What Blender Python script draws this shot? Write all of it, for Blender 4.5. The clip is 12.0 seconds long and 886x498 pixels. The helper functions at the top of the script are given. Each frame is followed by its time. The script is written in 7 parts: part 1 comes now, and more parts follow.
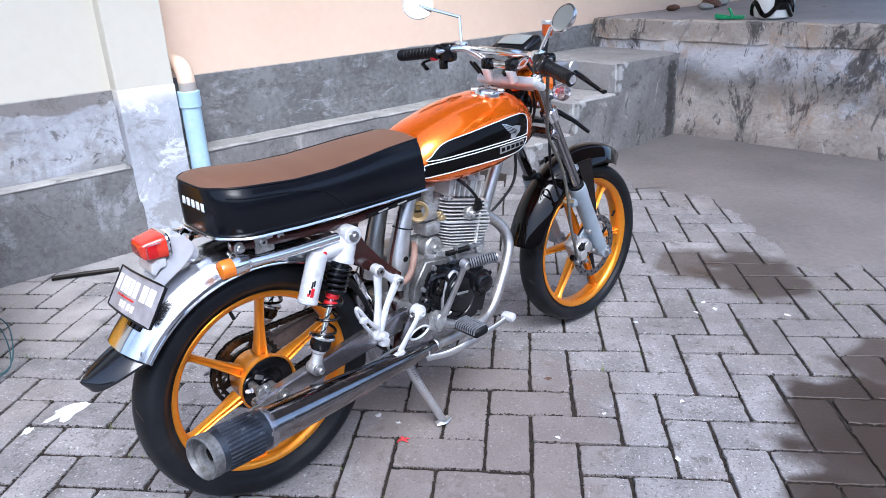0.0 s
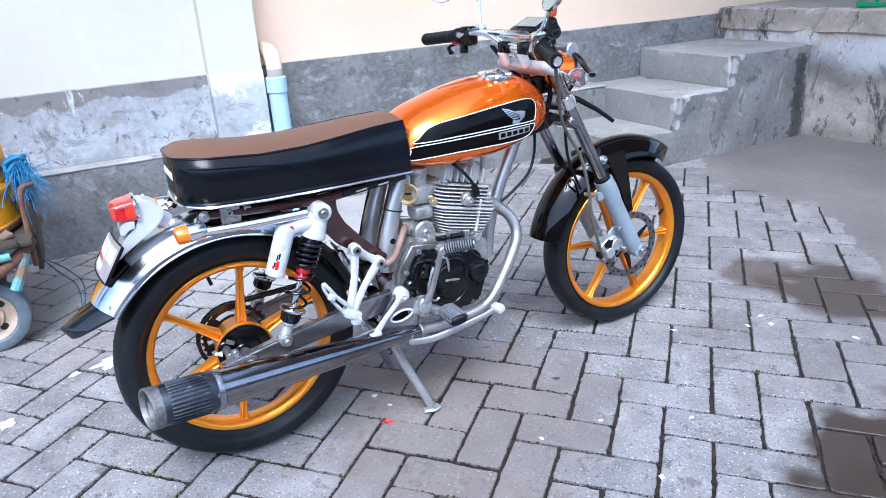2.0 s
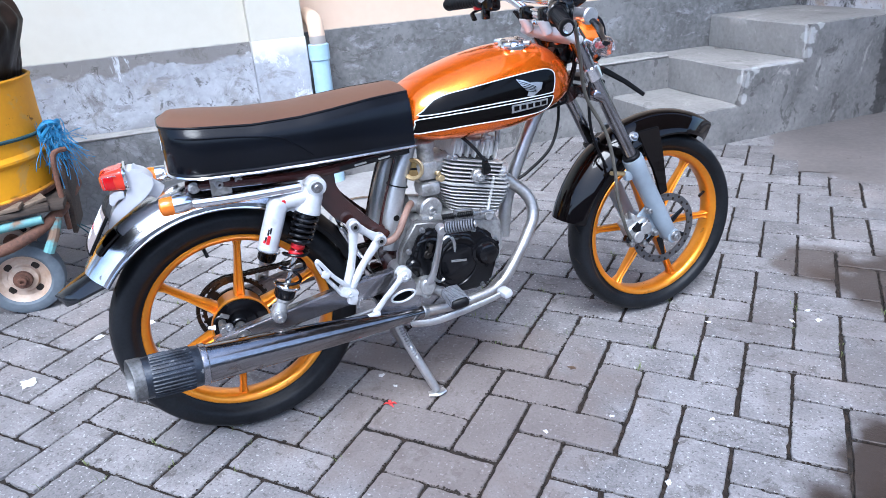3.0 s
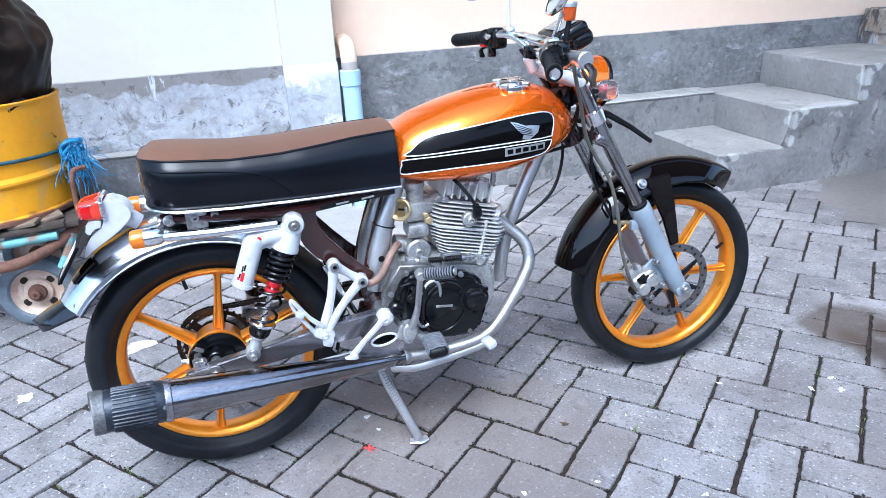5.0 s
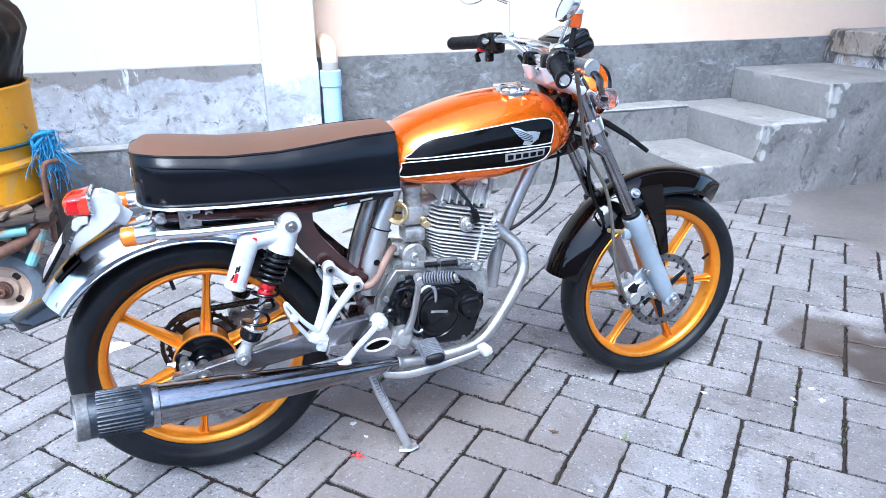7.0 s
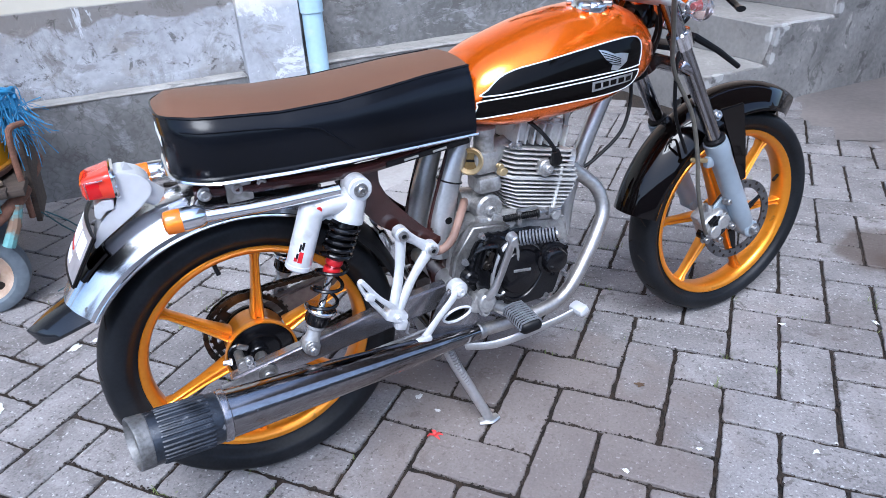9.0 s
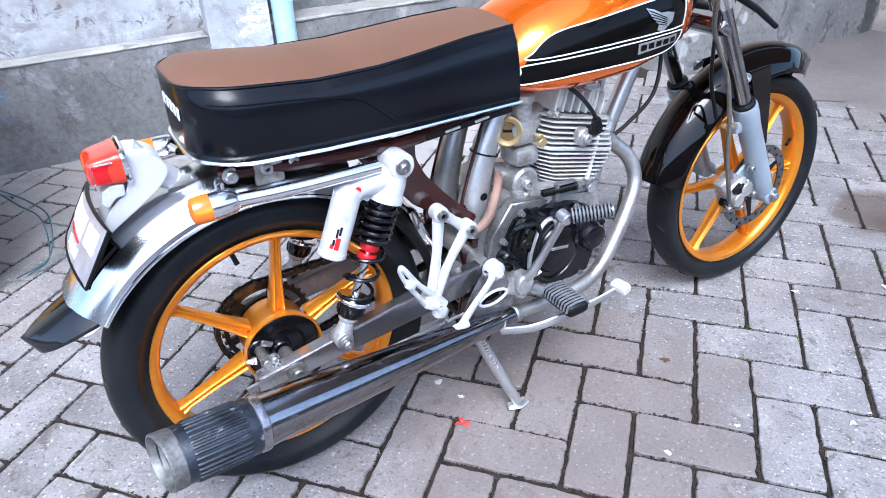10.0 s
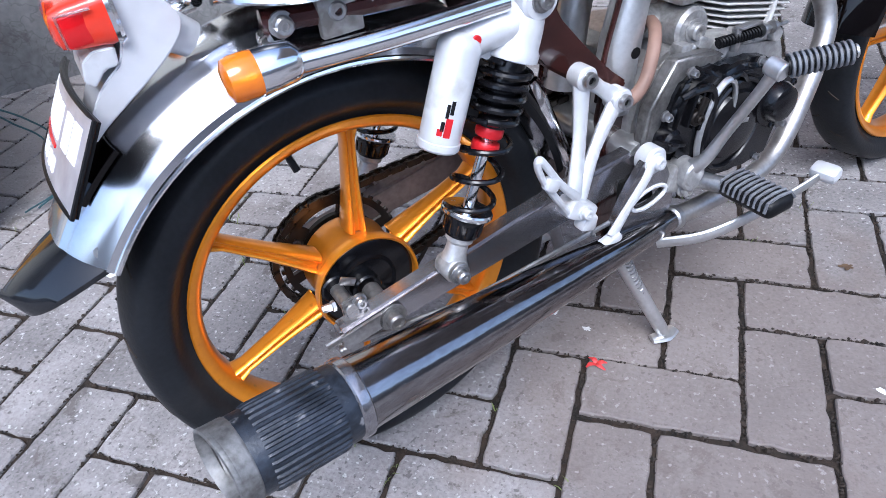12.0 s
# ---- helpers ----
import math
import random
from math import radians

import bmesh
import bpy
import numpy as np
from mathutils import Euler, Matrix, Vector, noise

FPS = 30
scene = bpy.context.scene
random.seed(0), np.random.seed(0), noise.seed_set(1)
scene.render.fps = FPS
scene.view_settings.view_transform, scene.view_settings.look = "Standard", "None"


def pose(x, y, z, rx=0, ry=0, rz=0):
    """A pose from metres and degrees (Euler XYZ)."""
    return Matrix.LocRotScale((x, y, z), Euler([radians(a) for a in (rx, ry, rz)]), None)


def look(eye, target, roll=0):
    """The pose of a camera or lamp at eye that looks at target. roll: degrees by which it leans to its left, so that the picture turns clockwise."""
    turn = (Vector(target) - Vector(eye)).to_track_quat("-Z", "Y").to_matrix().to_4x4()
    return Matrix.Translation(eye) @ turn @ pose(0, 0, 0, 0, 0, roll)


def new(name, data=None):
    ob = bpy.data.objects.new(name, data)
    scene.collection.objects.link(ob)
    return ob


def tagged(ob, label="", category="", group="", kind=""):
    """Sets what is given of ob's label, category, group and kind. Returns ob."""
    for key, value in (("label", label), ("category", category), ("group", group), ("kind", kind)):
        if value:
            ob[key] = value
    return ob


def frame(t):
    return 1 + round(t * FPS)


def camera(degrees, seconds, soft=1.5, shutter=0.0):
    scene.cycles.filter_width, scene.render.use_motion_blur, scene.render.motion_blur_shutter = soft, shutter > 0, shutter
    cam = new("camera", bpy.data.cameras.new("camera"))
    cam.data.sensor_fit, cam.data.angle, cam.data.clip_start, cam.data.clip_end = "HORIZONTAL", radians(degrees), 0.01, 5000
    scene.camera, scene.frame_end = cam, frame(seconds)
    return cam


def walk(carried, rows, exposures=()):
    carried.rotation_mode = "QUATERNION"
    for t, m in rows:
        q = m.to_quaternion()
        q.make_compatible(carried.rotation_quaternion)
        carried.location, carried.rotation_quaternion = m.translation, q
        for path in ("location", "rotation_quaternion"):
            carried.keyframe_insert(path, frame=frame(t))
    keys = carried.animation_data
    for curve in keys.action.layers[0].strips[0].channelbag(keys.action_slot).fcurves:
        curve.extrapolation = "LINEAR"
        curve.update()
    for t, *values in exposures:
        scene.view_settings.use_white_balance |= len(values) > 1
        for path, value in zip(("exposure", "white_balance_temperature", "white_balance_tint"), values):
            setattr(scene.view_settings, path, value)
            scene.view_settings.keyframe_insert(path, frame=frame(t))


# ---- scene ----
cam = camera(64.9, 12.0, 0.6)
PATH = [
    (0, (-0.030, -1.498, 1.156), (-0.250, 0.332, 0.404), -2.38),
    (0.5, (0.034, -1.505, 1.140), (-0.239, 0.344, 0.409), -1.93),
    (1, (0.150, -1.500, 1.128), (-0.238, 0.328, 0.416), -2.48),
    (1.5, (0.292, -1.459, 1.115), (-0.251, 0.321, 0.400), -3.34),
    (2, (0.366, -1.399, 1.100), (-0.281, 0.342, 0.357), -3.64),
    (2.5, (0.429, -1.326, 1.088), (-0.317, 0.361, 0.305), -3.82),
    (3, (0.485, -1.256, 1.076), (-0.350, 0.377, 0.267), -4.26),
    (3.2, (0.506, -1.219, 1.069), (-0.362, 0.393, 0.265), -4.81),
    (4.8, (0.604, -1.111, 1.085), (-0.387, 0.458, 0.343), -3.68),
    (5, (0.594, -1.108, 1.096), (-0.387, 0.463, 0.350), -3.05),
    (5.5, (0.600, -1.109, 1.095), (-0.376, 0.474, 0.366), -2.30),
    (6, (0.605, -1.107, 1.093), (-0.367, 0.483, 0.375), -1.79),
    (6.5, (0.567, -1.124, 1.093), (-0.363, 0.493, 0.373), -0.90),
    (7, (0.511, -1.132, 1.089), (-0.374, 0.503, 0.353), -0.48),
    (7.2, (0.491, -1.142, 1.095), (-0.378, 0.491, 0.340), -0.43),
    (8.8, (0.214, -1.046, 1.066), (-0.542, 0.563, 0.148), -3.43),
    (9, (0.174, -1.046, 1.073), (-0.553, 0.574, 0.125), -3.43),
    (9.5, (0.074, -1.019, 1.060), (-0.582, 0.594, 0.067), -3.46),
    (10, (-0.034, -1.003, 1.056), (-0.574, 0.614, 0.012), -2.02),
    (10.5, (-0.115, -0.946, 1.047), (-0.622, 0.655, -0.046), -2.06),
    (11, (-0.169, -0.859, 1.015), (-0.736, 0.690, -0.109), -4.06),
    (11.5, (-0.217, -0.783, 0.957), (-0.832, 0.683, -0.247), -6.54),
    (12, (-0.257, -0.773, 0.856), (-0.848, 0.669, -0.383), -7.69),
]
walk(cam, [(t, look(eye, target, roll)) for t, eye, target, roll in PATH],
     [(0.0, 1.17, 5600, 10), (1.0, 1.36, 5350, 8), (1.5, 1.41, 5230, 6), (3.0, 1.25, 5370, 8), (5.0, 1.40, 5200, 5), (7.0, 1.61, 5200, 5), (9.0, 1.10, 5450, 9), (9.5, 1.47, 5490, 8), (10.5, 1.53, 5450, 9), (11.0, 1.37, 5550, 10), (11.5, 1.74, 5350, 7), (12.0, 1.14, 5600, 10)])

# ---- light ----
world = bpy.data.worlds.new("sky")
scene.world = world
world.use_nodes = True
wn = world.node_tree
sky = wn.nodes.new("ShaderNodeTexSky")
sky.sky_type = "NISHITA"
sky.sun_disc = False
sky.sun_elevation, sky.sun_rotation = radians(57), radians(159)
sky.air_density, sky.dust_density = 1.0, 3.0
wn.links.new(sky.outputs[0], wn.nodes["Background"].inputs[0])
wn.nodes["Background"].inputs[1].default_value = 0.15

sun_data = bpy.data.lights.new("sun", "SUN")
sun_data.energy, sun_data.angle, sun_data.color = 1.75, radians(32), (1.0, 0.98, 0.95)
sun = new("sun", sun_data)
sun.matrix_world = look((0.60, -1.60, 2.60), (0, 0, 0))


# ---- materials ----
def material(name, c1, c2=None, rough=0.6, metal=0.0, scale=6.0, fine=60.0, bump=0.15, bump_scale=None, fine_mix=0.35,
             spread=(0.35, 0.65), coat=0.0, rough_var=0.1, stretch=(1, 1, 1), island=0.0, spec=0.5, dist=0.002, placed=False):
    """A surface of two colours mixed by noise at two scales, with fine relief."""
    m = bpy.data.materials.new(name)
    m.use_nodes = True
    nt, c2 = m.node_tree, c2 or tuple(v * 0.82 for v in c1)
    bsdf = nt.nodes["Principled BSDF"]
    geo = nt.nodes.new("ShaderNodeNewGeometry" if placed else "ShaderNodeTexCoord")
    mp = nt.nodes.new("ShaderNodeMapping")
    mp.inputs["Scale"].default_value = stretch
    nt.links.new(geo.outputs["Position" if placed else "Object"], mp.inputs[0])

    def noise_node(sc, detail=6.0):
        n = nt.nodes.new("ShaderNodeTexNoise")
        n.inputs["Scale"].default_value, n.inputs["Detail"].default_value = sc, detail
        nt.links.new(mp.outputs[0], n.inputs["Vector"])
        return n
    big, small = noise_node(scale), noise_node(fine, 4.0)
    mix = nt.nodes.new("ShaderNodeMix")
    mix.inputs[0].default_value = fine_mix
    nt.links.new(big.outputs["Fac"], mix.inputs[2])
    nt.links.new(small.outputs["Fac"], mix.inputs[3])
    ramp = nt.nodes.new("ShaderNodeValToRGB")
    ramp.color_ramp.elements[0].position, ramp.color_ramp.elements[1].position = spread
    ramp.color_ramp.elements[0].color, ramp.color_ramp.elements[1].color = (*c2, 1), (*c1, 1)
    nt.links.new(mix.outputs[0], ramp.inputs[0])
    colour = ramp.outputs[0]
    if island:
        info = nt.nodes.new("ShaderNodeObjectInfo") if island > 0 else nt.nodes.new("ShaderNodeNewGeometry")
        hsv = nt.nodes.new("ShaderNodeHueSaturation")
        mr = nt.nodes.new("ShaderNodeMapRange")
        mr.inputs["To Min"].default_value, mr.inputs["To Max"].default_value = 1 - abs(island), 1 + abs(island)
        nt.links.new(info.outputs["Random" if island > 0 else "Random Per Island"], mr.inputs[0])
        nt.links.new(mr.outputs[0], hsv.inputs["Value"])
        nt.links.new(colour, hsv.inputs["Color"])
        colour = hsv.outputs[0]
    nt.links.new(colour, bsdf.inputs["Base Color"])
    rr = nt.nodes.new("ShaderNodeMapRange")
    rr.inputs["To Min"].default_value, rr.inputs["To Max"].default_value = max(0.02, rough - rough_var), min(1, rough + rough_var)
    nt.links.new(mix.outputs[0], rr.inputs[0])
    nt.links.new(rr.outputs[0], bsdf.inputs["Roughness"])
    bsdf.inputs["Metallic"].default_value = metal
    bsdf.inputs["Coat Weight"].default_value = coat
    bsdf.inputs["Coat Roughness"].default_value = 0.06
    bsdf.inputs["Specular IOR Level"].default_value = spec
    if bump:
        b = nt.nodes.new("ShaderNodeBump")
        b.inputs["Strength"].default_value, b.inputs["Distance"].default_value = bump, dist
        nt.links.new((noise_node(bump_scale, 5.0) if bump_scale else small).outputs["Fac"], b.inputs["Height"])
        nt.links.new(b.outputs[0], bsdf.inputs["Normal"])
    return m


def add_mask(m, colour, kind, scale, lo, hi, rough=None, stretch=(1, 1, 1), amount=1.0, detail=4.0, placed=False, crust=0.0):
    """Lays a second colour over a material where a noise or crack pattern passes a threshold."""
    nt = m.node_tree
    bsdf = nt.nodes["Principled BSDF"]
    tc = nt.nodes.new("ShaderNodeNewGeometry" if placed else "ShaderNodeTexCoord")
    mp = nt.nodes.new("ShaderNodeMapping")
    mp.inputs["Scale"].default_value = stretch
    nt.links.new(tc.outputs["Position" if placed else "Object"], mp.inputs[0])
    if kind == "crack":
        warp = nt.nodes.new("ShaderNodeTexNoise")
        warp.inputs["Scale"].default_value = scale * 1.3
        nt.links.new(mp.outputs[0], warp.inputs["Vector"])
        add = nt.nodes.new("ShaderNodeVectorMath")
        add.operation = "MULTIPLY_ADD"
        add.inputs[1].default_value = (0.14, 0.14, 0.14)
        nt.links.new(warp.outputs["Color"], add.inputs[0])
        nt.links.new(mp.outputs[0], add.inputs[2])
        tex = nt.nodes.new("ShaderNodeTexVoronoi")
        tex.feature = "DISTANCE_TO_EDGE"
        tex.inputs["Scale"].default_value = scale
        nt.links.new(add.outputs[0], tex.inputs["Vector"])
        out = tex.outputs["Distance"]
    else:
        tex = nt.nodes.new("ShaderNodeTexNoise")
        tex.inputs["Scale"].default_value, tex.inputs["Detail"].default_value = scale, detail
        if crust:
            tex.inputs["Roughness"].default_value, tex.inputs["Distortion"].default_value = 0.5 + 0.26 * crust, 0.5 * crust
        nt.links.new(mp.outputs[0], tex.inputs["Vector"])
        out = tex.outputs["Fac"]
    mr = nt.nodes.new("ShaderNodeMapRange")
    mr.inputs["From Min"].default_value, mr.inputs["From Max"].default_value = lo, hi
    mr.inputs["To Min"].default_value, mr.inputs["To Max"].default_value = 0, amount
    nt.links.new(out, mr.inputs[0])
    mix = nt.nodes.new("ShaderNodeMix")
    mix.data_type = "RGBA"
    old = bsdf.inputs["Base Color"].links[0].from_socket
    nt.links.new(mr.outputs[0], mix.inputs[0])
    nt.links.new(old, mix.inputs[6])
    mix.inputs[7].default_value = (*colour, 1)
    nt.links.new(mix.outputs[2], bsdf.inputs["Base Color"])
    if rough is not None:
        mf = nt.nodes.new("ShaderNodeMix")
        nt.links.new(mr.outputs[0], mf.inputs[0])
        nt.links.new(bsdf.inputs["Roughness"].links[0].from_socket, mf.inputs[2])
        mf.inputs[3].default_value = rough
        nt.links.new(mf.outputs[0], bsdf.inputs["Roughness"])
    return m


def add_band(m, z0, z1, rag, scale, colour, amount, soft=0.03):
    """A stain between two heights on a wall, with ragged borders."""
    nt = m.node_tree
    bsdf = nt.nodes["Principled BSDF"]
    geo = nt.nodes.new("ShaderNodeNewGeometry")
    xyz = nt.nodes.new("ShaderNodeSeparateXYZ")
    nt.links.new(geo.outputs["Position"], xyz.inputs[0])
    tex = nt.nodes.new("ShaderNodeTexNoise")
    tex.inputs["Scale"].default_value, tex.inputs["Detail"].default_value = scale, 7.0
    nt.links.new(geo.outputs["Position"], tex.inputs["Vector"])
    height = nt.nodes.new("ShaderNodeMath")
    height.operation = "MULTIPLY_ADD"
    height.inputs[1].default_value = rag
    nt.links.new(tex.outputs["Fac"], height.inputs[0])
    nt.links.new(xyz.outputs["Z"], height.inputs[2])
    factor = None
    for edge, sign in ((z0 + rag * 0.5, 1), (z1 + rag * 0.5, -1)):
        mr = nt.nodes.new("ShaderNodeMapRange")
        mr.inputs["From Min"].default_value, mr.inputs["From Max"].default_value = edge - sign * soft, edge + sign * soft
        nt.links.new(height.outputs[0], mr.inputs[0])
        if factor is None:
            factor = mr.outputs[0]
        else:
            mul = nt.nodes.new("ShaderNodeMath")
            mul.operation = "MULTIPLY"
            nt.links.new(factor, mul.inputs[0])
            nt.links.new(mr.outputs[0], mul.inputs[1])
            factor = mul.outputs[0]
    amt = nt.nodes.new("ShaderNodeMath")
    amt.operation = "MULTIPLY"
    amt.inputs[1].default_value = amount
    nt.links.new(factor, amt.inputs[0])
    mix = nt.nodes.new("ShaderNodeMix")
    mix.data_type = "RGBA"
    nt.links.new(amt.outputs[0], mix.inputs[0])
    nt.links.new(bsdf.inputs["Base Color"].links[0].from_socket, mix.inputs[6])
    mix.inputs[7].default_value = (*colour, 1)
    nt.links.new(mix.outputs[2], bsdf.inputs["Base Color"])
    return m


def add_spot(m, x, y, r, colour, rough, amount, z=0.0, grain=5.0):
    """A darker, paler or damp patch, ragged edged, at one place of the ground."""
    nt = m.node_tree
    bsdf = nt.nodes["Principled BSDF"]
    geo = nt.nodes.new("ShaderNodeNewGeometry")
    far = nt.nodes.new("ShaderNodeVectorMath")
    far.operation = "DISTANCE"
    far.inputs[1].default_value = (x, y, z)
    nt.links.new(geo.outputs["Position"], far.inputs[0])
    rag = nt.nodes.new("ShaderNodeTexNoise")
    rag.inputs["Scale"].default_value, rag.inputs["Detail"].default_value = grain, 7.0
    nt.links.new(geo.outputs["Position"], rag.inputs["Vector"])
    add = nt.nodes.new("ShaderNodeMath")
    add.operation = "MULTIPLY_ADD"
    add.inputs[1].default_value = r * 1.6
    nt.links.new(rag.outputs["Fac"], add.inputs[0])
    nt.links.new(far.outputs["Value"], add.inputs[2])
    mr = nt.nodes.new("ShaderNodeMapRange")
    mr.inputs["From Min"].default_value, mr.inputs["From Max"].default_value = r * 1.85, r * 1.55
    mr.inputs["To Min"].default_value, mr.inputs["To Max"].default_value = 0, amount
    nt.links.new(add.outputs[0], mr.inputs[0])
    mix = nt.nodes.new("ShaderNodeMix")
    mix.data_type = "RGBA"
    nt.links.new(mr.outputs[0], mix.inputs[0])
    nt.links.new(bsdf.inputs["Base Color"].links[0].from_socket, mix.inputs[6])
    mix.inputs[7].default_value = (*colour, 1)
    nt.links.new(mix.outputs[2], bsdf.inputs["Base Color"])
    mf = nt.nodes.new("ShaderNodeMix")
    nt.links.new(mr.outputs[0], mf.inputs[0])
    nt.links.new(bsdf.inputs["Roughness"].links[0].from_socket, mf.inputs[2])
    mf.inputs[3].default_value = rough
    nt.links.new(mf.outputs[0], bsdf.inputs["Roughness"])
    return m


cream = add_mask(material("cream_wall_paint", (0.585, 0.56, 0.48), (0.545, 0.515, 0.435), 0.75, scale=1.5, fine=25, bump=0.08), (0.53, 0.46, 0.36), "noise", 3.0, 0.56, 0.75, amount=0.5)
peach = add_mask(material("peach_wall_paint", (0.77, 0.585, 0.445), (0.72, 0.535, 0.395), 0.75, scale=1.5, fine=25, bump=0.08), (0.74, 0.53, 0.38), "noise", 4.0, 0.55, 0.8, amount=0.5)
for paint_ in (cream, peach):
    add_band(paint_, 0.40, 0.713, 0.016, 12.0, (0.30, 0.29, 0.28), 0.85, 0.003)
    add_mask(paint_, (0.50, 0.42, 0.33), "noise", 9.0, 0.66, 0.69, amount=0.35, detail=12, crust=0.8)


def crusts(m, *layers):
    """Flaked and pitted layers with torn edges: colour, scale, threshold, width, amount, upright stretch."""
    for colour, scale, at, width, amount, tall in layers:
        add_mask(m, colour, "noise", scale, at, at + width, amount=amount, detail=14, crust=1.0, stretch=(1, 1, tall))
    return m


def grey(v, warm=0.0):
    return v * (1 + warm), v, v * (1 - warm)


cement = material("grey_cement_render", (0.42, 0.435, 0.47), (0.27, 0.275, 0.295), 0.88, scale=3.2, fine=38, bump=0.6, bump_scale=30, dist=0.004, spread=(0.36, 0.64), fine_mix=0.4)
crusts(cement, ((0.53, 0.56, 0.62), 2.0, 0.49, 0.08, 0.75, 1.4), (grey(0.19, 0.03), 3.4, 0.550, 0.05, 0.55, 0.9))
add_band(cement, 0.645, 0.95, 0.26, 4.5, grey(0.15, 0.10), 0.80, 0.006)
crusts(cement, (grey(0.10, 0.12), 8.0, 0.545, 0.06, 0.45, 1.6), (grey(0.30, 0.05), 6.0, 0.575, 0.05, 0.45, 1.4))
add_band(cement, 0.30, 0.415, 0.16, 4.0, grey(0.17, 0.04), 0.55, 0.02)
crusts(cement, (grey(0.07, 0.08), 16.0, 0.565, 0.04, 0.75, 1.0), ((0.62, 0.65, 0.70), 7.0, 0.60, 0.03, 0.75, 0.35), ((0.70, 0.71, 0.72), 30.0, 0.63, 0.03, 0.6, 1.0))
cement_north = material("dark_cement_render", grey(0.200, 0.01), grey(0.118, 0.01), 0.88, scale=4.0, fine=38, bump=0.8, bump_scale=26, dist=0.006, spread=(0.40, 0.60), fine_mix=0.45)
crusts(cement_north, ((0.33, 0.335, 0.35), 5.0, 0.555, 0.06, 0.6, 2.2), (grey(0.085, 0.05), 7.0, 0.550, 0.04, 0.7, 1.8), (grey(0.30, 0.02), 13.0, 0.60, 0.02, 0.55, 2.5), (grey(0.62), 24.0, 0.675, 0.012, 0.7, 1.4), (grey(0.055), 30.0, 0.60, 0.05, 0.55, 1.0))
whitewash = material("flaking_whitewash", (0.47, 0.495, 0.545), (0.32, 0.33, 0.355), 0.85, scale=5.5, fine=45, bump=0.5, bump_scale=25, dist=0.004)
crusts(whitewash, (grey(0.24, 0.03), 4.5, 0.535, 0.05, 0.7, 0.9), ((0.70, 0.73, 0.78), 6.0, 0.56, 0.03, 0.7, 0.8))
add_band(whitewash, 0.665, 0.95, 0.16, 5.0, (0.74, 0.71, 0.64), 0.85, 0.03)
crusts(whitewash, ((0.80, 0.82, 0.84), 11.0, 0.62, 0.02, 0.8, 0.7), (grey(0.09), 30.0, 0.625, 0.04, 0.6, 1.0))
cracked = material("cracked_cement_render", grey(0.20), grey(0.10), 0.9, scale=4.0, fine=45, bump=0.7, bump_scale=30, dist=0.006)
crusts(cracked, ((0.36, 0.37, 0.39), 3.0, 0.55, 0.08, 0.55, 1.0), (grey(0.085, 0.04), 9.0, 0.56, 0.05, 0.7, 1.0))
add_mask(cracked, grey(0.06), "crack", 13.0, 0.05, 0.0, amount=0.38)
pale_cement = material("pale_cement_trim", (0.36, 0.35, 0.33), (0.23, 0.225, 0.215), 0.88, scale=9, fine=60, bump=0.6, bump_scale=40, dist=0.004)
crusts(pale_cement, (grey(0.14, 0.03), 12.0, 0.57, 0.05, 0.7, 1.0))
step_cement = material("grey_step_cement", grey(0.315, 0.03), grey(0.205, 0.03), 0.88, scale=3.0, fine=45, bump=0.5, bump_scale=30, dist=0.004)
crusts(step_cement, ((0.42, 0.41, 0.405), 3.0, 0.55, 0.07, 0.6, 1.0), (grey(0.16, 0.04), 8.0, 0.575, 0.05, 0.65, 1.0), (grey(0.08), 34.0, 0.62, 0.05, 0.5, 1.0), (grey(0.55), 22.0, 0.66, 0.02, 0.5, 1.0))
side_cement = material("dark_rough_cement", grey(0.230, 0.03), grey(0.125, 0.03), 0.92, scale=5.0, fine=45, bump=0.9, bump_scale=24, dist=0.008)
crusts(side_cement, (grey(0.38, 0.06), 6.0, 0.575, 0.05, 0.6, 0.7), (grey(0.075, 0.05), 10.0, 0.555, 0.05, 0.75, 0.9), (grey(0.55), 20.0, 0.655, 0.02, 0.6, 0.8), (grey(0.04), 34.0, 0.60, 0.05, 0.6, 1.0))
stained = material("stained_platform_concrete", (0.54, 0.475, 0.415), (0.36, 0.31, 0.265), 0.9, scale=4.0, fine=40, bump=0.9, bump_scale=24, dist=0.009, spread=(0.38, 0.62))
add_band(stained, 0.40, 0.60, 0.22, 2.5, (0.57, 0.60, 0.66), 0.6, 0.03)
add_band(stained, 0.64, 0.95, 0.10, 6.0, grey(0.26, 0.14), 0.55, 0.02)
crusts(stained, ((0.60, 0.62, 0.66), 2.6, 0.545, 0.05, 0.65, 1.0), ((0.40, 0.27, 0.17), 2.8, 0.53, 0.08, 0.6, 0.9), (grey(0.22, 0.08), 5.0, 0.545, 0.06, 0.7, 0.7))
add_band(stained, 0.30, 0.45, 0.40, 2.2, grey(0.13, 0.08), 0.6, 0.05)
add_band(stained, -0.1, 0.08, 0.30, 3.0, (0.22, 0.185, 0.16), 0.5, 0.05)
crusts(stained, (grey(0.05, 0.05), 2.6, 0.535, 0.05, 0.85, 0.55), (grey(0.05, 0.05), 5.0, 0.555, 0.05, 0.85, 0.4), (grey(0.06, 0.06), 10.0, 0.565, 0.04, 0.8, 0.6), (grey(0.66), 12.0, 0.60, 0.03, 0.6, 0.6), (grey(0.05), 32.0, 0.595, 0.05, 0.65, 1.0), (grey(0.62), 38.0, 0.635, 0.04, 0.5, 1.0))
floor_cement = material("platform_floor_cement", (0.36, 0.335, 0.32), (0.27, 0.25, 0.24), 0.7, scale=2.0, fine=30, bump=0.2)
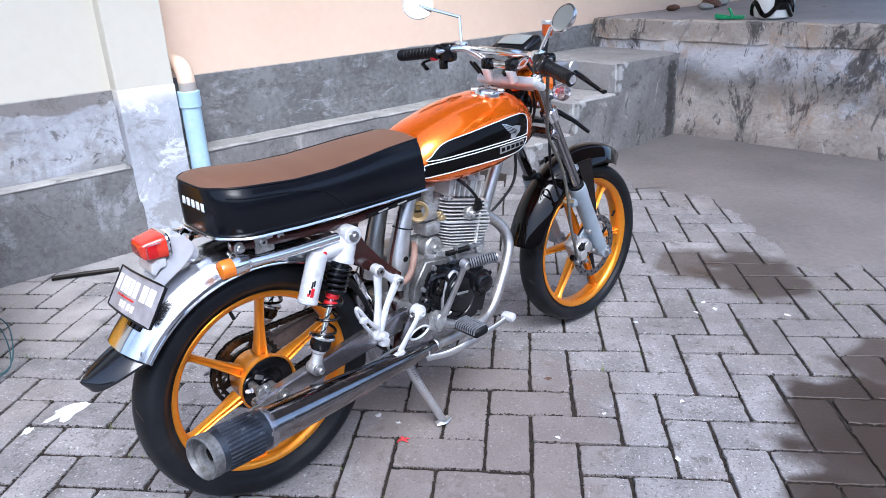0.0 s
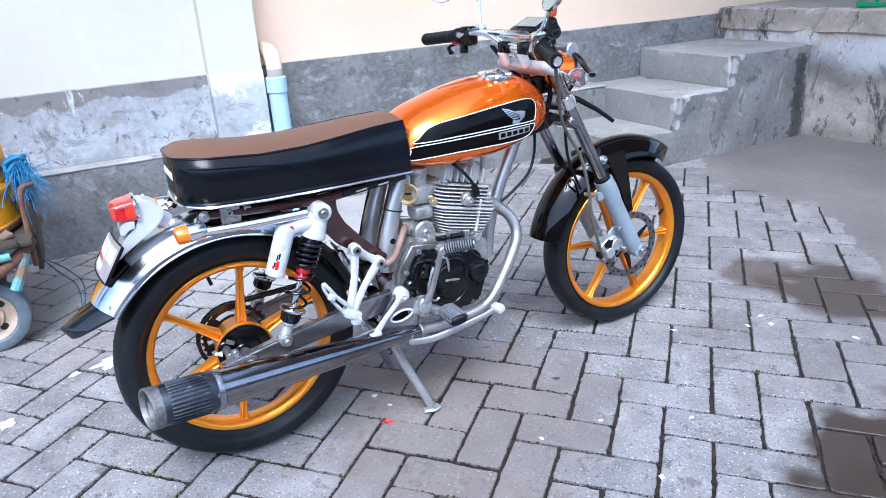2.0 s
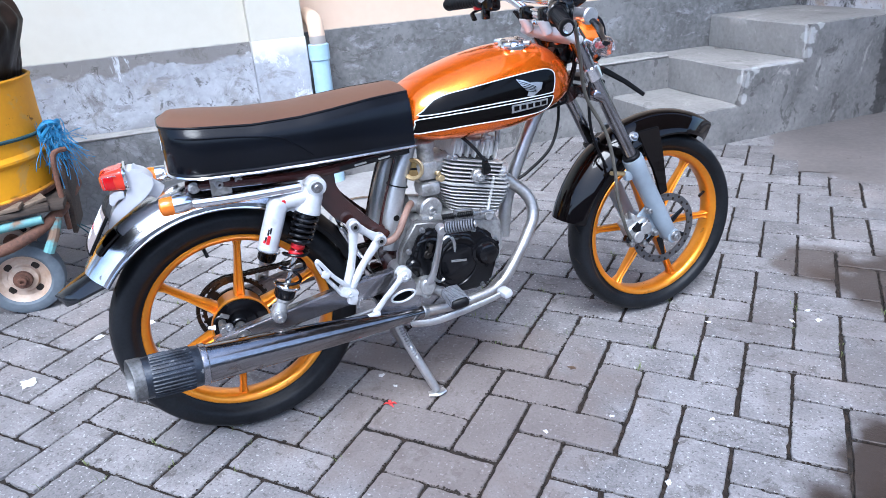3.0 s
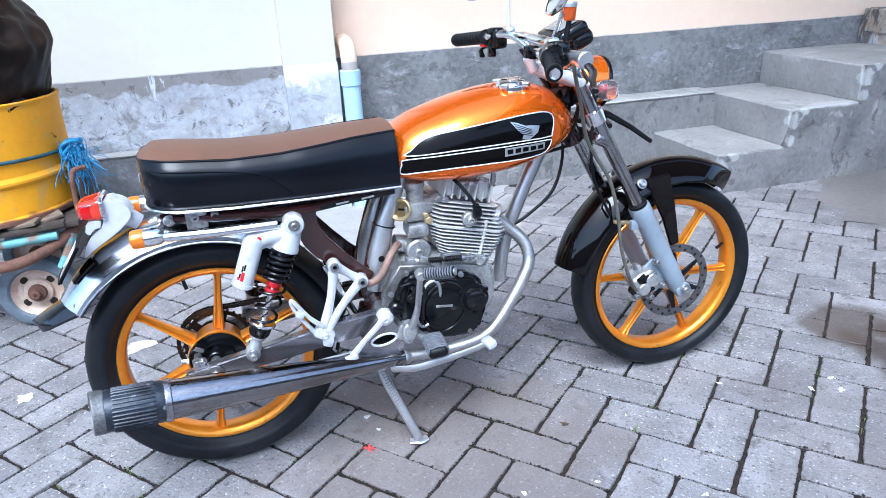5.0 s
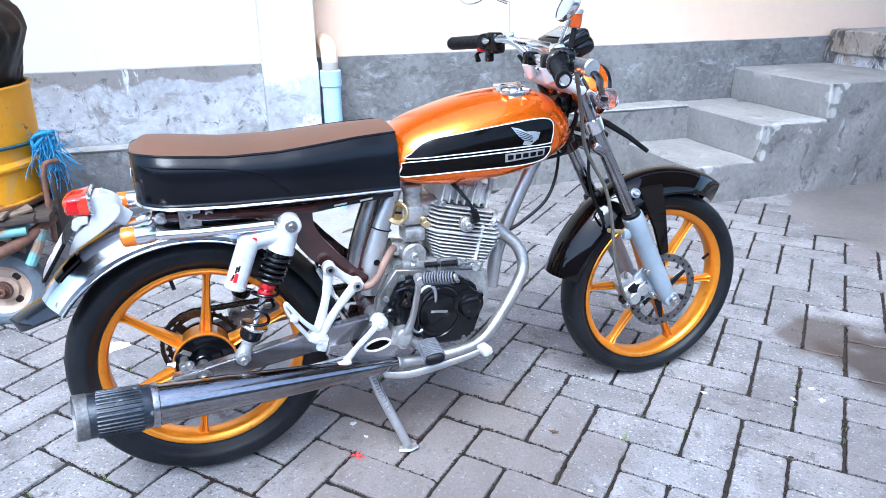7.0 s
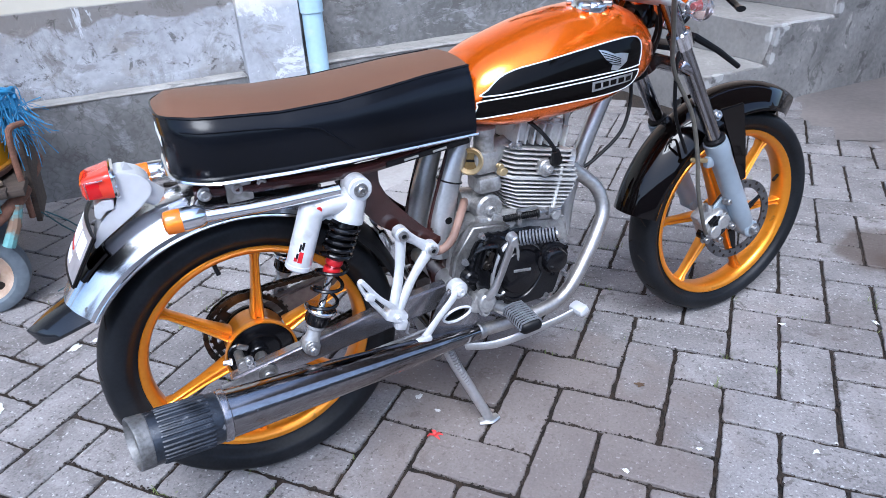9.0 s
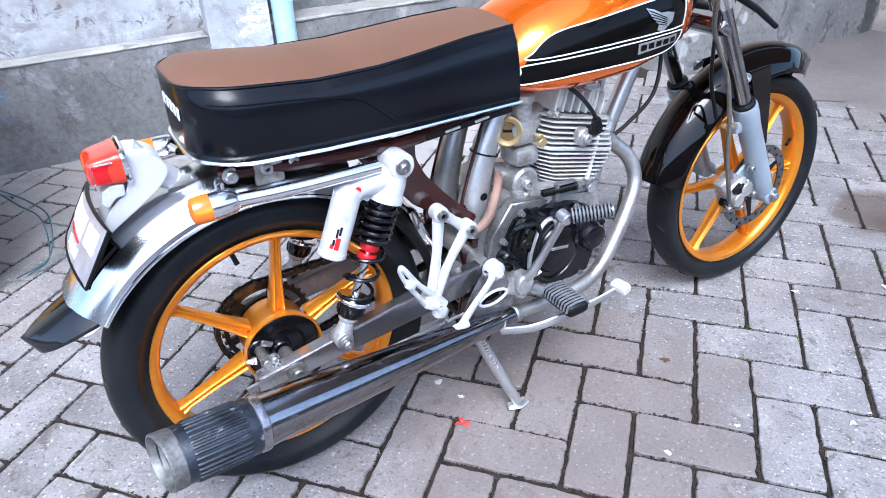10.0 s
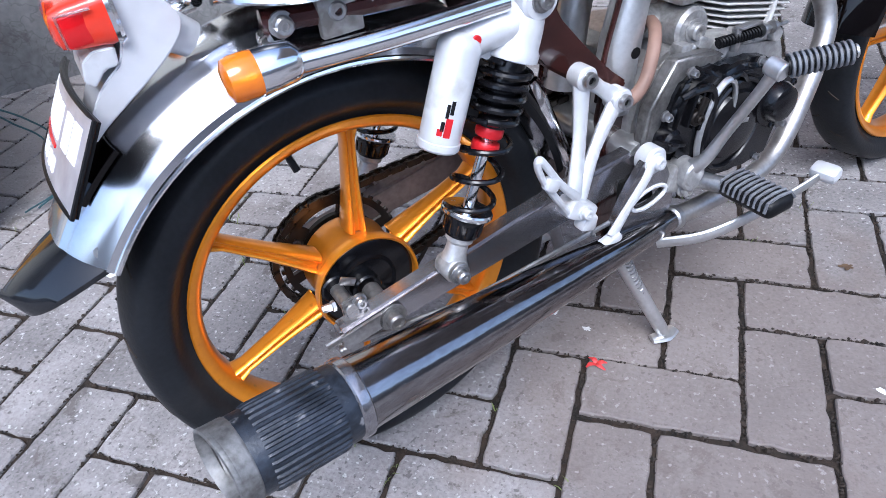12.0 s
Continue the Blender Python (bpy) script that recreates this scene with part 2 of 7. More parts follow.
apron = material("washed_pale_cement", (0.37, 0.355, 0.35), (0.26, 0.25, 0.245), 0.85, scale=6, fine=60, bump=0.5, bump_scale=30, dist=0.003)
crusts(apron, ((0.30, 0.27, 0.25), 9.0, 0.55, 0.10, 0.6, 1.0))
screed = material("worn_grey_screed", (0.200, 0.178, 0.170), (0.125, 0.112, 0.107), 0.75, scale=2.2, fine=40, bump=0.35, bump_scale=30, dist=0.003)
crusts(screed, ((0.15, 0.128, 0.118), 2.6, 0.53, 0.12, 0.6, 1.0), ((0.085, 0.070, 0.060), 6.0, 0.615, 0.05, 0.6, 1.0), ((0.26, 0.245, 0.24), 12.0, 0.62, 0.05, 0.35, 1.0))
# Joint dirt; its dark colour also paints the shade of wheel and disc holes.
soil = material("dark_joint_soil_and_hole_shade", (0.034, 0.022, 0.015), (0.006, 0.005, 0.004), 0.95, scale=30, fine=200, bump=0.6, dist=0.004)
PAVER_ARGS = dict(rough=0.82, scale=9, fine=150, bump=0.45, bump_scale=150, fine_mix=0.45, spread=(0.36, 0.64), dist=0.003, spec=0.22)


def ground_at(s, d):
    c, n = math.cos(radians(46.5)), math.sin(radians(46.5))
    return -1.97 + s * c - d * n, 1.06 + s * n + d * c


def paver_surface(name, island):
    m = material(name, (0.262, 0.249, 0.251), (0.150, 0.142, 0.144), island=island, placed=True, **PAVER_ARGS)
    add_mask(m, (0.30, 0.24, 0.21), "noise", 1.6, 0.54, 0.74, amount=0.4, placed=True)
    add_mask(m, (0.30, 0.29, 0.29), "noise", 14, 0.55, 0.65, amount=0.6, detail=12, placed=True, crust=0.8)
    add_mask(m, (0.09, 0.080, 0.074), "noise", 15, 0.565, 0.625, amount=0.7, detail=12, placed=True, crust=0.9)
    add_mask(m, (0.55, 0.55, 0.55), "noise", 110, 0.64, 0.70, amount=0.6, detail=2, placed=True)
    add_mask(m, (0.09, 0.085, 0.085), "noise", 90, 0.63, 0.68, amount=0.75, detail=2, placed=True)
    add_spot(m, -1.93, 0.56, 0.42, (0.36, 0.325, 0.31), 0.8, 0.6)
    add_mask(m, (0.055, 0.05, 0.048), "noise", 230, 0.56, 0.70, amount=0.4, detail=3, placed=True)
    # Darker brown tone on the pavers below and beside the motorcycle.
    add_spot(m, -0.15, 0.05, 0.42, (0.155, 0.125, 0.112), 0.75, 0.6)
    # Broad darker tone on the pavers towards the platform.
    add_spot(m, 1.40, 0.70, 0.90, (0.125, 0.108, 0.102), 0.75, 0.45)
    pale = ground_at(0.62, -0.35)
    add_spot(m, pale[0], pale[1], 0.75, (0.42, 0.40, 0.395), 0.8, 0.5)
    for x, y, r, amount, tone in ((0.88, 1.06, 0.22, 0.85, 1.2), (0.64, 1.18, 0.15, 0.7, 1.7), (1.20, 0.05, 0.42, 0.95, 1.0), (0.86, 0.13, 0.24, 0.95, 1.0), (0.84, -0.13, 0.28, 0.95, 1.0), (0.66, -0.17, 0.13, 0.9, 1.0), (1.08, 0.42, 0.16, 0.85, 1.3)):
        add_spot(m, x, y, r, (0.040 * tone, 0.029 * tone, 0.023 * tone), 0.42, amount)
    return m


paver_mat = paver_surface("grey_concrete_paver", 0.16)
paver_far = paver_surface("grey_concrete_paver_field", -0.16)
pvc = material("pale_blue_pvc", (0.42, 0.60, 0.72), (0.36, 0.52, 0.64), 0.45, scale=8, bump=0.05)
add_mask(pvc, (0.62, 0.66, 0.68), "noise", 9, 0.58, 0.7, amount=0.6)

orange = material("orange_metallic_paint", (1.0, 0.200, 0.002), (0.97, 0.155, 0.001), 0.19, metal=0.72, scale=4, fine=900, bump=0.0, spec=0.5, coat=0.7, rough_var=0.04)
black_gloss = material("black_gloss_paint", (0.0024, 0.0014, 0.0013), (0.0018, 0.0012, 0.0012), 0.05, scale=5, bump=0.0, rough_var=0.02, spec=0.36)
panel_black = material("black_decal", (0.0028, 0.0024, 0.0024), (0.002, 0.0018, 0.0018), 0.12, scale=8, bump=0.0, rough_var=0.04, spec=0.14)
white_line = material("white_pinstripe", (0.78, 0.80, 0.80), (0.70, 0.72, 0.73), 0.4, scale=20, bump=0.0)
gold = material("gold_orange_wheel_paint", (0.84, 0.31, 0.016), (0.72, 0.24, 0.012), 0.30, metal=0.7, scale=6, fine=120, bump=0.05, coat=0.4, rough_var=0.08)
add_mask(gold, (0.16, 0.08, 0.03), "noise", 40, 0.67, 0.75, amount=0.5)
rubber = material("tyre_rubber", (0.013, 0.0145, 0.0175), (0.0045, 0.005, 0.006), 0.44, scale=9, fine=150, bump=0.2, rough_var=0.12, spec=0.20)
add_mask(rubber, (0.05, 0.048, 0.048), "noise", 5, 0.55, 0.75, amount=0.5)
flap_black = material("weathered_gloss_flap", (0.012, 0.013, 0.016), (0.007, 0.008, 0.010), 0.12, scale=9, bump=0.02, rough_var=0.06, spec=0.6)
black_rubber = material("black_rubber", (0.006, 0.006, 0.007), (0.003, 0.003, 0.0035), 0.45, scale=20, fine=200, bump=0.15, spec=0.22)
scuffed_grey = material("sooty_grey_steel", (0.24, 0.24, 0.245), (0.08, 0.078, 0.075), 0.55, metal=0.5, scale=30, fine=160, bump=0.2)
scuffed = material("scuffed_black_sleeve", (0.034, 0.042, 0.058), (0.008, 0.010, 0.014), 0.36, metal=0.3, scale=30, fine=200, bump=0.25)
add_mask(scuffed, (0.30, 0.30, 0.31), "noise", 60, 0.64, 0.72, amount=0.6)
chrome = material("worn_chrome", (0.92, 0.93, 0.95), (0.82, 0.82, 0.83), 0.15, metal=1.0, scale=10, fine=180, bump=0.03, rough_var=0.07)
add_mask(chrome, (0.28, 0.22, 0.18), "noise", 45, 0.66, 0.74, rough=0.6, amount=0.5)
dull_chrome = material("dull_fork_chrome", (0.42, 0.42, 0.44), (0.27, 0.27, 0.285), 0.14, metal=1.0, scale=14, fine=180, bump=0.03, rough_var=0.07)
guard_chrome = material("bright_guard_chrome", (0.70, 0.71, 0.74), (0.54, 0.55, 0.58), 0.19, metal=1.0, scale=8, fine=30, bump=0.02, rough_var=0.07)
disc_steel = material("dark_brake_disc", (0.20, 0.20, 0.21), (0.10, 0.10, 0.105), 0.35, metal=0.8, scale=30, fine=200, bump=0.1)
muffler_chrome = material("scratched_muffler_chrome", (0.37, 0.36, 0.365), (0.17, 0.155, 0.155), 0.13, metal=1.0, scale=12, fine=220, bump=0.04, rough_var=0.08, stretch=(0.3, 1, 1))
add_mask(muffler_chrome, (0.20, 0.14, 0.11), "noise", 30, 0.62, 0.72, rough=0.55, amount=0.6, stretch=(0.35, 1, 1))
header_steel = material("heat_dulled_steel", (0.50, 0.485, 0.47), (0.30, 0.28, 0.265), 0.38, metal=0.85, scale=18, fine=160, bump=0.1)
satin = material("satin_aluminium", (0.64, 0.64, 0.65), (0.46, 0.46, 0.46), 0.36, metal=0.85, scale=12, fine=160, bump=0.08)
fin_alu = material("pale_fin_aluminium", (0.64, 0.635, 0.62), (0.44, 0.43, 0.41), 0.40, metal=0.3, scale=14, fine=160, bump=0.15, dist=0.001)
add_mask(fin_alu, (0.30, 0.27, 0.23), "noise", 22, 0.60, 0.74, rough=0.8, amount=0.5)
# Grime plus the shade between the fins, both put into the core colour.
fin_root = material("dirty_shaded_fin_root", (0.075, 0.07, 0.065), (0.03, 0.028, 0.025), 0.75, metal=0.2, scale=20, fine=140, bump=0.2)
# Black of the exhaust bore, also painted as shade in holes and slots.
soot_and_shade = material("black_soot_and_shade", (0.010, 0.010, 0.010), (0.005, 0.005, 0.005), 0.9, scale=30, bump=0.1, spec=0.1)
arm_grey = material("grey_steel_arm", (0.42, 0.41, 0.43), (0.22, 0.21, 0.22), 0.20, metal=0.9, scale=12, fine=160, bump=0.08)
arm_dirty = material("greasy_brown_steel", (0.26, 0.21, 0.19), (0.13, 0.10, 0.09), 0.6, metal=0.2, scale=16, fine=120, bump=0.2)
oily_alu = material("oily_aluminium", (0.30, 0.295, 0.29), (0.11, 0.105, 0.10), 0.36, metal=0.7, scale=22, fine=160, bump=0.25, dist=0.001)
cast = material("cast_aluminium", (0.54, 0.535, 0.53), (0.27, 0.265, 0.26), 0.34, metal=0.6, scale=14, fine=160, bump=0.25, dist=0.001)
add_mask(cast, (0.10, 0.085, 0.07), "noise", 24, 0.52, 0.68, rough=0.8, amount=0.75, detail=8)
white_alu = material("white_silver_paint", (0.67, 0.68, 0.70), (0.50, 0.51, 0.53), 0.32, metal=0.3, scale=10, bump=0.03)
add_mask(white_alu, (0.26, 0.24, 0.22), "noise", 30, 0.56, 0.74, amount=0.6, detail=10)
yoke_alu = material("pale_cast_yoke", (0.66, 0.66, 0.66), (0.48, 0.48, 0.48), 0.42, metal=0.1, scale=18, bump=0.08)
fork_grey = material("grey_blue_slider_paint", (0.34, 0.40, 0.46), (0.28, 0.33, 0.38), 0.36, metal=0.3, scale=10, bump=0.04, coat=0.3)
black_metal = material("black_engine_paint", (0.005, 0.005, 0.0065), (0.0026, 0.0026, 0.003), 0.18, scale=10, fine=140, bump=0.08, rough_var=0.12, spec=0.4)
maroon = material("dark_maroon_frame_paint", (0.045, 0.013, 0.011), (0.018, 0.007, 0.006), 0.16, scale=12, bump=0.05, coat=0.6)
grey_paint = material("silver_grey_plastic", (0.62, 0.63, 0.66), (0.52, 0.53, 0.56), 0.30, metal=0.25, scale=10, bump=0.03, coat=0.3)
steel = material("zinc_steel", (0.46, 0.46, 0.47), (0.26, 0.255, 0.25), 0.35, metal=0.9, scale=30, fine=200, bump=0.1)
rusty = material("rusty_steel", (0.20, 0.095, 0.060), (0.075, 0.036, 0.024), 0.85, scale=14, fine=120, bump=0.5, dist=0.002)
dark_steel = material("oily_chain_steel", (0.026, 0.021, 0.018), (0.008, 0.007, 0.006), 0.42, metal=0.7, scale=40, bump=0.2)
brass = material("brass", (0.66, 0.52, 0.30), (0.46, 0.34, 0.17), 0.36, metal=0.8, scale=20, bump=0.05)
dark_brass = material("tarnished_brass", (0.26, 0.17, 0.06), (0.13, 0.08, 0.03), 0.4, metal=0.7, scale=30, bump=0.1)
red_paint = material("red_anodised", (0.70, 0.02, 0.03), (0.55, 0.015, 0.02), 0.3, metal=0.3, scale=20, bump=0.0)
hose_tan = material("tan_rubber_hose", (0.27, 0.165, 0.125), (0.17, 0.10, 0.075), 0.6, scale=20, bump=0.1)
vinyl = material("black_seat_vinyl", (0.0040, 0.0048, 0.0075), (0.0018, 0.0022, 0.0035), 0.21, scale=8, fine=300, bump=0.12, dist=0.001, rough_var=0.06, spec=0.26)
brown_vinyl = material("brown_seat_vinyl", (0.150, 0.072, 0.042), (0.110, 0.052, 0.031), 0.50, scale=6, fine=420, bump=0.35, dist=0.0008, rough_var=0.06)
yellow = material("worn_yellow_paint", (0.82, 0.37, 0.006), (0.72, 0.31, 0.008), 0.55, scale=5, fine=60, bump=0.15, spec=0.3)
add_mask(yellow, (0.55, 0.33, 0.10), "noise", 7, 0.57, 0.64, amount=0.6, detail=10, crust=0.8)
add_mask(yellow, (0.16, 0.07, 0.035), "noise", 13, 0.64, 0.67, rough=0.9, amount=0.85, detail=10, crust=0.8)
add_band(yellow, 0.30, 0.408, 0.04, 18.0, (0.17, 0.065, 0.03), 0.9, 0.006)
turquoise = material("chipped_turquoise_paint", (0.17, 0.38, 0.38), (0.11, 0.26, 0.27), 0.6, scale=12, bump=0.2)
add_mask(turquoise, (0.22, 0.12, 0.07), "noise", 16, 0.53, 0.62, rough=0.9, amount=0.9)
bag_black = material("black_bag_plastic", (0.030, 0.018, 0.013), (0.011, 0.008, 0.0065), 0.42, scale=5, fine=30, bump=0.2, dist=0.006, spec=0.10)
rope_blue = material("blue_rope_fibre", (0.035, 0.23, 0.43), (0.02, 0.13, 0.28), 0.6, scale=40, bump=0.2)
rope_dark = material("dark_green_rope", (0.03, 0.09, 0.11), (0.015, 0.05, 0.06), 0.7, scale=60, bump=0.3)
cream_paint = material("dirty_cream_wheel_paint", (0.62, 0.50, 0.40), (0.42, 0.28, 0.19), 0.7, scale=14, bump=0.2)
grey_rubber = material("dusty_grey_rubber", (0.16, 0.19, 0.22), (0.09, 0.11, 0.13), 0.75, scale=12, bump=0.25)
worn_rubber = material("worn_rubber_edge", (0.14, 0.15, 0.165), (0.09, 0.09, 0.10), 0.6, scale=60, bump=0.2)
wood = material("weathered_wood", (0.23, 0.17, 0.12), (0.09, 0.065, 0.045), 0.8, scale=8, bump=0.3, stretch=(1, 6, 6))
dark_board = material("dirty_dark_board", (0.075, 0.055, 0.042), (0.028, 0.021, 0.017), 0.85, scale=8, bump=0.3, stretch=(1, 6, 6))
white_spot = material("dried_white_paint", (0.66, 0.67, 0.67), (0.46, 0.47, 0.47), 0.7, scale=30, bump=0.1)
plate_white = material("worn_plate_enamel", (0.36, 0.345, 0.365), (0.19, 0.18, 0.195), 0.4, scale=22, bump=0.05)
plate_letter = material("pale_plate_lettering", (0.80, 0.81, 0.82), (0.68, 0.68, 0.70), 0.5, scale=30, bump=0.0)
green_plastic = material("green_plastic", (0.02, 0.33, 0.12), (0.015, 0.25, 0.09), 0.4, scale=10, bump=0.05)
helmet_white = material("white_gloss_shell", (0.76, 0.76, 0.72), (0.70, 0.70, 0.66), 0.25, scale=10, bump=0.0, coat=0.6)
leaf_brown = material("dry_leaf", (0.10, 0.06, 0.03), (0.06, 0.035, 0.02), 0.8, scale=60, bump=0.2)
grass_green = material("joint_grass", (0.16, 0.20, 0.06), (0.10, 0.13, 0.04), 0.7, scale=60, bump=0.0)
scrap_red = material("red_wrapper", (0.62, 0.05, 0.05), (0.45, 0.03, 0.03), 0.5, scale=40, bump=0.1)


def lens_material(name, colour, rough=0.12):
    m = material(name, colour, tuple(v * 0.8 for v in colour), rough, scale=15, bump=0.0, coat=0.5, rough_var=0.03)
    b = m.node_tree.nodes["Principled BSDF"]
    b.inputs["Transmission Weight"].default_value = 0.35
    b.inputs["Subsurface Weight"].default_value = 0.0
    return m


fluid_amber = lens_material("dark_amber_cup", (0.62, 0.10, 0.01))
red_lens = lens_material("red_lens", (0.88, 0.055, 0.025))
deep_red_lens = lens_material("deep_red_lens", (0.78, 0.008, 0.012))
amber_lens = lens_material("amber_lens", (0.95, 0.26, 0.015))
clear_lens = lens_material("clear_pink_lens", (0.80, 0.70, 0.70), 0.06)
clear_lens.node_tree.nodes["Principled BSDF"].inputs["Transmission Weight"].default_value = 0.92
hose_olive = material("olive_grey_hose", (0.12, 0.11, 0.09), (0.07, 0.065, 0.055), 0.5, scale=30, bump=0.2)
mirror_glass = material("mirror_glass", (0.92, 0.93, 0.94), (0.92, 0.93, 0.94), 0.02, metal=1.0, bump=0.0, rough_var=0.0)
screen_grey = material("lcd_screen", (0.22, 0.23, 0.22), (0.18, 0.19, 0.18), 0.15, bump=0.0, coat=0.5)


# ---- shape helpers ----
def to_bm(verts, faces):
    bm = bmesh.new()
    vs = [bm.verts.new(v) for v in verts]
    for f in faces:
        try:
            bm.faces.new([vs[i] for i in f])
        except ValueError:
            pass
    return bm


def part(name, bm, mat, parent=None, label="", sharp=35):
    """Links a bmesh as one mesh object under a thing or a part."""
    bmesh.ops.recalc_face_normals(bm, faces=bm.faces)
    me = bpy.data.meshes.new(name)
    bm.to_mesh(me)
    bm.free()
    me.materials.append(mat)
    me.polygons.foreach_set("use_smooth", [True] * len(me.polygons))
    me.set_sharp_from_angle(angle=radians(sharp))
    ob = new(name, me)
    ob.parent = parent
    return tagged(ob, label)


def join_bm(*bms):
    out = bmesh.new()
    for b in bms:
        me = bpy.data.meshes.new("tmp")
        b.to_mesh(me)
        b.free()
        out.from_mesh(me)
        bpy.data.meshes.remove(me)
    return out


def box(c, size, bevel=0.004, turn=(0, 0, 0), seg=2):
    bm = bmesh.new()
    bmesh.ops.create_cube(bm, size=1)
    bmesh.ops.scale(bm, vec=size, verts=bm.verts)
    if bevel:
        bmesh.ops.bevel(bm, geom=bm.edges[:], offset=min(bevel, min(size) * 0.45), segments=seg, affect="EDGES", profile=0.5)
    bmesh.ops.transform(bm, matrix=pose(*c, *turn), verts=bm.verts)
    return bm


def spline(pts, k=6):
    """A smooth line through the points."""
    p = [Vector(q) for q in pts]
    p = [p[0] * 2 - p[1]] + p + [p[-1] * 2 - p[-2]]
    out = []
    for i in range(1, len(p) - 2):
        a, b, c, d = p[i - 1:i + 3]
        for j in range(k):
            t = j / k
            out.append(0.5 * (2 * b + (c - a) * t + (2 * a - 5 * b + 4 * c - d) * t * t + (3 * b - a - 3 * c + d) * t ** 3))
    return out + [p[-2]]


def tube(pts, r, n=12, smooth=0, flat=1.0, up=None):
    """A round bar along a line; r may be one radius or one for each point; flat squeezes it along the up direction."""
    if smooth:
        rs = r if isinstance(r, (list, tuple)) else [r] * len(pts)
        rr = []
        for i in range(len(pts) - 1):
            rr += [rs[i] + (rs[i + 1] - rs[i]) * j / smooth for j in range(smooth)]
        pts, r = spline(pts, smooth), rr + [rs[-1]]
    pts = [Vector(p) for p in pts]
    rs = r if isinstance(r, (list, tuple)) else [r] * len(pts)
    verts, faces, side = [], [], None
    for i, p in enumerate(pts):
        d = (pts[min(i + 1, len(pts) - 1)] - pts[max(i - 1, 0)]).normalized()
        if up is not None:
            side = d.cross(Vector(up)).normalized()
        elif side is None:
            side = d.orthogonal().normalized()
        side = (side - d * side.dot(d)).normalized()
        other = d.cross(side)
        for j in range(n):
            a = 2 * math.pi * j / n
            verts.append(p + rs[i] * (math.cos(a) * side + flat * math.sin(a) * other))
    for i in range(len(pts) - 1):
        for j in range(n):
            faces.append((i * n + j, i * n + (j + 1) % n, (i + 1) * n + (j + 1) % n, (i + 1) * n + j))
    faces += [tuple(range(n))[::-1], tuple(range((len(pts) - 1) * n, len(pts) * n))]
    return to_bm(verts, faces)


def lathe(profile, o, axis, n=48, closed=False, arc=None, toward=None):
    """Turns a profile of (radius, height) pairs round an axis through o."""
    axis = Vector(axis).normalized()
    side = axis.orthogonal().normalized()
    if abs(axis.y) > 0.9:
        side = Vector((1, 0, 0))
    if toward is not None:
        side = (Vector(toward) - axis * axis.dot(Vector(toward))).normalized()
    other = axis.cross(side)
    o, m = Vector(o), len(profile)
    verts, faces = [], []
    steps = n if arc is None else n + 1
    for j in range(steps):
        a = 2 * math.pi * j / n if arc is None else arc[0] + (arc[1] - arc[0]) * j / n
        for r, h in profile:
            verts.append(o + axis * h + r * (math.cos(a) * side + math.sin(a) * other))
    for j in range(n):
        k = (j + 1) % steps
        for i in range(m if closed else m - 1):
            i2 = (i + 1) % m
            faces.append((j * m + i, j * m + i2, k * m + i2, k * m + i))
    bm = to_bm(verts, faces)
    bmesh.ops.remove_doubles(bm, verts=bm.verts, dist=1e-5)
    return bm


def disc(o, axis, r, h, n=24, bevel=0.15):
    b = min(r, h) * bevel
    return lathe([(0, -h / 2), (r - b, -h / 2), (r, -h / 2 + b), (r, h / 2 - b), (r - b, h / 2), (0, h / 2)], o, axis, n)


def plate(outline, y0, y1, bevel=0.002, seg=2):
    """A plate with an outline in the x-z plane between two values of y."""
    bm = bmesh.new()
    f = bm.faces.new([bm.verts.new((x, y0, z)) for x, z in outline])
    r = bmesh.ops.extrude_face_region(bm, geom=[f])
    bmesh.ops.translate(bm, vec=(0, y1 - y0, 0), verts=[v for v in r["geom"] if isinstance(v, bmesh.types.BMVert)])
    if bevel:
        bmesh.ops.bevel(bm, geom=bm.edges[:], offset=bevel, segments=seg, affect="EDGES", clamp_overlap=True)
    return bm


def bolt(o, axis, r=0.008, h=0.008):
    return lathe([(0, -h / 2), (r * 1.35, -h / 2), (r * 1.35, -h * 0.25), (r, -h * 0.2), (r, h * 0.35), (r * 0.8, h / 2), (r * 0.45, h / 2), (r * 0.4, h * 0.2), (0, h * 0.2)], o, axis, 6 if r < 0.006 else 12)


def helix(a, b, r, turns, wire, n=6, per=14):
    a, b = Vector(a), Vector(b)
    d = (b - a).normalized()
    s = d.orthogonal().normalized()
    t = d.cross(s)
    k = int(turns * per)
    pts = [a + (b - a) * i / k + r * (math.cos(2 * math.pi * i / per) * s + math.sin(2 * math.pi * i / per) * t) for i in range(k + 1)]
    return tube(pts, wire, n)


def thing(name, label, category, m=None, group="", kind=""):
    ob = new(name)
    ob.empty_display_size = 0.1
    if m is not None:
        ob.matrix_world = m
    return tagged(ob, label, category, group, kind)


def lump(v, amp, sc, second=0.5):
    return amp * (noise.noise(Vector(v) * sc) + second * noise.noise(Vector(v) * sc * 2.7))


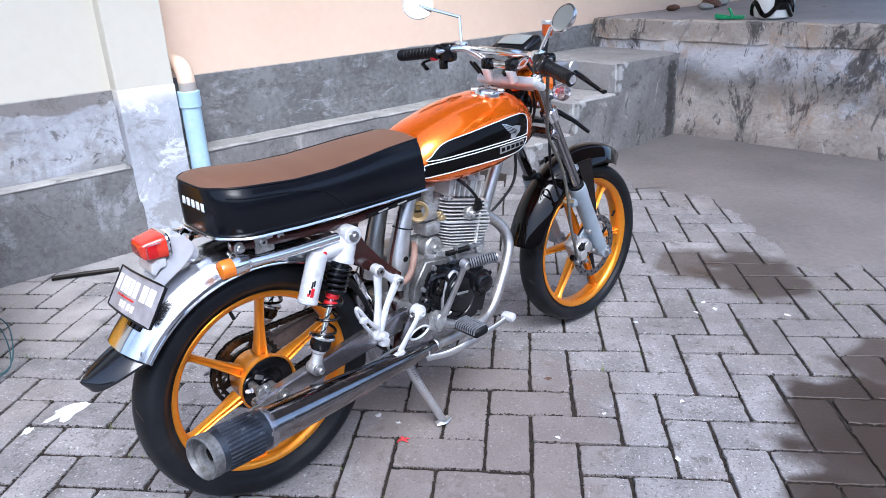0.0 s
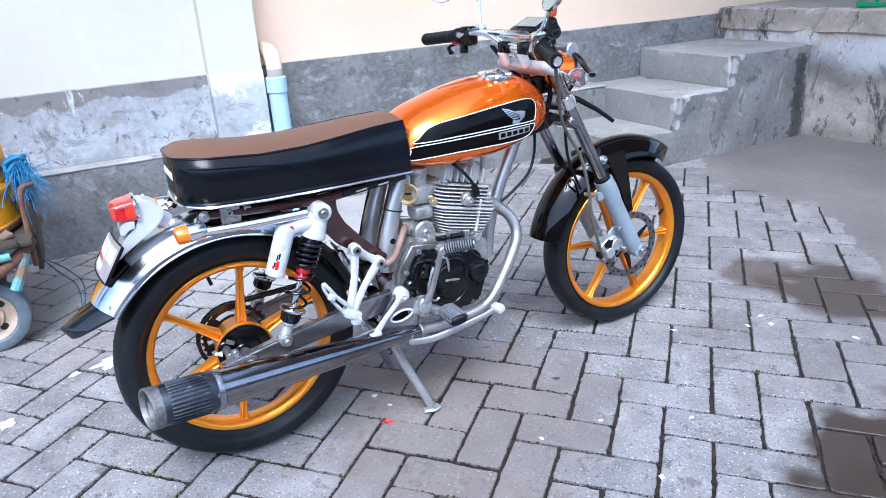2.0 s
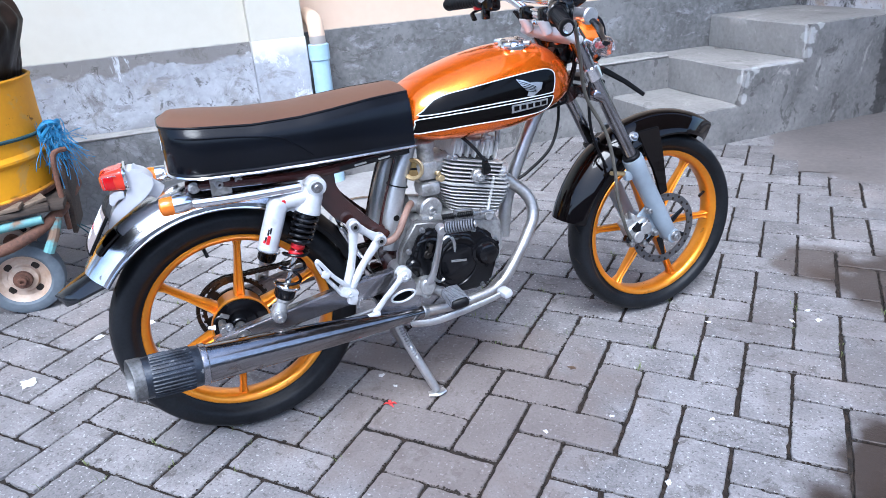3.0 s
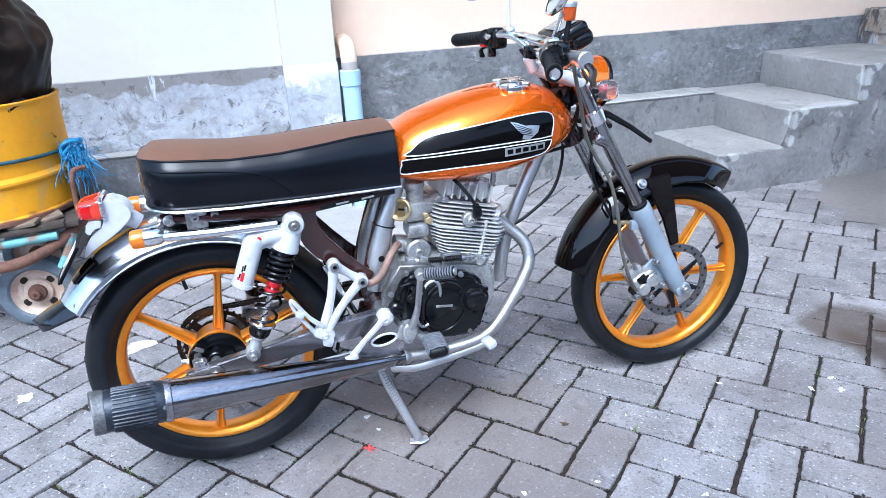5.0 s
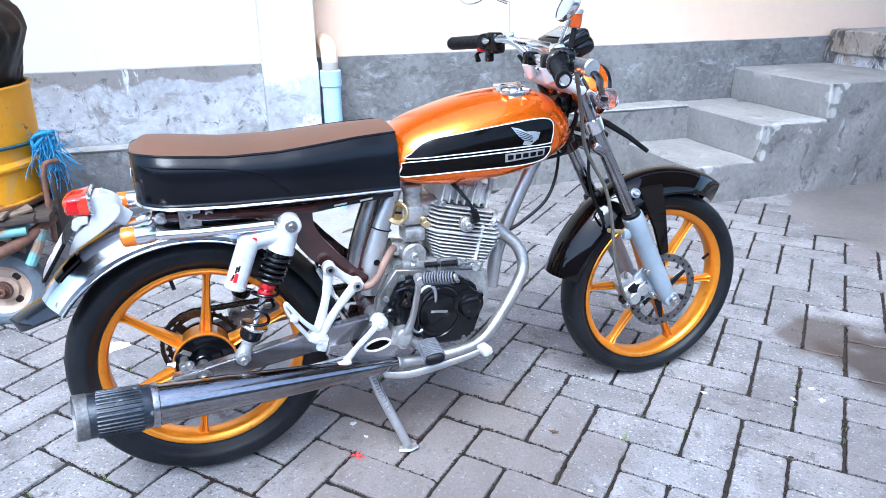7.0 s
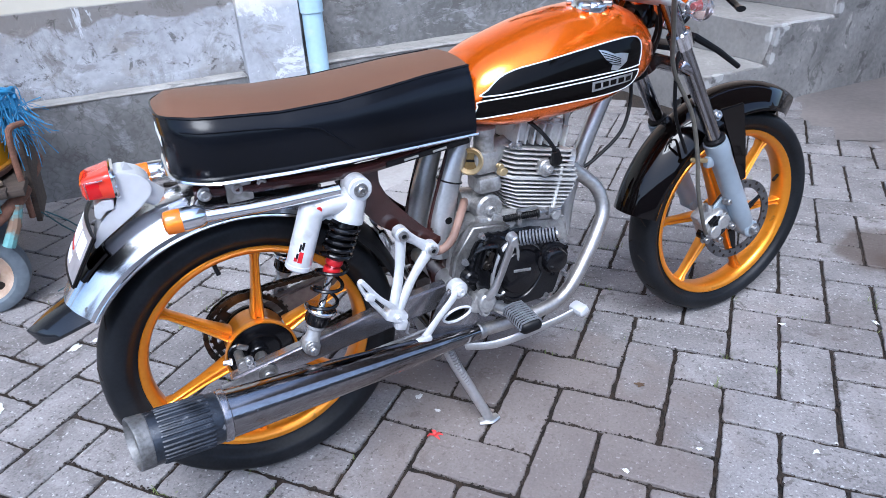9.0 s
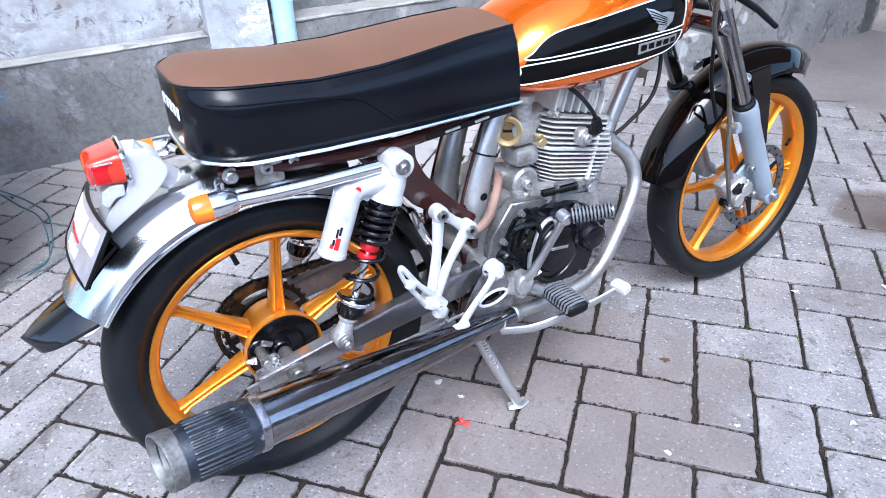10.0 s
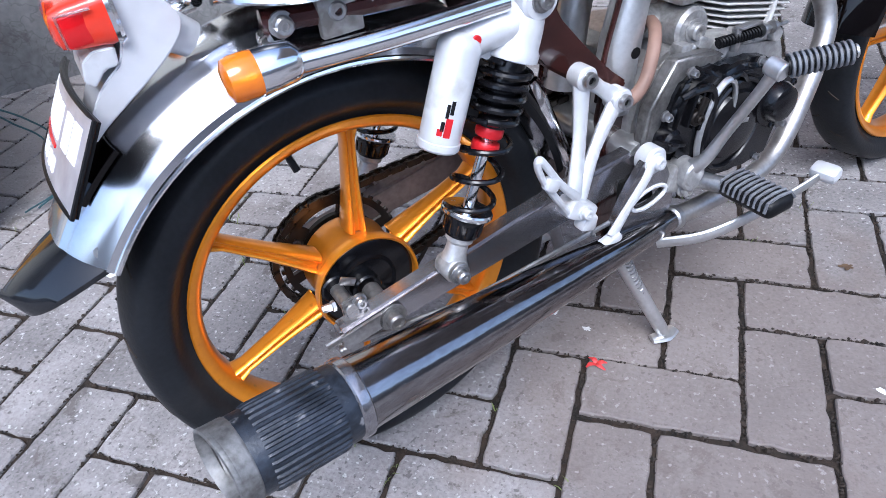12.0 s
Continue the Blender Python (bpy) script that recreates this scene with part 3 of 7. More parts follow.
def rough_block(corner_fn, size, cell=0.08, amp=0.006, sc=5.0, edge=0.008):
    """A slab in a slanted frame with uneven faces and worn edges."""
    (s0, s1), (d0, d1), (z0, z1) = size
    bm = bmesh.new()
    bmesh.ops.create_cube(bm, size=1)
    bmesh.ops.scale(bm, vec=(s1 - s0, d1 - d0, z1 - z0), verts=bm.verts)
    bmesh.ops.translate(bm, vec=((s0 + s1) / 2, (d0 + d1) / 2, (z0 + z1) / 2), verts=bm.verts)
    bmesh.ops.bevel(bm, geom=bm.edges[:], offset=edge, segments=1, affect="EDGES")
    for axis, lo, hi in ((0, s0, s1), (1, d0, d1), (2, z0, z1)):
        k = min(130, int((hi - lo) / cell))
        for i in range(1, k):
            co, no = [0, 0, 0], [0, 0, 0]
            co[axis], no[axis] = lo + (hi - lo) * i / k, 1
            bmesh.ops.bisect_plane(bm, geom=bm.verts[:] + bm.edges[:] + bm.faces[:], plane_co=co, plane_no=no)
    for v in bm.verts:
        q = v.co.copy()
        b = 0.5 if cell * sc < 0.45 else 0.0
        v.co += Vector((lump(q, amp, sc, b), lump(q + Vector((9, 3, 1)), amp, sc, b), lump(q + Vector((2, 7, 5)), amp * 0.6, sc, b)))
        v.co = corner_fn(*v.co)
    return bm


# ---- the wall, stairs and platform ----
WALL_TURN = radians(46.5)
WALL_AT = Vector((-1.97, 1.06, 0))


def W(s, d, z):
    """A place by its way along the wall, its depth into it and its height."""
    c, n = math.cos(WALL_TURN), math.sin(WALL_TURN)
    return Vector((WALL_AT.x + s * c - d * n, WALL_AT.y + s * n + d * c, z))


def setting(name, bm, mat, label, category):
    return tagged(part(name, bm, mat, None, label, 32), "", category, "", "structure")


LEDGE, DADO = 0.385, 0.71
setting("wall_west", rough_block(W, ((-7.8, 0.37), (0.076, 0.32), (DADO - 0.01, 3.2)), 0.12, 0.001, 1.5, 0.002), cream, "cream painted plaster house wall above a cement dado", "wall")
setting("dado_west", rough_block(W, ((-7.8, 0.37), (0.072, 0.32), (LEDGE, DADO)), 0.06, 0.003, 4.0, 0.002), cement, "grey cement dado with pale blotches on the cream wall", "dado")
setting("plinth_west", rough_block(W, ((-7.8, 0.37), (0.0, 0.32), (-0.2, LEDGE)), 0.06, 0.006), cracked, "dark cracked cement plinth below a pale ledge", "plinth")
setting("ledge_west", rough_block(W, ((-7.8, 0.35), (-0.006, 0.073), (LEDGE - 0.014, LEDGE + 0.004)), 0.045, 0.005, 9.0), pale_cement, "pale cement ledge along the top of the plinth", "ledge")
setting("pillar_base", rough_block(W, ((0.352, 0.60), (-0.002, 0.33), (-0.2, 0.716)), 0.05, 0.003, 4.0, 0.003), whitewash, "whitewashed cement base of the house pillar", "pillar")
setting("pillar_shaft", rough_block(W, ((0.352, 0.597), (-0.001, 0.33), (0.714, 3.2)), 0.06, 0.001, 1.5, 0.003), cream, "cream painted plaster pillar", "pillar")
setting("wall_north", rough_block(W, ((0.60, 8.0), (0.206, 0.42), (DADO - 0.01, 3.2)), 0.12, 0.001, 1.5, 0.002), peach, "peach painted plaster wall set back beside the pillar", "wall")
setting("dado_north", rough_block(W, ((0.60, 3.85), (0.20, 0.42), (LEDGE - 0.03, DADO)), 0.05, 0.003, 4.0, 0.002), cement_north, "grey stained cement dado under the peach wall", "dado")
setting("plinth_north", rough_block(W, ((0.60, 3.10), (0.05, 0.42), (-0.2, LEDGE - 0.012)), 0.05, 0.006), side_cement, "rough dark cement plinth under the peach wall", "plinth")
setting("ledge_north", rough_block(W, ((0.60, 2.69), (0.043, 0.20), (LEDGE - 0.016, LEDGE + 0.001)), 0.045, 0.005, 9.0), pale_cement, "pale cement ledge on the plinth", "ledge")

stair = tagged(new("staircase"), "three worn grey cement steps against the wall", "staircase", "", "structure")


def step_block(s0, s1, z0, z1):
    return part("step", rough_block(W, ((s0, s1), (-0.53, 0.199), (z0, z1)), 0.045, 0.006, 7.0), step_cement, stair, "", 40)


step_block(2.32, 3.78, -0.2, 0.19)
step_block(2.70, 3.78, 0.185, 0.375)
step_block(3.10, 3.78, 0.37, 0.555)


def step_top(s):
    return 0.186 if s < 2.70 else 0.371 if s < 3.10 else 0.551


def flank_bm():
    """The rough side of the stair, one stepped sheet of cement with broken edges."""
    bm, grid, cell = bmesh.new(), {}, 0.0245
    ns, nz = int((3.775 - 2.325) / cell), int(0.76 / cell)

    def vert(i, k):
        if (i, k) not in grid:
            s, z = 2.325 + cell * i, -0.2 + cell * k
            q = Vector((s, z, 0))
            grid[i, k] = bm.verts.new(W(s + 0.010 * noise.noise(q * 14), -0.545 + 0.012 * noise.noise(q * 6) + 0.006 * noise.noise(q * 21), min(z, step_top(min(max(s, 2.33), 3.77))) + 0.008 * noise.noise(q * 16 + Vector((3, 3, 3)))))
        return grid[i, k]
    for i in range(ns):
        for k in range(nz):
            if -0.2 + cell * (k + 0.6) < step_top(2.325 + cell * (i + 0.5)):
                bm.faces.new((vert(i, k), vert(i + 1, k), vert(i + 1, k + 1), vert(i, k + 1)))
    r = bmesh.ops.extrude_face_region(bm, geom=bm.faces[:])
    bmesh.ops.translate(bm, vec=W(0, 0.03, 0) - W(0, 0, 0), verts=[v for v in r["geom"] if isinstance(v, bmesh.types.BMVert)])
    return bm


damp = W(3.70, -0.55, 0)
for zz in (0.46, 0.38, 0.30, 0.22, 0.14, 0.05):
    add_spot(side_cement, damp.x, damp.y, 0.06, grey(0.03, 0.04), 0.7, 0.8, zz, 40.0)
for s_, z_ in ((2.33, 0.15), (2.71, 0.335), (3.11, 0.52)):
    for ds, dz, r_ in ((0.0, -0.02, 0.045), (0.004, -0.11, 0.030), (0.07, 0.035, 0.03)):
        corner = W(s_ + ds, -0.545, 0)
        for m_ in (side_cement, step_cement):
            add_spot(m_, corner.x, corner.y, r_, (0.46, 0.46, 0.455), 0.85, 0.65, z_ + dz, 34.0)
part("flank", flank_bm(), side_cement, stair, "rough dark cement side with pale patched corners and damp streaks", 60)


def platform_skew(s, d, z):
    return W(s + 0.1 * max(0, -d - 0.2), d, z)


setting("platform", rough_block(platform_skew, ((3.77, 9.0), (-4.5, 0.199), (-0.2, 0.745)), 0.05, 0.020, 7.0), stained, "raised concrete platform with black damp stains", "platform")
setting("platform_floor", rough_block(platform_skew, ((3.80, 8.9), (-4.4, 0.19), (0.74, 0.752)), 0.3, 0.002), floor_cement, "smooth brown-grey cement floor of the platform", "floor")
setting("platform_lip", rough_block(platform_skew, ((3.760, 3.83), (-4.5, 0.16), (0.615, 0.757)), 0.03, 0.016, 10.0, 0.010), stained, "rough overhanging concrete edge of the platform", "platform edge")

# Roof slabs out of view, added to block sky light from wall and platform.
setting("canopy_terrace", rough_block(W, ((2.2, 11.8), (-5.4, -0.86), (4.4, 4.52)), 0.6, 0.003), floor_cement, "unseen plain concrete roof slab added to shade the platform", "roof")
setting("canopy", rough_block(W, ((-7.8, 8.0), (-0.85, 0.5), (3.2, 3.32)), 0.6, 0.003), floor_cement, "unseen plain concrete roof slab added to shade the foot of the house", "roof")

# Walls out of view, added to cut the low sky and deepen reflections.
for nm, sz in (("wall_south", ((-8.0, 12.0), (-8.2, -8.0), (-0.2, 2.0))), ("wall_east", ((11.8, 12.0), (-8.0, -4.4), (-0.2, 3.6))), ("wall_far_west", ((-8.0, -7.8), (-8.0, 0.4), (-0.2, 1.5)))):
    setting(nm, rough_block(W, sz, 0.6, 0.003), floor_cement, "unseen plain cement wall added to cut the low sky", "wall")

pipe = thing("drain_pipe", "pale blue plastic drain pipe with a peach painted elbow", "pipe", Matrix.Translation(W(0.655, 0.0, 0)))
part("pipe", lathe([(0.043, -0.05), (0.043, 0.66)], (0, 0, 0), (0, 0, 1), 24), pvc, pipe)
part("collar", lathe([(0.043, 0.60), (0.049, 0.605), (0.049, 0.672), (0.044, 0.676), (0.036, 0.676)], (0, 0, 0), (0, 0, 1), 24), pvc, pipe)
back = W(0, 1, 0) - W(0, 0, 0)
part("elbow", tube([(0, 0, 0.655), (0, 0, 0.72), Vector((0, 0, 0.765)) + back * 0.02, Vector((0, 0, 0.785)) + back * 0.07, Vector((0, 0, 0.79)) + back * 0.24], 0.038, 20, 5), peach, pipe, "peach painted elbow into the wall")
cable = thing("wall_cable", "thin peach painted conduit down the wall corner", "cable", Matrix.Translation(W(0.625, 0.19, 0)))
part("conduit", tube([(0, 0, 0.78), (0.002, 0, 1.6), (0, 0, 3.1)], 0.008, 8), peach, cable)

# ---- motorcycle: x forward from the rear axle, y to its left, z up ----
BIKE = pose(-0.629, -0.176, 0, 0, 0, 48.3) @ pose(0, 0, 0, -1.0, 0, 0)
bike = thing("motorcycle", "orange and black classic motorcycle with gold wheels on its stand", "motorcycle", BIKE)


SPOKE_SECTION = [(-1, -0.35), (-0.86, -0.80), (-0.62, -1), (-0.36, -0.92), (-0.22, -0.62), (0.22, -0.62), (0.36, -0.92), (0.62, -1), (0.86, -0.80), (1, -0.35)]
SPOKE_SECTION += [(-u, -v) for u, v in SPOKE_SECTION]


def wheel(name, x, z, r_tyre, half, offset, hub_r, hub_half, lip):
    """A cast wheel of six spokes with its tyre."""
    o = (x, 0, z)
    k = lip / 0.2185
    wh = part(name, lathe([(r * k, y) for r, y in ((0.2165, -0.030), (0.2185, -0.028), (0.2170, -0.0255), (0.2125, -0.024), (0.2095, -0.016), (0.2070, 0), (0.2095, 0.016), (0.2125, 0.024), (0.2170, 0.0255),
                           (0.2185, 0.028), (0.2165, 0.030), (0.2105, 0.0285), (0.2040, 0.024), (0.2000, 0.017), (0.1985, 0.006), (0.1985, -0.006), (0.2000, -0.017), (0.2040, -0.024), (0.2105, -0.0285))],
                          o, (0, 1, 0), 96, True), gold, bike, "gold-orange painted cast rim")
    h, rt, rb = half, r_tyre, lip - 0.003
    prof = [(rb, -0.024), (rb + 0.010, -0.029), (rb + (rt - rb) * 0.35, -h * 0.93), (rb + (rt - rb) * 0.58, -h), (rb + (rt - rb) * 0.76, -h * 0.94), (rb + (rt - rb) * 0.89, -h * 0.72),
            (rb + (rt - rb) * 0.97, -h * 0.38), (rt, 0)]
    prof += [(r, -y) for r, y in prof[-2::-1]]
    fine_prof = [(p.x, p.y) for p in spline([(r, y, 0) for r, y in prof], 4)]
    tyre = part("tyre", lathe(fine_prof, o, (0, 1, 0), 128), rubber, wh, "black rubber road tyre with a dusty tread", 60)
    for k in range(34):
        a = 2 * math.pi * k / 34
        for sgn in (-1, 1):
            pts = []
            for t in (0, 0.5, 1):
                rr = rb + (rt - rb) * (0.985 - 0.075 * t - 0.02 * t * t)
                yy = sgn * h * (0.22 + 0.45 * t)
                aa = a + (0.05 if sgn > 0 else 0) + 0.055 * t
                pts.append((x + rr * math.cos(aa), yy, z + rr * math.sin(aa)))
            if k % 2 == (sgn > 0):
                part("tread_groove", tube(pts, 0.0022, 5, 0), soil, tyre)
    for k in range(6):
        a = radians(offset + 60 * k)
        bm = bmesh.new()
        rows = []
        for r, wd, th in ((hub_r - 0.006, 0.0135, 0.020), (hub_r + 0.02, 0.0115, 0.017), (0.13, 0.0090, 0.013), (0.185, 0.0080, 0.0115), (0.2015, 0.0125, 0.015)):
            ring = []
            for u, v in SPOKE_SECTION:
                p = Vector((r * math.cos(a) - u * wd * math.sin(a), v * th, r * math.sin(a) + u * wd * math.cos(a)))
                ring.append(bm.verts.new(p + Vector(o)))
            rows.append(ring)
        for p, q in zip(rows, rows[1:]):
            for i in range(len(p)):
                k2 = (i + 1) % len(p)
                bm.faces.new((p[i], p[k2], q[k2], q[i]))
        part("spoke", bm, gold, wh, "", 60)
    part("hub", lathe([(hub_r - 0.006, -hub_half + 0.012), (hub_r - 0.005, -hub_half), (hub_r - 0.002, -hub_half - 0.002), (hub_r, -hub_half + 0.005), (hub_r - 0.004, -hub_half + 0.02), (hub_r - 0.012, 0),
                       (hub_r - 0.010, hub_half - 0.01), (hub_r - 0.014, hub_half), (0.02, hub_half)], o, (0, 1, 0), 48), gold, wh)
    a = radians(offset + 22)
    part("valve_stem", tube([(x + 0.20 * math.cos(a), -0.004, z + 0.20 * math.sin(a)), (x + 0.176 * math.cos(a), -0.012, z + 0.176 * math.sin(a))], [0.004, 0.0045], 8), black_rubber, wh)
    return wh


REAR, FRONT = Vector((0.006, 0, 0.287)), Vector((1.203, 0, 0.272))
rear = wheel("rear_wheel", REAR.x, REAR.z, 0.284, 0.048, 82, 0.070, 0.042, 0.2185)
front = wheel("front_wheel", FRONT.x, FRONT.z, 0.272, 0.041, -5, 0.036, 0.040, 0.2215)

# rear brake plate, axle and sprocket
brake = part("brake_plate", lathe([(0.0, -0.034), (0.030, -0.037), (0.045, -0.033), (0.058, -0.036), (0.0640, -0.034), (0.0640, -0.02)], REAR, (0, 1, 0), 40), black_metal, bike, "black oily rear brake plate")
arm = part("brake_cam_arm", join_bm(plate([(-0.048, 0.318), (-0.030, 0.320), (-0.032, 0.290), (-0.037, 0.250), (-0.050, 0.250), (-0.048, 0.286)], -0.088, -0.082, 0.0015), disc((-0.038, -0.066, 0.306), (0, 1, 0), 0.009, 0.055)), oily_alu, brake, "steel brake cam arm")
part("arm_bolt", join_bm(bolt((-0.026, -0.092, 0.312), (0, -1, 0), 0.007, 0.012), bolt((-0.062, -0.084, 0.318), (-1, 0, 0.1), 0.005, 0.016)), steel, arm)
part("arm_clevis", join_bm(disc((-0.044, -0.088, 0.254), (0, 1, 0), 0.009, 0.018), bolt((-0.058, -0.088, 0.250), (-1, 0, -0.1), 0.006, 0.014)), steel, arm)
part("wear_pointer", box((-0.030, -0.074, 0.334), (0.020, 0.004, 0.010), 0.001, (0, 30, 0)), steel, brake)
part("axle_nut", join_bm(bolt((0, -0.124, 0.292), (0, -1, 0), 0.011, 0.016), disc((0, -0.117, 0.292), (0, 1, 0), 0.018, 0.003), tube([(0, -0.03, 0.290), (0, -0.130, 0.292)], 0.007, 10), disc((0, -0.070, 0.292), (0, 1, 0), 0.012, 0.03)), oily_alu, brake)
part("plate_rib", lathe([(0.034, -0.034), (0.037, -0.041), (0.040, -0.034)], REAR, (0, 1, 0), 32), black_metal, brake)
part("plate_boss", join_bm(disc((-0.038, -0.040, 0.306), (0, 1, 0), 0.019, 0.014), disc((0.030, -0.038, 0.256), (0, 1, 0), 0.012, 0.014), disc((0.0, -0.042, 0.288), (0, 1, 0), 0.020, 0.016)), black_metal, brake)
part("torque_link", tube([(0.03, -0.060, 0.258), (0.10, -0.074, 0.276), (0.20, -0.076, 0.306)], 0.006, 8), steel, brake)
part("brake_rod", tube([(-0.049, -0.086, 0.252), (0.1, -0.118, 0.262), (0.35, -0.13, 0.29)], 0.0035, 8), steel, brake)
part("adjuster_spring", helix((-0.066, -0.086, 0.248), (-0.036, -0.087, 0.256), 0.007, 6, 0.0012), steel, brake)
sprocket = part("sprocket", lathe([(0.071, 0.050), (0.080, 0.050), (0.080, 0.055), (0.071, 0.055)], REAR, (0, 1, 0), 60, True), dark_steel, bike, "oily rear sprocket with open cut-outs")
part("sprocket_centre", lathe([(0.040, 0.049), (0.057, 0.049), (0.057, 0.056), (0.040, 0.056)], REAR, (0, 1, 0), 40, True), dark_steel, sprocket)
for k in range(6):
    a = radians(60 * k + 14)
    part("sprocket_web", box((REAR.x + 0.064 * math.cos(a), 0.0525, REAR.z + 0.064 * math.sin(a)), (0.018, 0.005, 0.020), 0.002, (0, -math.degrees(a), 0), 1), dark_steel, sprocket)
for k in range(32):
    a = 2 * math.pi * k / 32
    part("tooth", box((REAR.x + 0.0805 * math.cos(a), 0.0525, REAR.z + 0.0805 * math.sin(a)), (0.007, 0.0045, 0.007), 0.001, (0, -math.degrees(a), 0), 1), dark_steel, sprocket)
chain = part("chain", box((0.2, 0.0525, 0.24), (0.001, 0.001, 0.001), 0), dark_steel, bike, "rusty drive chain")
loop = []
c0, r0, c1, r1 = Vector((0, 0, 0.288)), 0.085, Vector((0.415, 0, 0.345)), 0.034
for i in range(26):
    a = radians(97) + radians(172) * i / 25
    loop.append(c0 + r0 * Vector((math.cos(a), 0, math.sin(a))))
for i in range(9):
    a = radians(-88) + radians(176) * i / 8
    loop.append(c1 + r1 * Vector((math.cos(a), 0, math.sin(a))))
loop.append(loop[0])
length, at, pos = sum((b - a).length for a, b in zip(loop, loop[1:])), 0.0, []
for a, b in zip(loop, loop[1:]):
    seg = (b - a).length
    while at < seg:
        pos.append((a + (b - a) * at / seg, math.degrees(math.atan2((b - a).z, (b - a).x))))
        at += 0.0125
    at -= seg
LINK = [(sx * (0.0064 + 0.0052 * math.cos(a)), 0.0052 * math.sin(a)) for sx in (1, -1) for a in [sx * radians(-120 + 60 * i) for i in range(5)]]
link_mesh = part("link", join_bm(plate(LINK, -0.0078, -0.0052, 0), plate(LINK, 0.0052, 0.0078, 0), tube([(-0.0064, -0.0085, 0), (-0.0064, 0.0085, 0)], 0.0032, 6)), dark_steel, chain)
link_mesh.matrix_basis = pose(pos[0][0].x, 0.0525, pos[0][0].z, 0, -pos[0][1], 0)
for k, (p, ang) in enumerate(pos[1:]):
    ob = new("link", link_mesh.data)
    ob.parent = chain
    ob.matrix_basis = pose(p.x, 0.0525, p.z, 0, -ang, 0) @ Matrix.Diagonal((1, 1 if k % 2 else 0.66, 1, 1))

# swingarm, shocks
for sgn in (-1, 1):
    ya, yb = sorted((sgn * 0.086, sgn * 0.112))
    sw = part("swingarm_leg", plate([(-0.064, 0.274), (-0.064, 0.300), (0.053, 0.320), (0.187, 0.343), (0.284, 0.357), (0.40, 0.368), (0.40, 0.318), (0.262, 0.303), (0.10, 0.284), (0.0, 0.272)], ya, yb, 0.004, 2), arm_grey if sgn < 0 else arm_dirty, bike, "grey box-section swingarm leg" if sgn < 0 else "swingarm leg caked with brown chain grease")
    part("chain_adjuster", join_bm(box((-0.030, sgn * 0.116, 0.292), (0.068, 0.005, 0.022), 0.002, (0, -9, 0)), tube([(-0.082, sgn * 0.108, 0.286), (-0.02, sgn * 0.108, 0.294)], 0.004, 8)), steel, sw)
part("swingarm_pivot", tube([(0.385, -0.11, 0.352), (0.385, 0.11, 0.352)], 0.022, 16), satin, bike)


def shock(y):
    s = -1 if y < 0 else 1
    top, low = Vector((0.208, y, 0.612)), Vector((0.084, y, 0.328))
    d = (low - top).normalized()
    at_ = lambda t: top + d * t
    sh = part("shock_absorber", lathe([(0.0, -0.004), (0.016, -0.002), (0.0225, 0.010), (0.0255, 0.030), (0.0265, 0.050), (0.0290, 0.054), (0.0290, 0.062), (0.022, 0.064)], top, d, 28), white_alu, bike, "silver-white rear shock absorber with black spring")
    part("top_eye", lathe([(0.009, -0.024), (0.019, -0.024), (0.0215, -0.021), (0.0215, 0.021), (0.019, 0.024), (0.009, 0.024)], top, (0, 1, 0), 24), white_alu, sh)
    part("top_bolt", join_bm(disc(top + Vector((0, s * 0.025, 0)), (0, 1, 0), 0.0125, 0.003), bolt(top + Vector((0, s * 0.030, 0)), (0, s, 0), 0.008, 0.010)), steel, sh)
    part("spring_cover", lathe([(0.018, 0.062), (0.0195, 0.070), (0.0195, 0.120), (0.0165, 0.126), (0.0165, 0.136), (0.006, 0.137)], top, d, 20), black_metal, sh)
    part("upper_spring", helix(at_(0.066), at_(0.128), 0.0255, 5.0, 0.0040, 8, 18), black_metal, sh)
    part("lower_spring", helix(at_(0.128), at_(0.236), 0.0262, 3.2, 0.0034, 8, 20), black_metal, sh)
    part("damper_rod", tube([at_(0.13), at_(0.27)], 0.0065, 14), chrome, sh)
    for t in (0.142, 0.160):
        part("red_ring", lathe([(0.007, -0.006), (0.0145, -0.006), (0.0158, -0.003), (0.0158, 0.003), (0.0145, 0.006), (0.007, 0.006)], at_(t), d, 20), red_paint, sh, "red anodised adjuster ring")
    part("cup_ring", lathe([(0.008, 0.0), (0.0285, 0.0), (0.0302, 0.002), (0.0302, 0.005), (0.0285, 0.007), (0.008, 0.007)], at_(0.234), d, 32), chrome, sh)
    part("lower_cup", lathe([(0.008, 0.006), (0.0235, 0.006), (0.0245, 0.010), (0.0230, 0.014), (0.0215, 0.030), (0.0185, 0.034), (0.010, 0.035)], at_(0.234), d, 24), black_metal, sh)
    for k in range(14):
        a = 2 * math.pi * k / 14
        side = d.orthogonal().normalized() * math.cos(a) + d.cross(d.orthogonal().normalized()) * math.sin(a)
        part("knurl", tube([at_(0.249) + side * 0.0222, at_(0.263) + side * 0.0214], 0.0016, 5), black_metal, sh)
    part("lower_eye", join_bm(lathe([(0.010, 0.264), (0.0165, 0.266), (0.0165, 0.274), (0.0125, 0.278), (0.0135, 0.292), (0.016, 0.300), (0.0, 0.304)], top, d, 20), lathe([(0.007, -0.015), (0.014, -0.015), (0.0160, -0.012), (0.0160, 0.012), (0.014, 0.015), (0.007, 0.015)], low, (0, 1, 0), 24)), cast, sh)
    part("lower_bolt", join_bm(disc(low + Vector((0, s * 0.019, 0)), (0, 1, 0), 0.013, 0.003), bolt(low + Vector((0, s * 0.025, 0)), (0, s, 0), 0.0085, 0.014)), steel, sh)
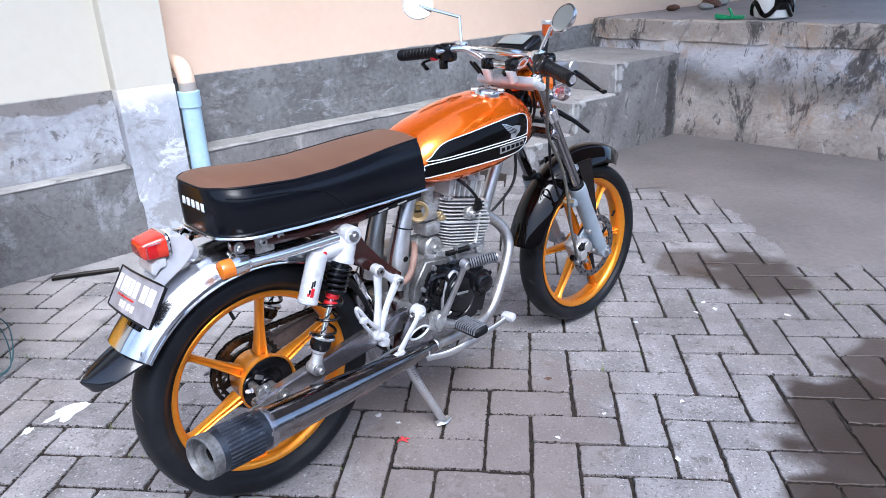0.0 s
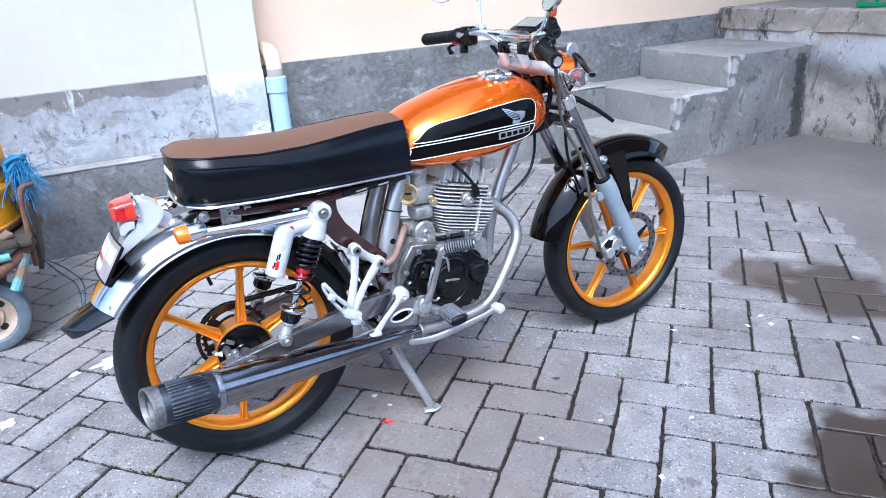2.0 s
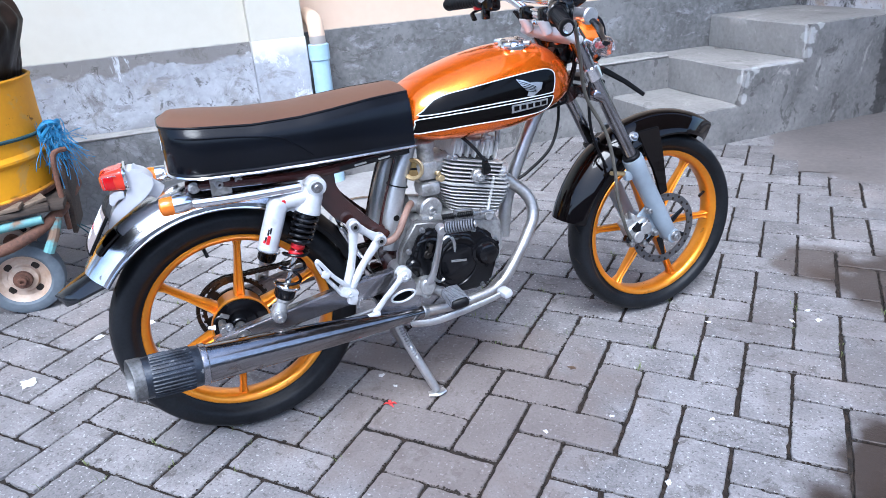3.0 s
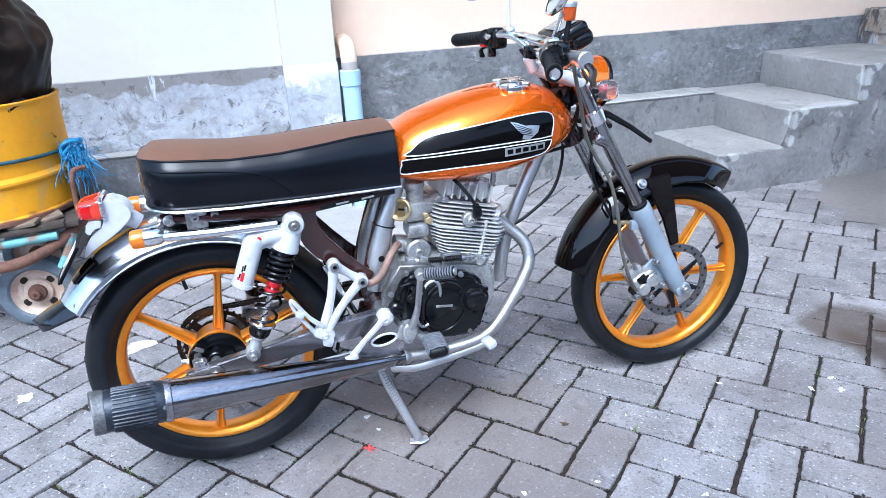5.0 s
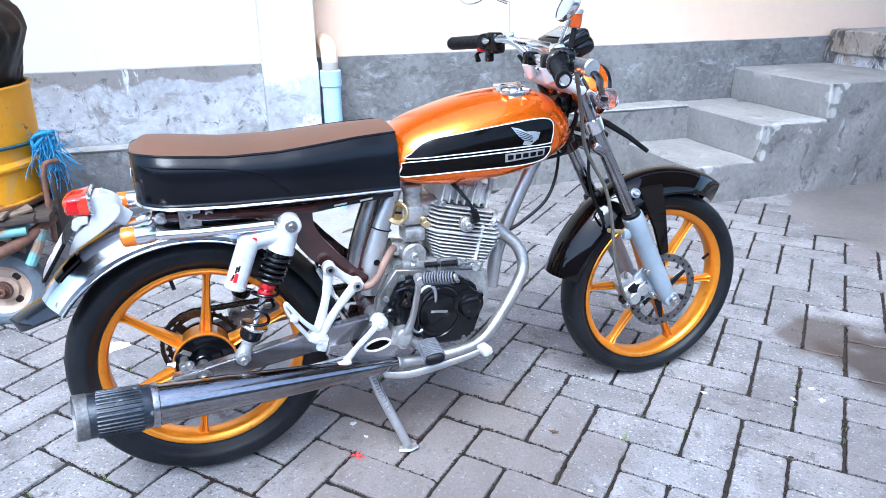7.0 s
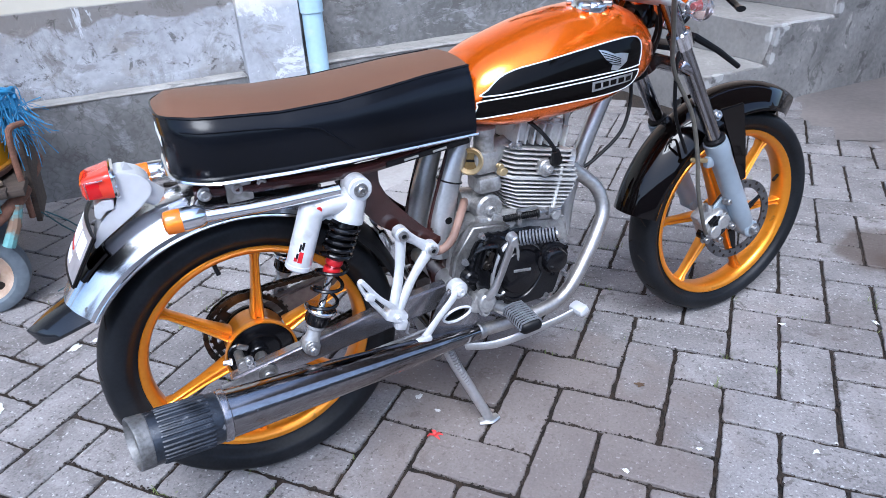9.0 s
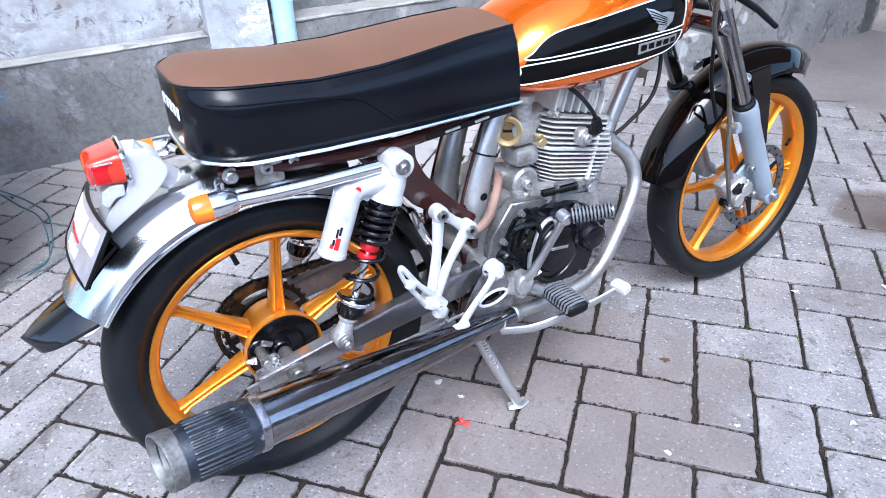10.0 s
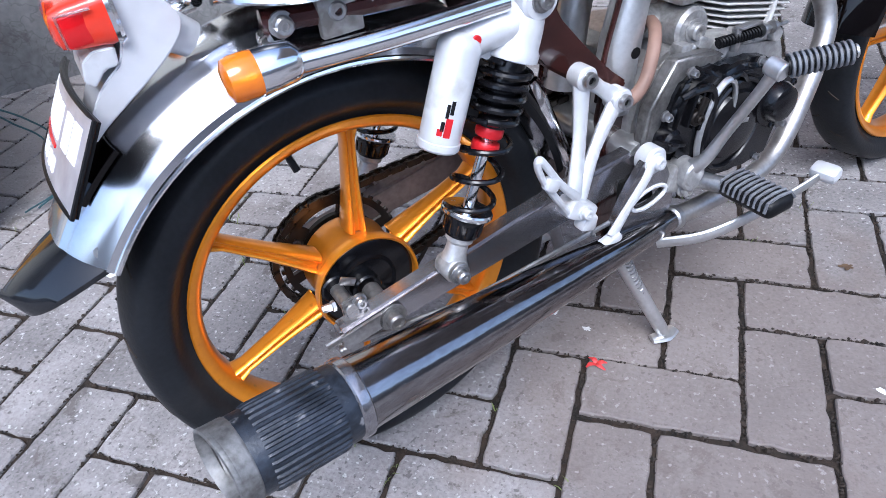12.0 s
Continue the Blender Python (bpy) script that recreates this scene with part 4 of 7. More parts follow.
    res_top, res_low = Vector((0.128, y + s * 0.004, 0.598)), Vector((0.084, y + s * 0.004, 0.488))
    axis_r = (res_low - res_top).normalized()
    part("reservoir", lathe([(0.0, -0.003), (0.012, -0.001), (0.0190, 0.005), (0.0218, 0.013), (0.0218, 0.108), (0.0228, 0.109), (0.0228, 0.116), (0.0205, 0.1185), (0.0, 0.1185)], res_top, axis_r, 32), white_alu, sh, "white gas reservoir with a red mark")
    part("reservoir_bridge", join_bm(tube([at_(0.030), Vector((0.172, y, 0.590)), Vector((0.146, y, 0.588)), Vector((0.126, y, 0.584))], [0.022, 0.0200, 0.0185, 0.019], 16, 4), plate([(0.205, 0.598), (0.160, 0.606), (0.122, 0.602), (0.112, 0.584), (0.128, 0.560), (0.156, 0.570), (0.174, 0.556), (0.194, 0.556)], y - 0.014, y + 0.014, 0.010, 3)), white_alu, sh)
    part("valve_screw", disc(Vector((0.134, y + s * 0.0185, 0.592)), (0, 1, 0), 0.0050, 0.002), red_paint, sh, "small red valve cap")
    for t0, t1, a0, a1, mt_ in ((0.080, 0.100, -0.75, -0.42, red_paint), (0.062, 0.076, -0.70, -0.52, black_rubber), (0.066, 0.080, -0.50, -0.34, black_rubber), (0.084, 0.094, -0.40, -0.22, black_rubber), (0.092, 0.099, -0.36, -0.10, red_paint)):
        part("printed_mark", lathe([(0.0221, t0), (0.0221, t1)], res_top, axis_r, 10, arc=(a0, a1), toward=(-0.80, s * 0.60, 0)), mt_, sh)


shock(-0.119)
shock(0.119)

# frame
fr = part("frame", tube([(0.86, 0, 0.76), (0.80, 0, 0.70), (0.60, 0, 0.70), (0.44, 0, 0.66)], 0.022, 14, 4), maroon, bike, "dark maroon painted steel frame")
part("steering_head", tube([(0.855, 0, 0.80), (0.925, 0, 0.68)], 0.027, 18), maroon, fr)
part("down_tube", tube([(0.875, 0, 0.745), (0.80, 0, 0.605), (0.735, 0, 0.455), (0.715, 0, 0.34)], 0.0175, 14, 4), satin, fr, "silver front down tube")
for sgn in (-1, 1):
    part("seat_tube", tube([(0.462, sgn * 0.045, 0.662), (0.444, sgn * 0.05, 0.622), (0.418, sgn * 0.05, 0.560), (0.396, sgn * 0.05, 0.488), (0.380, sgn * 0.05, 0.40)], [0.018, 0.019, 0.0225, 0.0265, 0.027], 20, 5), satin, fr, "silver bent frame tube")
    # Flat black disc on the tube, painted as the shaded inside of a hole.
    part("tube_hole", disc((0.398, sgn * 0.0745, 0.480), (0, 1, 0.05), 0.0075, 0.006, 16), soot_and_shade, fr)
    part("weld_strip", tube([(0.424, sgn * 0.052, 0.640), (0.394, sgn * 0.055, 0.560), (0.366, sgn * 0.055, 0.475), (0.356, sgn * 0.055, 0.420)], [0.003, 0.004, 0.004, 0.004], 8, 5), maroon, fr)
    part("seat_rail", tube([(0.45, sgn * 0.085, 0.655), (0.25, sgn * 0.098, 0.632), (0.08, sgn * 0.098, 0.640), (-0.05, sgn * 0.085, 0.648)], 0.011, 10, 4), maroon, fr)
    part("gusset", plate([(0.212, 0.630), (0.262, 0.628), (0.262, 0.592), (0.278, 0.558), (0.312, 0.517), (0.350, 0.476), (0.378, 0.452), (0.360, 0.428), (0.322, 0.456), (0.284, 0.486), (0.250, 0.512), (0.226, 0.545), (0.212, 0.590)], sgn * 0.080 - 0.006, sgn * 0.080 + 0.006, 0.003), maroon, fr, "dark maroon rear gusset plate")
    for k in range(2):
        part("strap_slot", box((0.318 + 0.056 * k, sgn * 0.1095, 0.6362 + 0.0044 * k), (0.028, 0.003, 0.004), 0.001, (0, -6, 0)), pale_cement, fr)
    part("slotted_strap", join_bm(plate([(0.27, 0.638), (0.435, 0.650), (0.435, 0.640), (0.27, 0.627)], sgn * 0.107 - 0.002, sgn * 0.107 + 0.002, 0.001)), black_metal, fr)
    part("side_plate", plate([(0.40, 0.45), (0.36, 0.47), (0.345, 0.40), (0.36, 0.33), (0.40, 0.32), (0.415, 0.37)], sgn * 0.062 - 0.004, sgn * 0.062 + 0.004, 0.003), maroon, fr)
part("battery_tray", box((0.16, 0, 0.640), (0.24, 0.13, 0.012), 0.004), black_metal, fr)
part("wiring", join_bm(tube([(0.05, -0.05, 0.645), (0.16, -0.085, 0.648), (0.30, -0.07, 0.640)], 0.006, 8, 5), tube([(0.0, -0.07, 0.642), (0.12, -0.10, 0.640), (0.26, -0.09, 0.650)], 0.004, 8, 5)), black_rubber, fr)
for x in (-0.035, 0.015, 0.055):
    part("seat_bolt", bolt((x, -0.100, 0.645 if x else 0.640), (0, -1, 0), 0.009, 0.012), steel, fr)
part("seat_bracket", box((0.018, -0.098, 0.640), (0.042, 0.010, 0.036), 0.003), cast, fr, "oxidised bracket under the seat")
for sgn in (-1, 1):
    iy, iz = (-0.150, 0.633) if sgn < 0 else (0.078, 0.643)
    rail = part("grab_rail", tube([(0.175, sgn * 0.128, 0.616), (0.05, sgn * 0.130, 0.618), (-0.045, sgn * 0.128, 0.622)], 0.0105, 12, 4), chrome, bike, "chrome tube beside the seat")
    ind = part("rear_indicator", lathe([(0.0, 0.024), (0.013, 0.024), (0.0175, 0.018), (0.0190, 0.0), (0.0190, -0.012), (0.0, -0.012)], (-0.068 - 0.012 * (1 + sgn), iy, iz), (1, 0, 0.02), 24), chrome, bike, "chrome rear indicator with an amber lens")
    part("lens", lathe([(0.0182, 0.0), (0.0190, -0.004), (0.0190, -0.018), (0.0172, -0.024), (0.011, -0.027), (0.0, -0.028)], (-0.080 - 0.012 * (1 + sgn), iy, iz), (1, 0, 0.02), 24), amber_lens, ind)
    part("stem", tube([(-0.05 - 0.012 * (1 + sgn), iy * 0.55, iz + 0.002), (-0.060 - 0.012 * (1 + sgn), iy * 0.94, iz + 0.004)], 0.007, 8), chrome, ind)

# rear mudguard, tail lamp, number plate


def guard(cx, cz, r, a0, a1, half, crown, thick, n=40, roll=0.006, narrow=0.0, step_in=0.0):
    """A curved mudguard of domed section along an arc."""
    verts, faces = [], []
    fall = [(0.12, 0.0), (0.30, 0.02), (0.44, 0.06), (0.50, 0.10), (0.54, 0.17), (0.60, 0.22), (0.70, 0.34), (0.80, 0.52), (0.88, 0.74), (0.93, 0.93), (0.955, 0.98), (0.975, 0.90), (1.0, 1.0)]
    cols = [-u for u, f in fall[::-1]] + [u for u, f in fall]
    m = len(cols)
    for i in range(n + 1):
        t = i / n
        a = radians(a0 + (a1 - a0) * t)
        hw = half * (1 - narrow * max(0, (t - 0.75) / 0.25) ** 2)
        for side in (0, 1):
            for u in cols:
                drop = dict(fall)[abs(u)] if step_in else abs(u) ** 2.4
                rr = r - crown * drop - (roll if abs(u) == 1 else 0) - side * thick
                verts.append((cx + rr * math.cos(a), u * hw * (1 - 0.02 * side), cz + rr * math.sin(a)))
    k = 2 * m
    for i in range(n):
        for j in range(m - 1):
            faces.append((i * k + j, i * k + j + 1, (i + 1) * k + j + 1, (i + 1) * k + j))
            faces.append((i * k + m + j, (i + 1) * k + m + j, (i + 1) * k + m + j + 1, i * k + m + j + 1))
        faces.append((i * k, (i + 1) * k, (i + 1) * k + m, i * k + m))
        faces.append((i * k + m - 1, i * k + 2 * m - 1, (i + 1) * k + 2 * m - 1, (i + 1) * k + m - 1))
    for e in (0, n):
        for j in range(m - 1):
            faces.append((e * k + j, e * k + m + j, e * k + m + j + 1, e * k + j + 1))
    return to_bm(verts, faces)


rg = part("rear_mudguard", guard(0.0, 0.283, 0.352, 62, 144, 0.078, 0.045, 0.003, step_in=0.07), guard_chrome, bike, "bright chrome rear mudguard")
for sgn in (-1, 1):
    part("rolled_edge", tube([(0.3015 * math.cos(radians(a)), sgn * 0.0772, 0.283 + 0.3015 * math.sin(radians(a))) for a in range(62, 145, 2)], 0.0032, 8), chrome, rg)
fl = []
FLAP_ROWS, FLAP_X, FLAP_Z = 14, 0.106, 0.040
for i in range(FLAP_ROWS + 1):
    t = 1 - (1 - i / FLAP_ROWS) ** 2
    hw = 0.066 * math.sqrt(max(0.002, 1 - t ** 3)) * (1 - 0.12 * t)
    px, pz = -0.250 - FLAP_X * t, 0.496 - FLAP_Z * t - 0.016 * t * t
    row = []
    for u in (-1, -0.8, -0.45, 0, 0.45, 0.8, 1):
        row.append((px + 0.012 * abs(u) ** 2, u * hw, pz - 0.030 * abs(u) ** 2.2 * (1 - 0.35 * t)))
    fl.append(row)
flap_v = [p for row in fl for p in row] + [(p[0] + 0.002, p[1], p[2] - 0.005) for row in fl for p in row]
flap_f, off = [], (FLAP_ROWS + 1) * 7
for i in range(FLAP_ROWS):
    for j in range(6):
        flap_f.append((i * 7 + j, i * 7 + j + 1, i * 7 + j + 8, i * 7 + j + 7))
        flap_f.append((off + i * 7 + j, off + i * 7 + j + 7, off + i * 7 + j + 8, off + i * 7 + j + 1))
    flap_f.append((i * 7, i * 7 + 7, off + i * 7 + 7, off + i * 7))
    flap_f.append((i * 7 + 6, off + i * 7 + 6, off + i * 7 + 13, i * 7 + 13))
for j in range(6):
    flap_f.append((j, off + j, off + j + 1, j + 1))
    flap_f.append((FLAP_ROWS * 7 + j, FLAP_ROWS * 7 + j + 1, off + FLAP_ROWS * 7 + j + 1, off + FLAP_ROWS * 7 + j))
flap_bm = to_bm(flap_v, flap_f)
flap_new = part("mud_flap", flap_bm, flap_black, bike, "glossy black plastic mud flap", 40)
for sgn in (-1, 1):
    part("flap_bolt", bolt((-0.243, sgn * 0.061, 0.480), (-0.4, sgn, 0.2), 0.011, 0.014), steel, flap_new)

tail = part("tail_lamp", tube([(-0.104, 0.004, 0.620), (-0.120, 0, 0.634), (-0.140, 0, 0.650), (-0.160, 0, 0.666)], [0.017, 0.019, 0.024, 0.031], 20, 4, 0.72, (0, 1, 0)), grey_paint, bike, "silver-grey tail lamp housing with a red lens")
lens_rows = [(-0.164, 0.039, 0.022), (-0.170, 0.040, 0.023), (-0.176, 0.038, 0.0215), (-0.196, 0.035, 0.0195), (-0.207, 0.032, 0.0165), (-0.211, 0.024, 0.011)]
lv, lf, LN = [], [], 24
for x, hy, hz in lens_rows:
    for k in range(LN):
        ca, sa = math.cos(2 * math.pi * k / LN), math.sin(2 * math.pi * k / LN)
        lv.append((x, hy * math.copysign(abs(ca) ** 0.36, ca), 0.667 + hz * math.copysign(abs(sa) ** 0.36, sa) + (x + 0.16) * 0.05))
for i in range(len(lens_rows) - 1):
    for j in range(LN):
        lf.append((i * LN + j, i * LN + (j + 1) % LN, i * LN + LN + (j + 1) % LN, i * LN + LN + j))
lf += [tuple(range(LN)), tuple(range(LN * (len(lens_rows) - 1), LN * len(lens_rows)))]
part("lens", to_bm(lv, lf), red_lens, tail, "red moulded lens", 40)
part("lens_panel", box((-0.190, -0.0345, 0.6645), (0.026, 0.006, 0.026), 0.002, (0, 0, 8), 2), deep_red_lens, tail, "deep red window in the lens")
part("panel_frame", tube([(-0.203, -0.0355, 0.651), (-0.204, -0.0365, 0.678), (-0.177, -0.0400, 0.679)], 0.0014, 6), clear_lens, tail, "pale frame round the red window")
part("lens_rim", tube([Vector(lv[j]) + Vector((0.002, 0, 0)) for j in (*range(LN), 0, 1)], 0.004, 6), chrome, tail)
bracket_line = [(-0.160, 0.682), (-0.146, 0.682), (-0.124, 0.672), (-0.112, 0.655), (-0.114, 0.640), (-0.132, 0.622), (-0.155, 0.606), (-0.178, 0.592), (-0.202, 0.577), (-0.217, 0.567), (-0.209, 0.590), (-0.197, 0.608), (-0.183, 0.620), (-0.172, 0.628), (-0.165, 0.642)]
part("plate_bracket", plate([(p.x, p.y) for p in spline([(*q, 0) for q in bracket_line], 3)], -0.030, 0.030, 0.0015), grey_paint, tail, "rounded silver-grey plate bracket")
part("plate_lug", plate([(-0.199, 0.638), (-0.188, 0.645), (-0.170, 0.644), (-0.172, 0.628), (-0.184, 0.627), (-0.196, 0.615), (-0.203, 0.621)], -0.034, 0.034, 0.0015), white_alu, tail, "pale lug behind the plate")
part("black_backing", guard(0.002, 0.272, 0.3580, 126, 136, 0.026, 0.008, 0.003, 14, 0.002), black_gloss, tail, "glossy black tongue on the mudguard")

tail.location = (0.003, -0.026, 0.011)

PLATE = pose(-0.228, -0.030, 0.588, -5, 34, -2)
PLATE_W, PLATE_H = 0.111, 0.0410


def bow(y):
    """How far the bent plate bulges backwards at a place across it."""
    return -0.010 * (1 - (y / PLATE_W) ** 2)


def bowed(hw, hh, x0, x1, y_mid=0.0, z_mid=0.0, n=16):
    """A thin bent sheet, x0 to x1 thick, across the bowed plate."""
    v, f = [], []
    for i in range(n + 1):
        y = y_mid - hw + 2 * hw * i / n
        v += [(bow(y) + x, y, z_mid + z) for x, z in ((x0, -hh), (x0, hh), (x1, hh), (x1, -hh))]
    for i in range(n):
        f += [(4 * i + k, 4 * i + (k + 1) % 4, 4 * i + 4 + (k + 1) % 4, 4 * i + 4 + k) for k in range(4)]
    return to_bm(v, f + [(0, 1, 2, 3), (4 * n + 3, 4 * n + 2, 4 * n + 1, 4 * n)])


np_ = part("number_plate", bowed(PLATE_W, PLATE_H, -0.0010, 0.0008), plate_white, bike, "bent worn number plate with pale bars and a black rim")
np_.matrix_basis = PLATE
rim_pts = [(bow(y) - 0.001, y, z) for y, z in [(PLATE_W * (1 - i / 8), PLATE_H) for i in range(17)] + [(PLATE_W * (-1 + i / 8), -PLATE_H) for i in range(17)]]
part("plate_rim", tube(rim_pts + rim_pts[:1], 0.0022, 6), black_rubber, np_, "thin black bent rim")
part("backing", bowed(PLATE_W * 0.99, PLATE_H * 0.98, 0.001, 0.004), black_rubber, np_)
for y, w in ((0.086, 0.026), (0.050, 0.017), (0.027, 0.017), (0.004, 0.017), (-0.019, 0.017), (-0.054, 0.021), (-0.081, 0.021)):
    part("lettering_bar", bowed(w / 2, 0.0155, -0.0022, -0.0010, y, 0.012, 3), plate_letter, np_)
for y in (0.030, 0.012, -0.012, -0.030):
    part("date_bar", bowed(0.006, 0.0065, -0.0022, -0.0010, y, -0.024, 2), plate_letter, np_)
part("red_bar", bowed(0.045, 0.0016, -0.0024, -0.0010, 0.02, -0.010, 6), red_paint, np_)

# seat
SEAT_N, SEAT_M = 48, 28


def seat_half(x):
    r = 0.080
    w = 0.124 - 0.012 * max(0, (x - 0.25) / 0.20)
    if x < -0.077 + r:
        k = min(1.0, (r - (x + 0.077)) / r)
        w -= r * (1 - math.sqrt(max(0.0, 1 - k * k)))
    return w


def seat_edge(x):
    return float(np.interp(x, [-0.10, -0.05, 0.0, 0.10, 0.20, 0.28, 0.36, 0.45], [0.770, 0.770, 0.766, 0.757, 0.757, 0.763, 0.770, 0.774]))


def seat_low(x):
    return float(np.interp(x, [-0.10, -0.03, 0.1, 0.45], [0.677, 0.671, 0.664, 0.658]))


SEAT_SIDE = [(0, 0.960), (0.10, 0.988), (0.26, 1.006), (0.45, 1.012), (0.62, 1.008), (0.74, 0.997), (0.82, 0.978), (0.90, 0.935), (0.96, 0.902), (1, 0.884)]
xs = [-0.077 + 0.080 * (1 - math.cos(i / 12 * math.pi / 2)) for i in range(13)] + [0.003 + (0.450 - 0.003) * i / 36 for i in range(1, 37)]
side_v, top_v = [], []
for x in xs:
    w, ze, zl = seat_half(x), seat_edge(x), seat_low(x)
    taper = 0.13 * min(1, max(0, (x - 0.12) / 0.30))
    side_v.append([(x, w * (1 - taper * h) * b, zl + (ze - zl) * h) for h, b in SEAT_SIDE])
    top_v.append([(x, w * (1 - taper) * 0.888 * u, ze + 0.001 + (0.020 - 0.010 * min(1, max(0, x / 0.4))) * (1 - abs(u) ** 2.2) * min(1, (x + 0.081) / 0.03)) for u in (-1, -0.9, -0.7, -0.4, 0, 0.4, 0.7, 0.9, 1)])


def sheet(rows):
    k = len(rows[0])
    return to_bm([p for r in rows for p in r], [(i * k + j, i * k + j + 1, (i + 1) * k + j + 1, (i + 1) * k + j) for i in range(len(rows) - 1) for j in range(k - 1)])


mirror_y = lambda p: (p[0], -p[1], p[2])
ring = [[mirror_y(p) for p in col] for col in reversed(side_v)] + side_v
seat = part("seat", join_bm(sheet(ring), sheet([[side_v[-1][k], mirror_y(side_v[-1][k])] for k in range(len(SEAT_SIDE))]), sheet([[col[0], mirror_y(col[0])] for col in side_v])), vinyl, bike, "long black vinyl seat with a brown top")
part("brown_top", sheet(top_v), brown_vinyl, seat, "smooth brown vinyl seat top", 60)
edge = [(c[-1][0], -c[-1][1], c[-1][2] + 0.001) for c in reversed(side_v)] + [(c[-1][0], c[-1][1], c[-1][2] + 0.001) for c in side_v]
part("piping", tube(edge, 0.0024, 8), vinyl, seat)
for sgn in (-1, 1):
    part("seam", tube([(x, sgn * (seat_half(x) * (1 - 0.13 * min(1, max(0, (x - 0.12) / 0.30)) * (z - 0.672) / 0.088) * 1.012 + 0.0005), z) for x, z in ((-0.050, 0.753), (-0.02, 0.750), (0.071, 0.741), (0.15, 0.727), (0.175, 0.711), (0.200, 0.690), (0.214, 0.677))], 0.0018, 6, 4), vinyl, seat)
low_edge = [(c[0][0], -c[0][1] * 1.03 - 0.001, c[0][2] - 0.002) for c in reversed(side_v)] + [(c[0][0], c[0][1] * 1.03 + 0.001, c[0][2] - 0.002) for c in side_v]
part("chrome_trim", tube(low_edge, 0.0052, 8, 0, 0.7, (0, 0, 1)), chrome, seat, "chrome strip round the seat base")
for k in range(5):
    part("logo_bar", box((-0.0776, 0.034 - 0.022 * k, 0.732), (0.001, 0.014, 0.016), 0.0003, (0, 4, 0)), white_line, seat)

# fuel tank
TANK_TOP = [(.446, .752), (.47, .776), (.506, .794), (.561, .811), (.616, .826), (.686, .838), (.75, .842), (.80, .838), (.85, .818), (.88, .79), (.905, .745)]
TANK_LOW = [(.44, .662), (.505, .646), (.57, .640), (.64, .641), (.707, .645), (.763, .656), (.806, .670), (.86, .693), (.905, .716)]
TANK_HALF = [(.44, .088), (.47, .106), (.52, .12), (.6, .128), (.7, .128), (.78, .122), (.84, .105), (.88, .075), (.905, .03)]


def table(tab, x):
    return sum(float(np.interp(x + o, [p[0] for p in tab], [p[1] for p in tab])) for o in (-.012, 0, .012)) / 3


def tank_y(x, z):
    """Half the width of the tank at a place on its side."""
    zt, zb, w = table(TANK_TOP, x), table(TANK_LOW, x), table(TANK_HALF, x)
    zm = zb + .38 * (zt - zb)
    q, n = (min(1, (z - zm) / (zt - zm)), 2.3) if z >= zm else (min(1, (zm - z) / (zm - zb)), 3.2)
    return w * max(0, 1 - q ** n) ** (1 / n)


tv, tf, NS = [], [], 40
txs = [0.442 + (0.906 - 0.442) * (0.5 - 0.5 * math.cos(math.pi * i / 44)) for i in range(45)]
for x in txs:
    zt, zb, w = table(TANK_TOP, x), table(TANK_LOW, x), table(TANK_HALF, x)
    zm = zb + .38 * (zt - zb)
    for j in range(NS):
        a = 2 * math.pi * j / NS
        c, s = math.cos(a), math.sin(a)
        n = 2.3 if s >= 0 else 3.2
        y = w * (abs(c) ** (2 / n)) * (1 if c >= 0 else -1)
        z = zm + (zt - zm if s >= 0 else zm - zb) * (abs(s) ** (2 / n)) * (1 if s >= 0 else -1)
        tv.append((x, y, z))
for i in range(44):
    for j in range(NS):
        tf.append((i * NS + j, i * NS + (j + 1) % NS, (i + 1) * NS + (j + 1) % NS, (i + 1) * NS + j))
tf += [tuple(range(NS)), tuple(range(44 * NS, 45 * NS))]
tank = part("fuel_tank", to_bm(tv, tf), orange, bike, "glossy orange metallic fuel tank with black side panels", 50)


def decal(poly, lift, sgn, step=0.0125):
    """A thin sheet that lies on the tank's side within an outline."""
    bm = bmesh.new()
    bm.faces.new([bm.verts.new((x, 0, z)) for x, z in poly])
    for axis in (0, 2):
        vals = [p[0 if axis == 0 else 1] for p in poly]
        k = int((max(vals) - min(vals)) / step) + 1
        for i in range(1, k):
            co, no = [0, 0, 0], [0, 0, 0]
            co[axis], no[axis] = min(vals) + (max(vals) - min(vals)) * i / k, 1
            bmesh.ops.bisect_plane(bm, geom=bm.verts[:] + bm.edges[:] + bm.faces[:], plane_co=co, plane_no=no)
    for v in bm.verts:
        v.co.y = sgn * (tank_y(v.co.x, v.co.z) + lift)
    return bm


def close_smooth(pts, k):
    p = [Vector((a, 0, b)) for a, b in pts]
    out = []
    for i in range(len(p)):
        a, b, c, d = p[i - 1], p[i], p[(i + 1) % len(p)], p[(i + 2) % len(p)]
        for j in range(k):
            t = j / k
            q = 0.5 * (2 * b + (c - a) * t + (2 * a - 5 * b + 4 * c - d) * t * t + (3 * b - a - 3 * c + d) * t ** 3)
            out.append((q.x, q.z))
    return out


def shrink(poly, by):
    out, n = [], len(poly)
    for i in range(n):
        a, b, c = Vector(poly[i - 1]), Vector(poly[i]), Vector(poly[(i + 1) % n])
        d = (c - a).normalized()
        out.append(tuple(b + Vector((-d.y, d.x)) * by))
    return out


UPPER = [(.470, .7185), (.478, .729), (.503, .748), (.533, .758), (.577, .764), (.642, .772), (.709, .779), (.766, .783), (.795, .782), (.812, .775), (.816, .760), (.810, .732), (.800, .7265), (.704, .7255), (.572, .7225)]
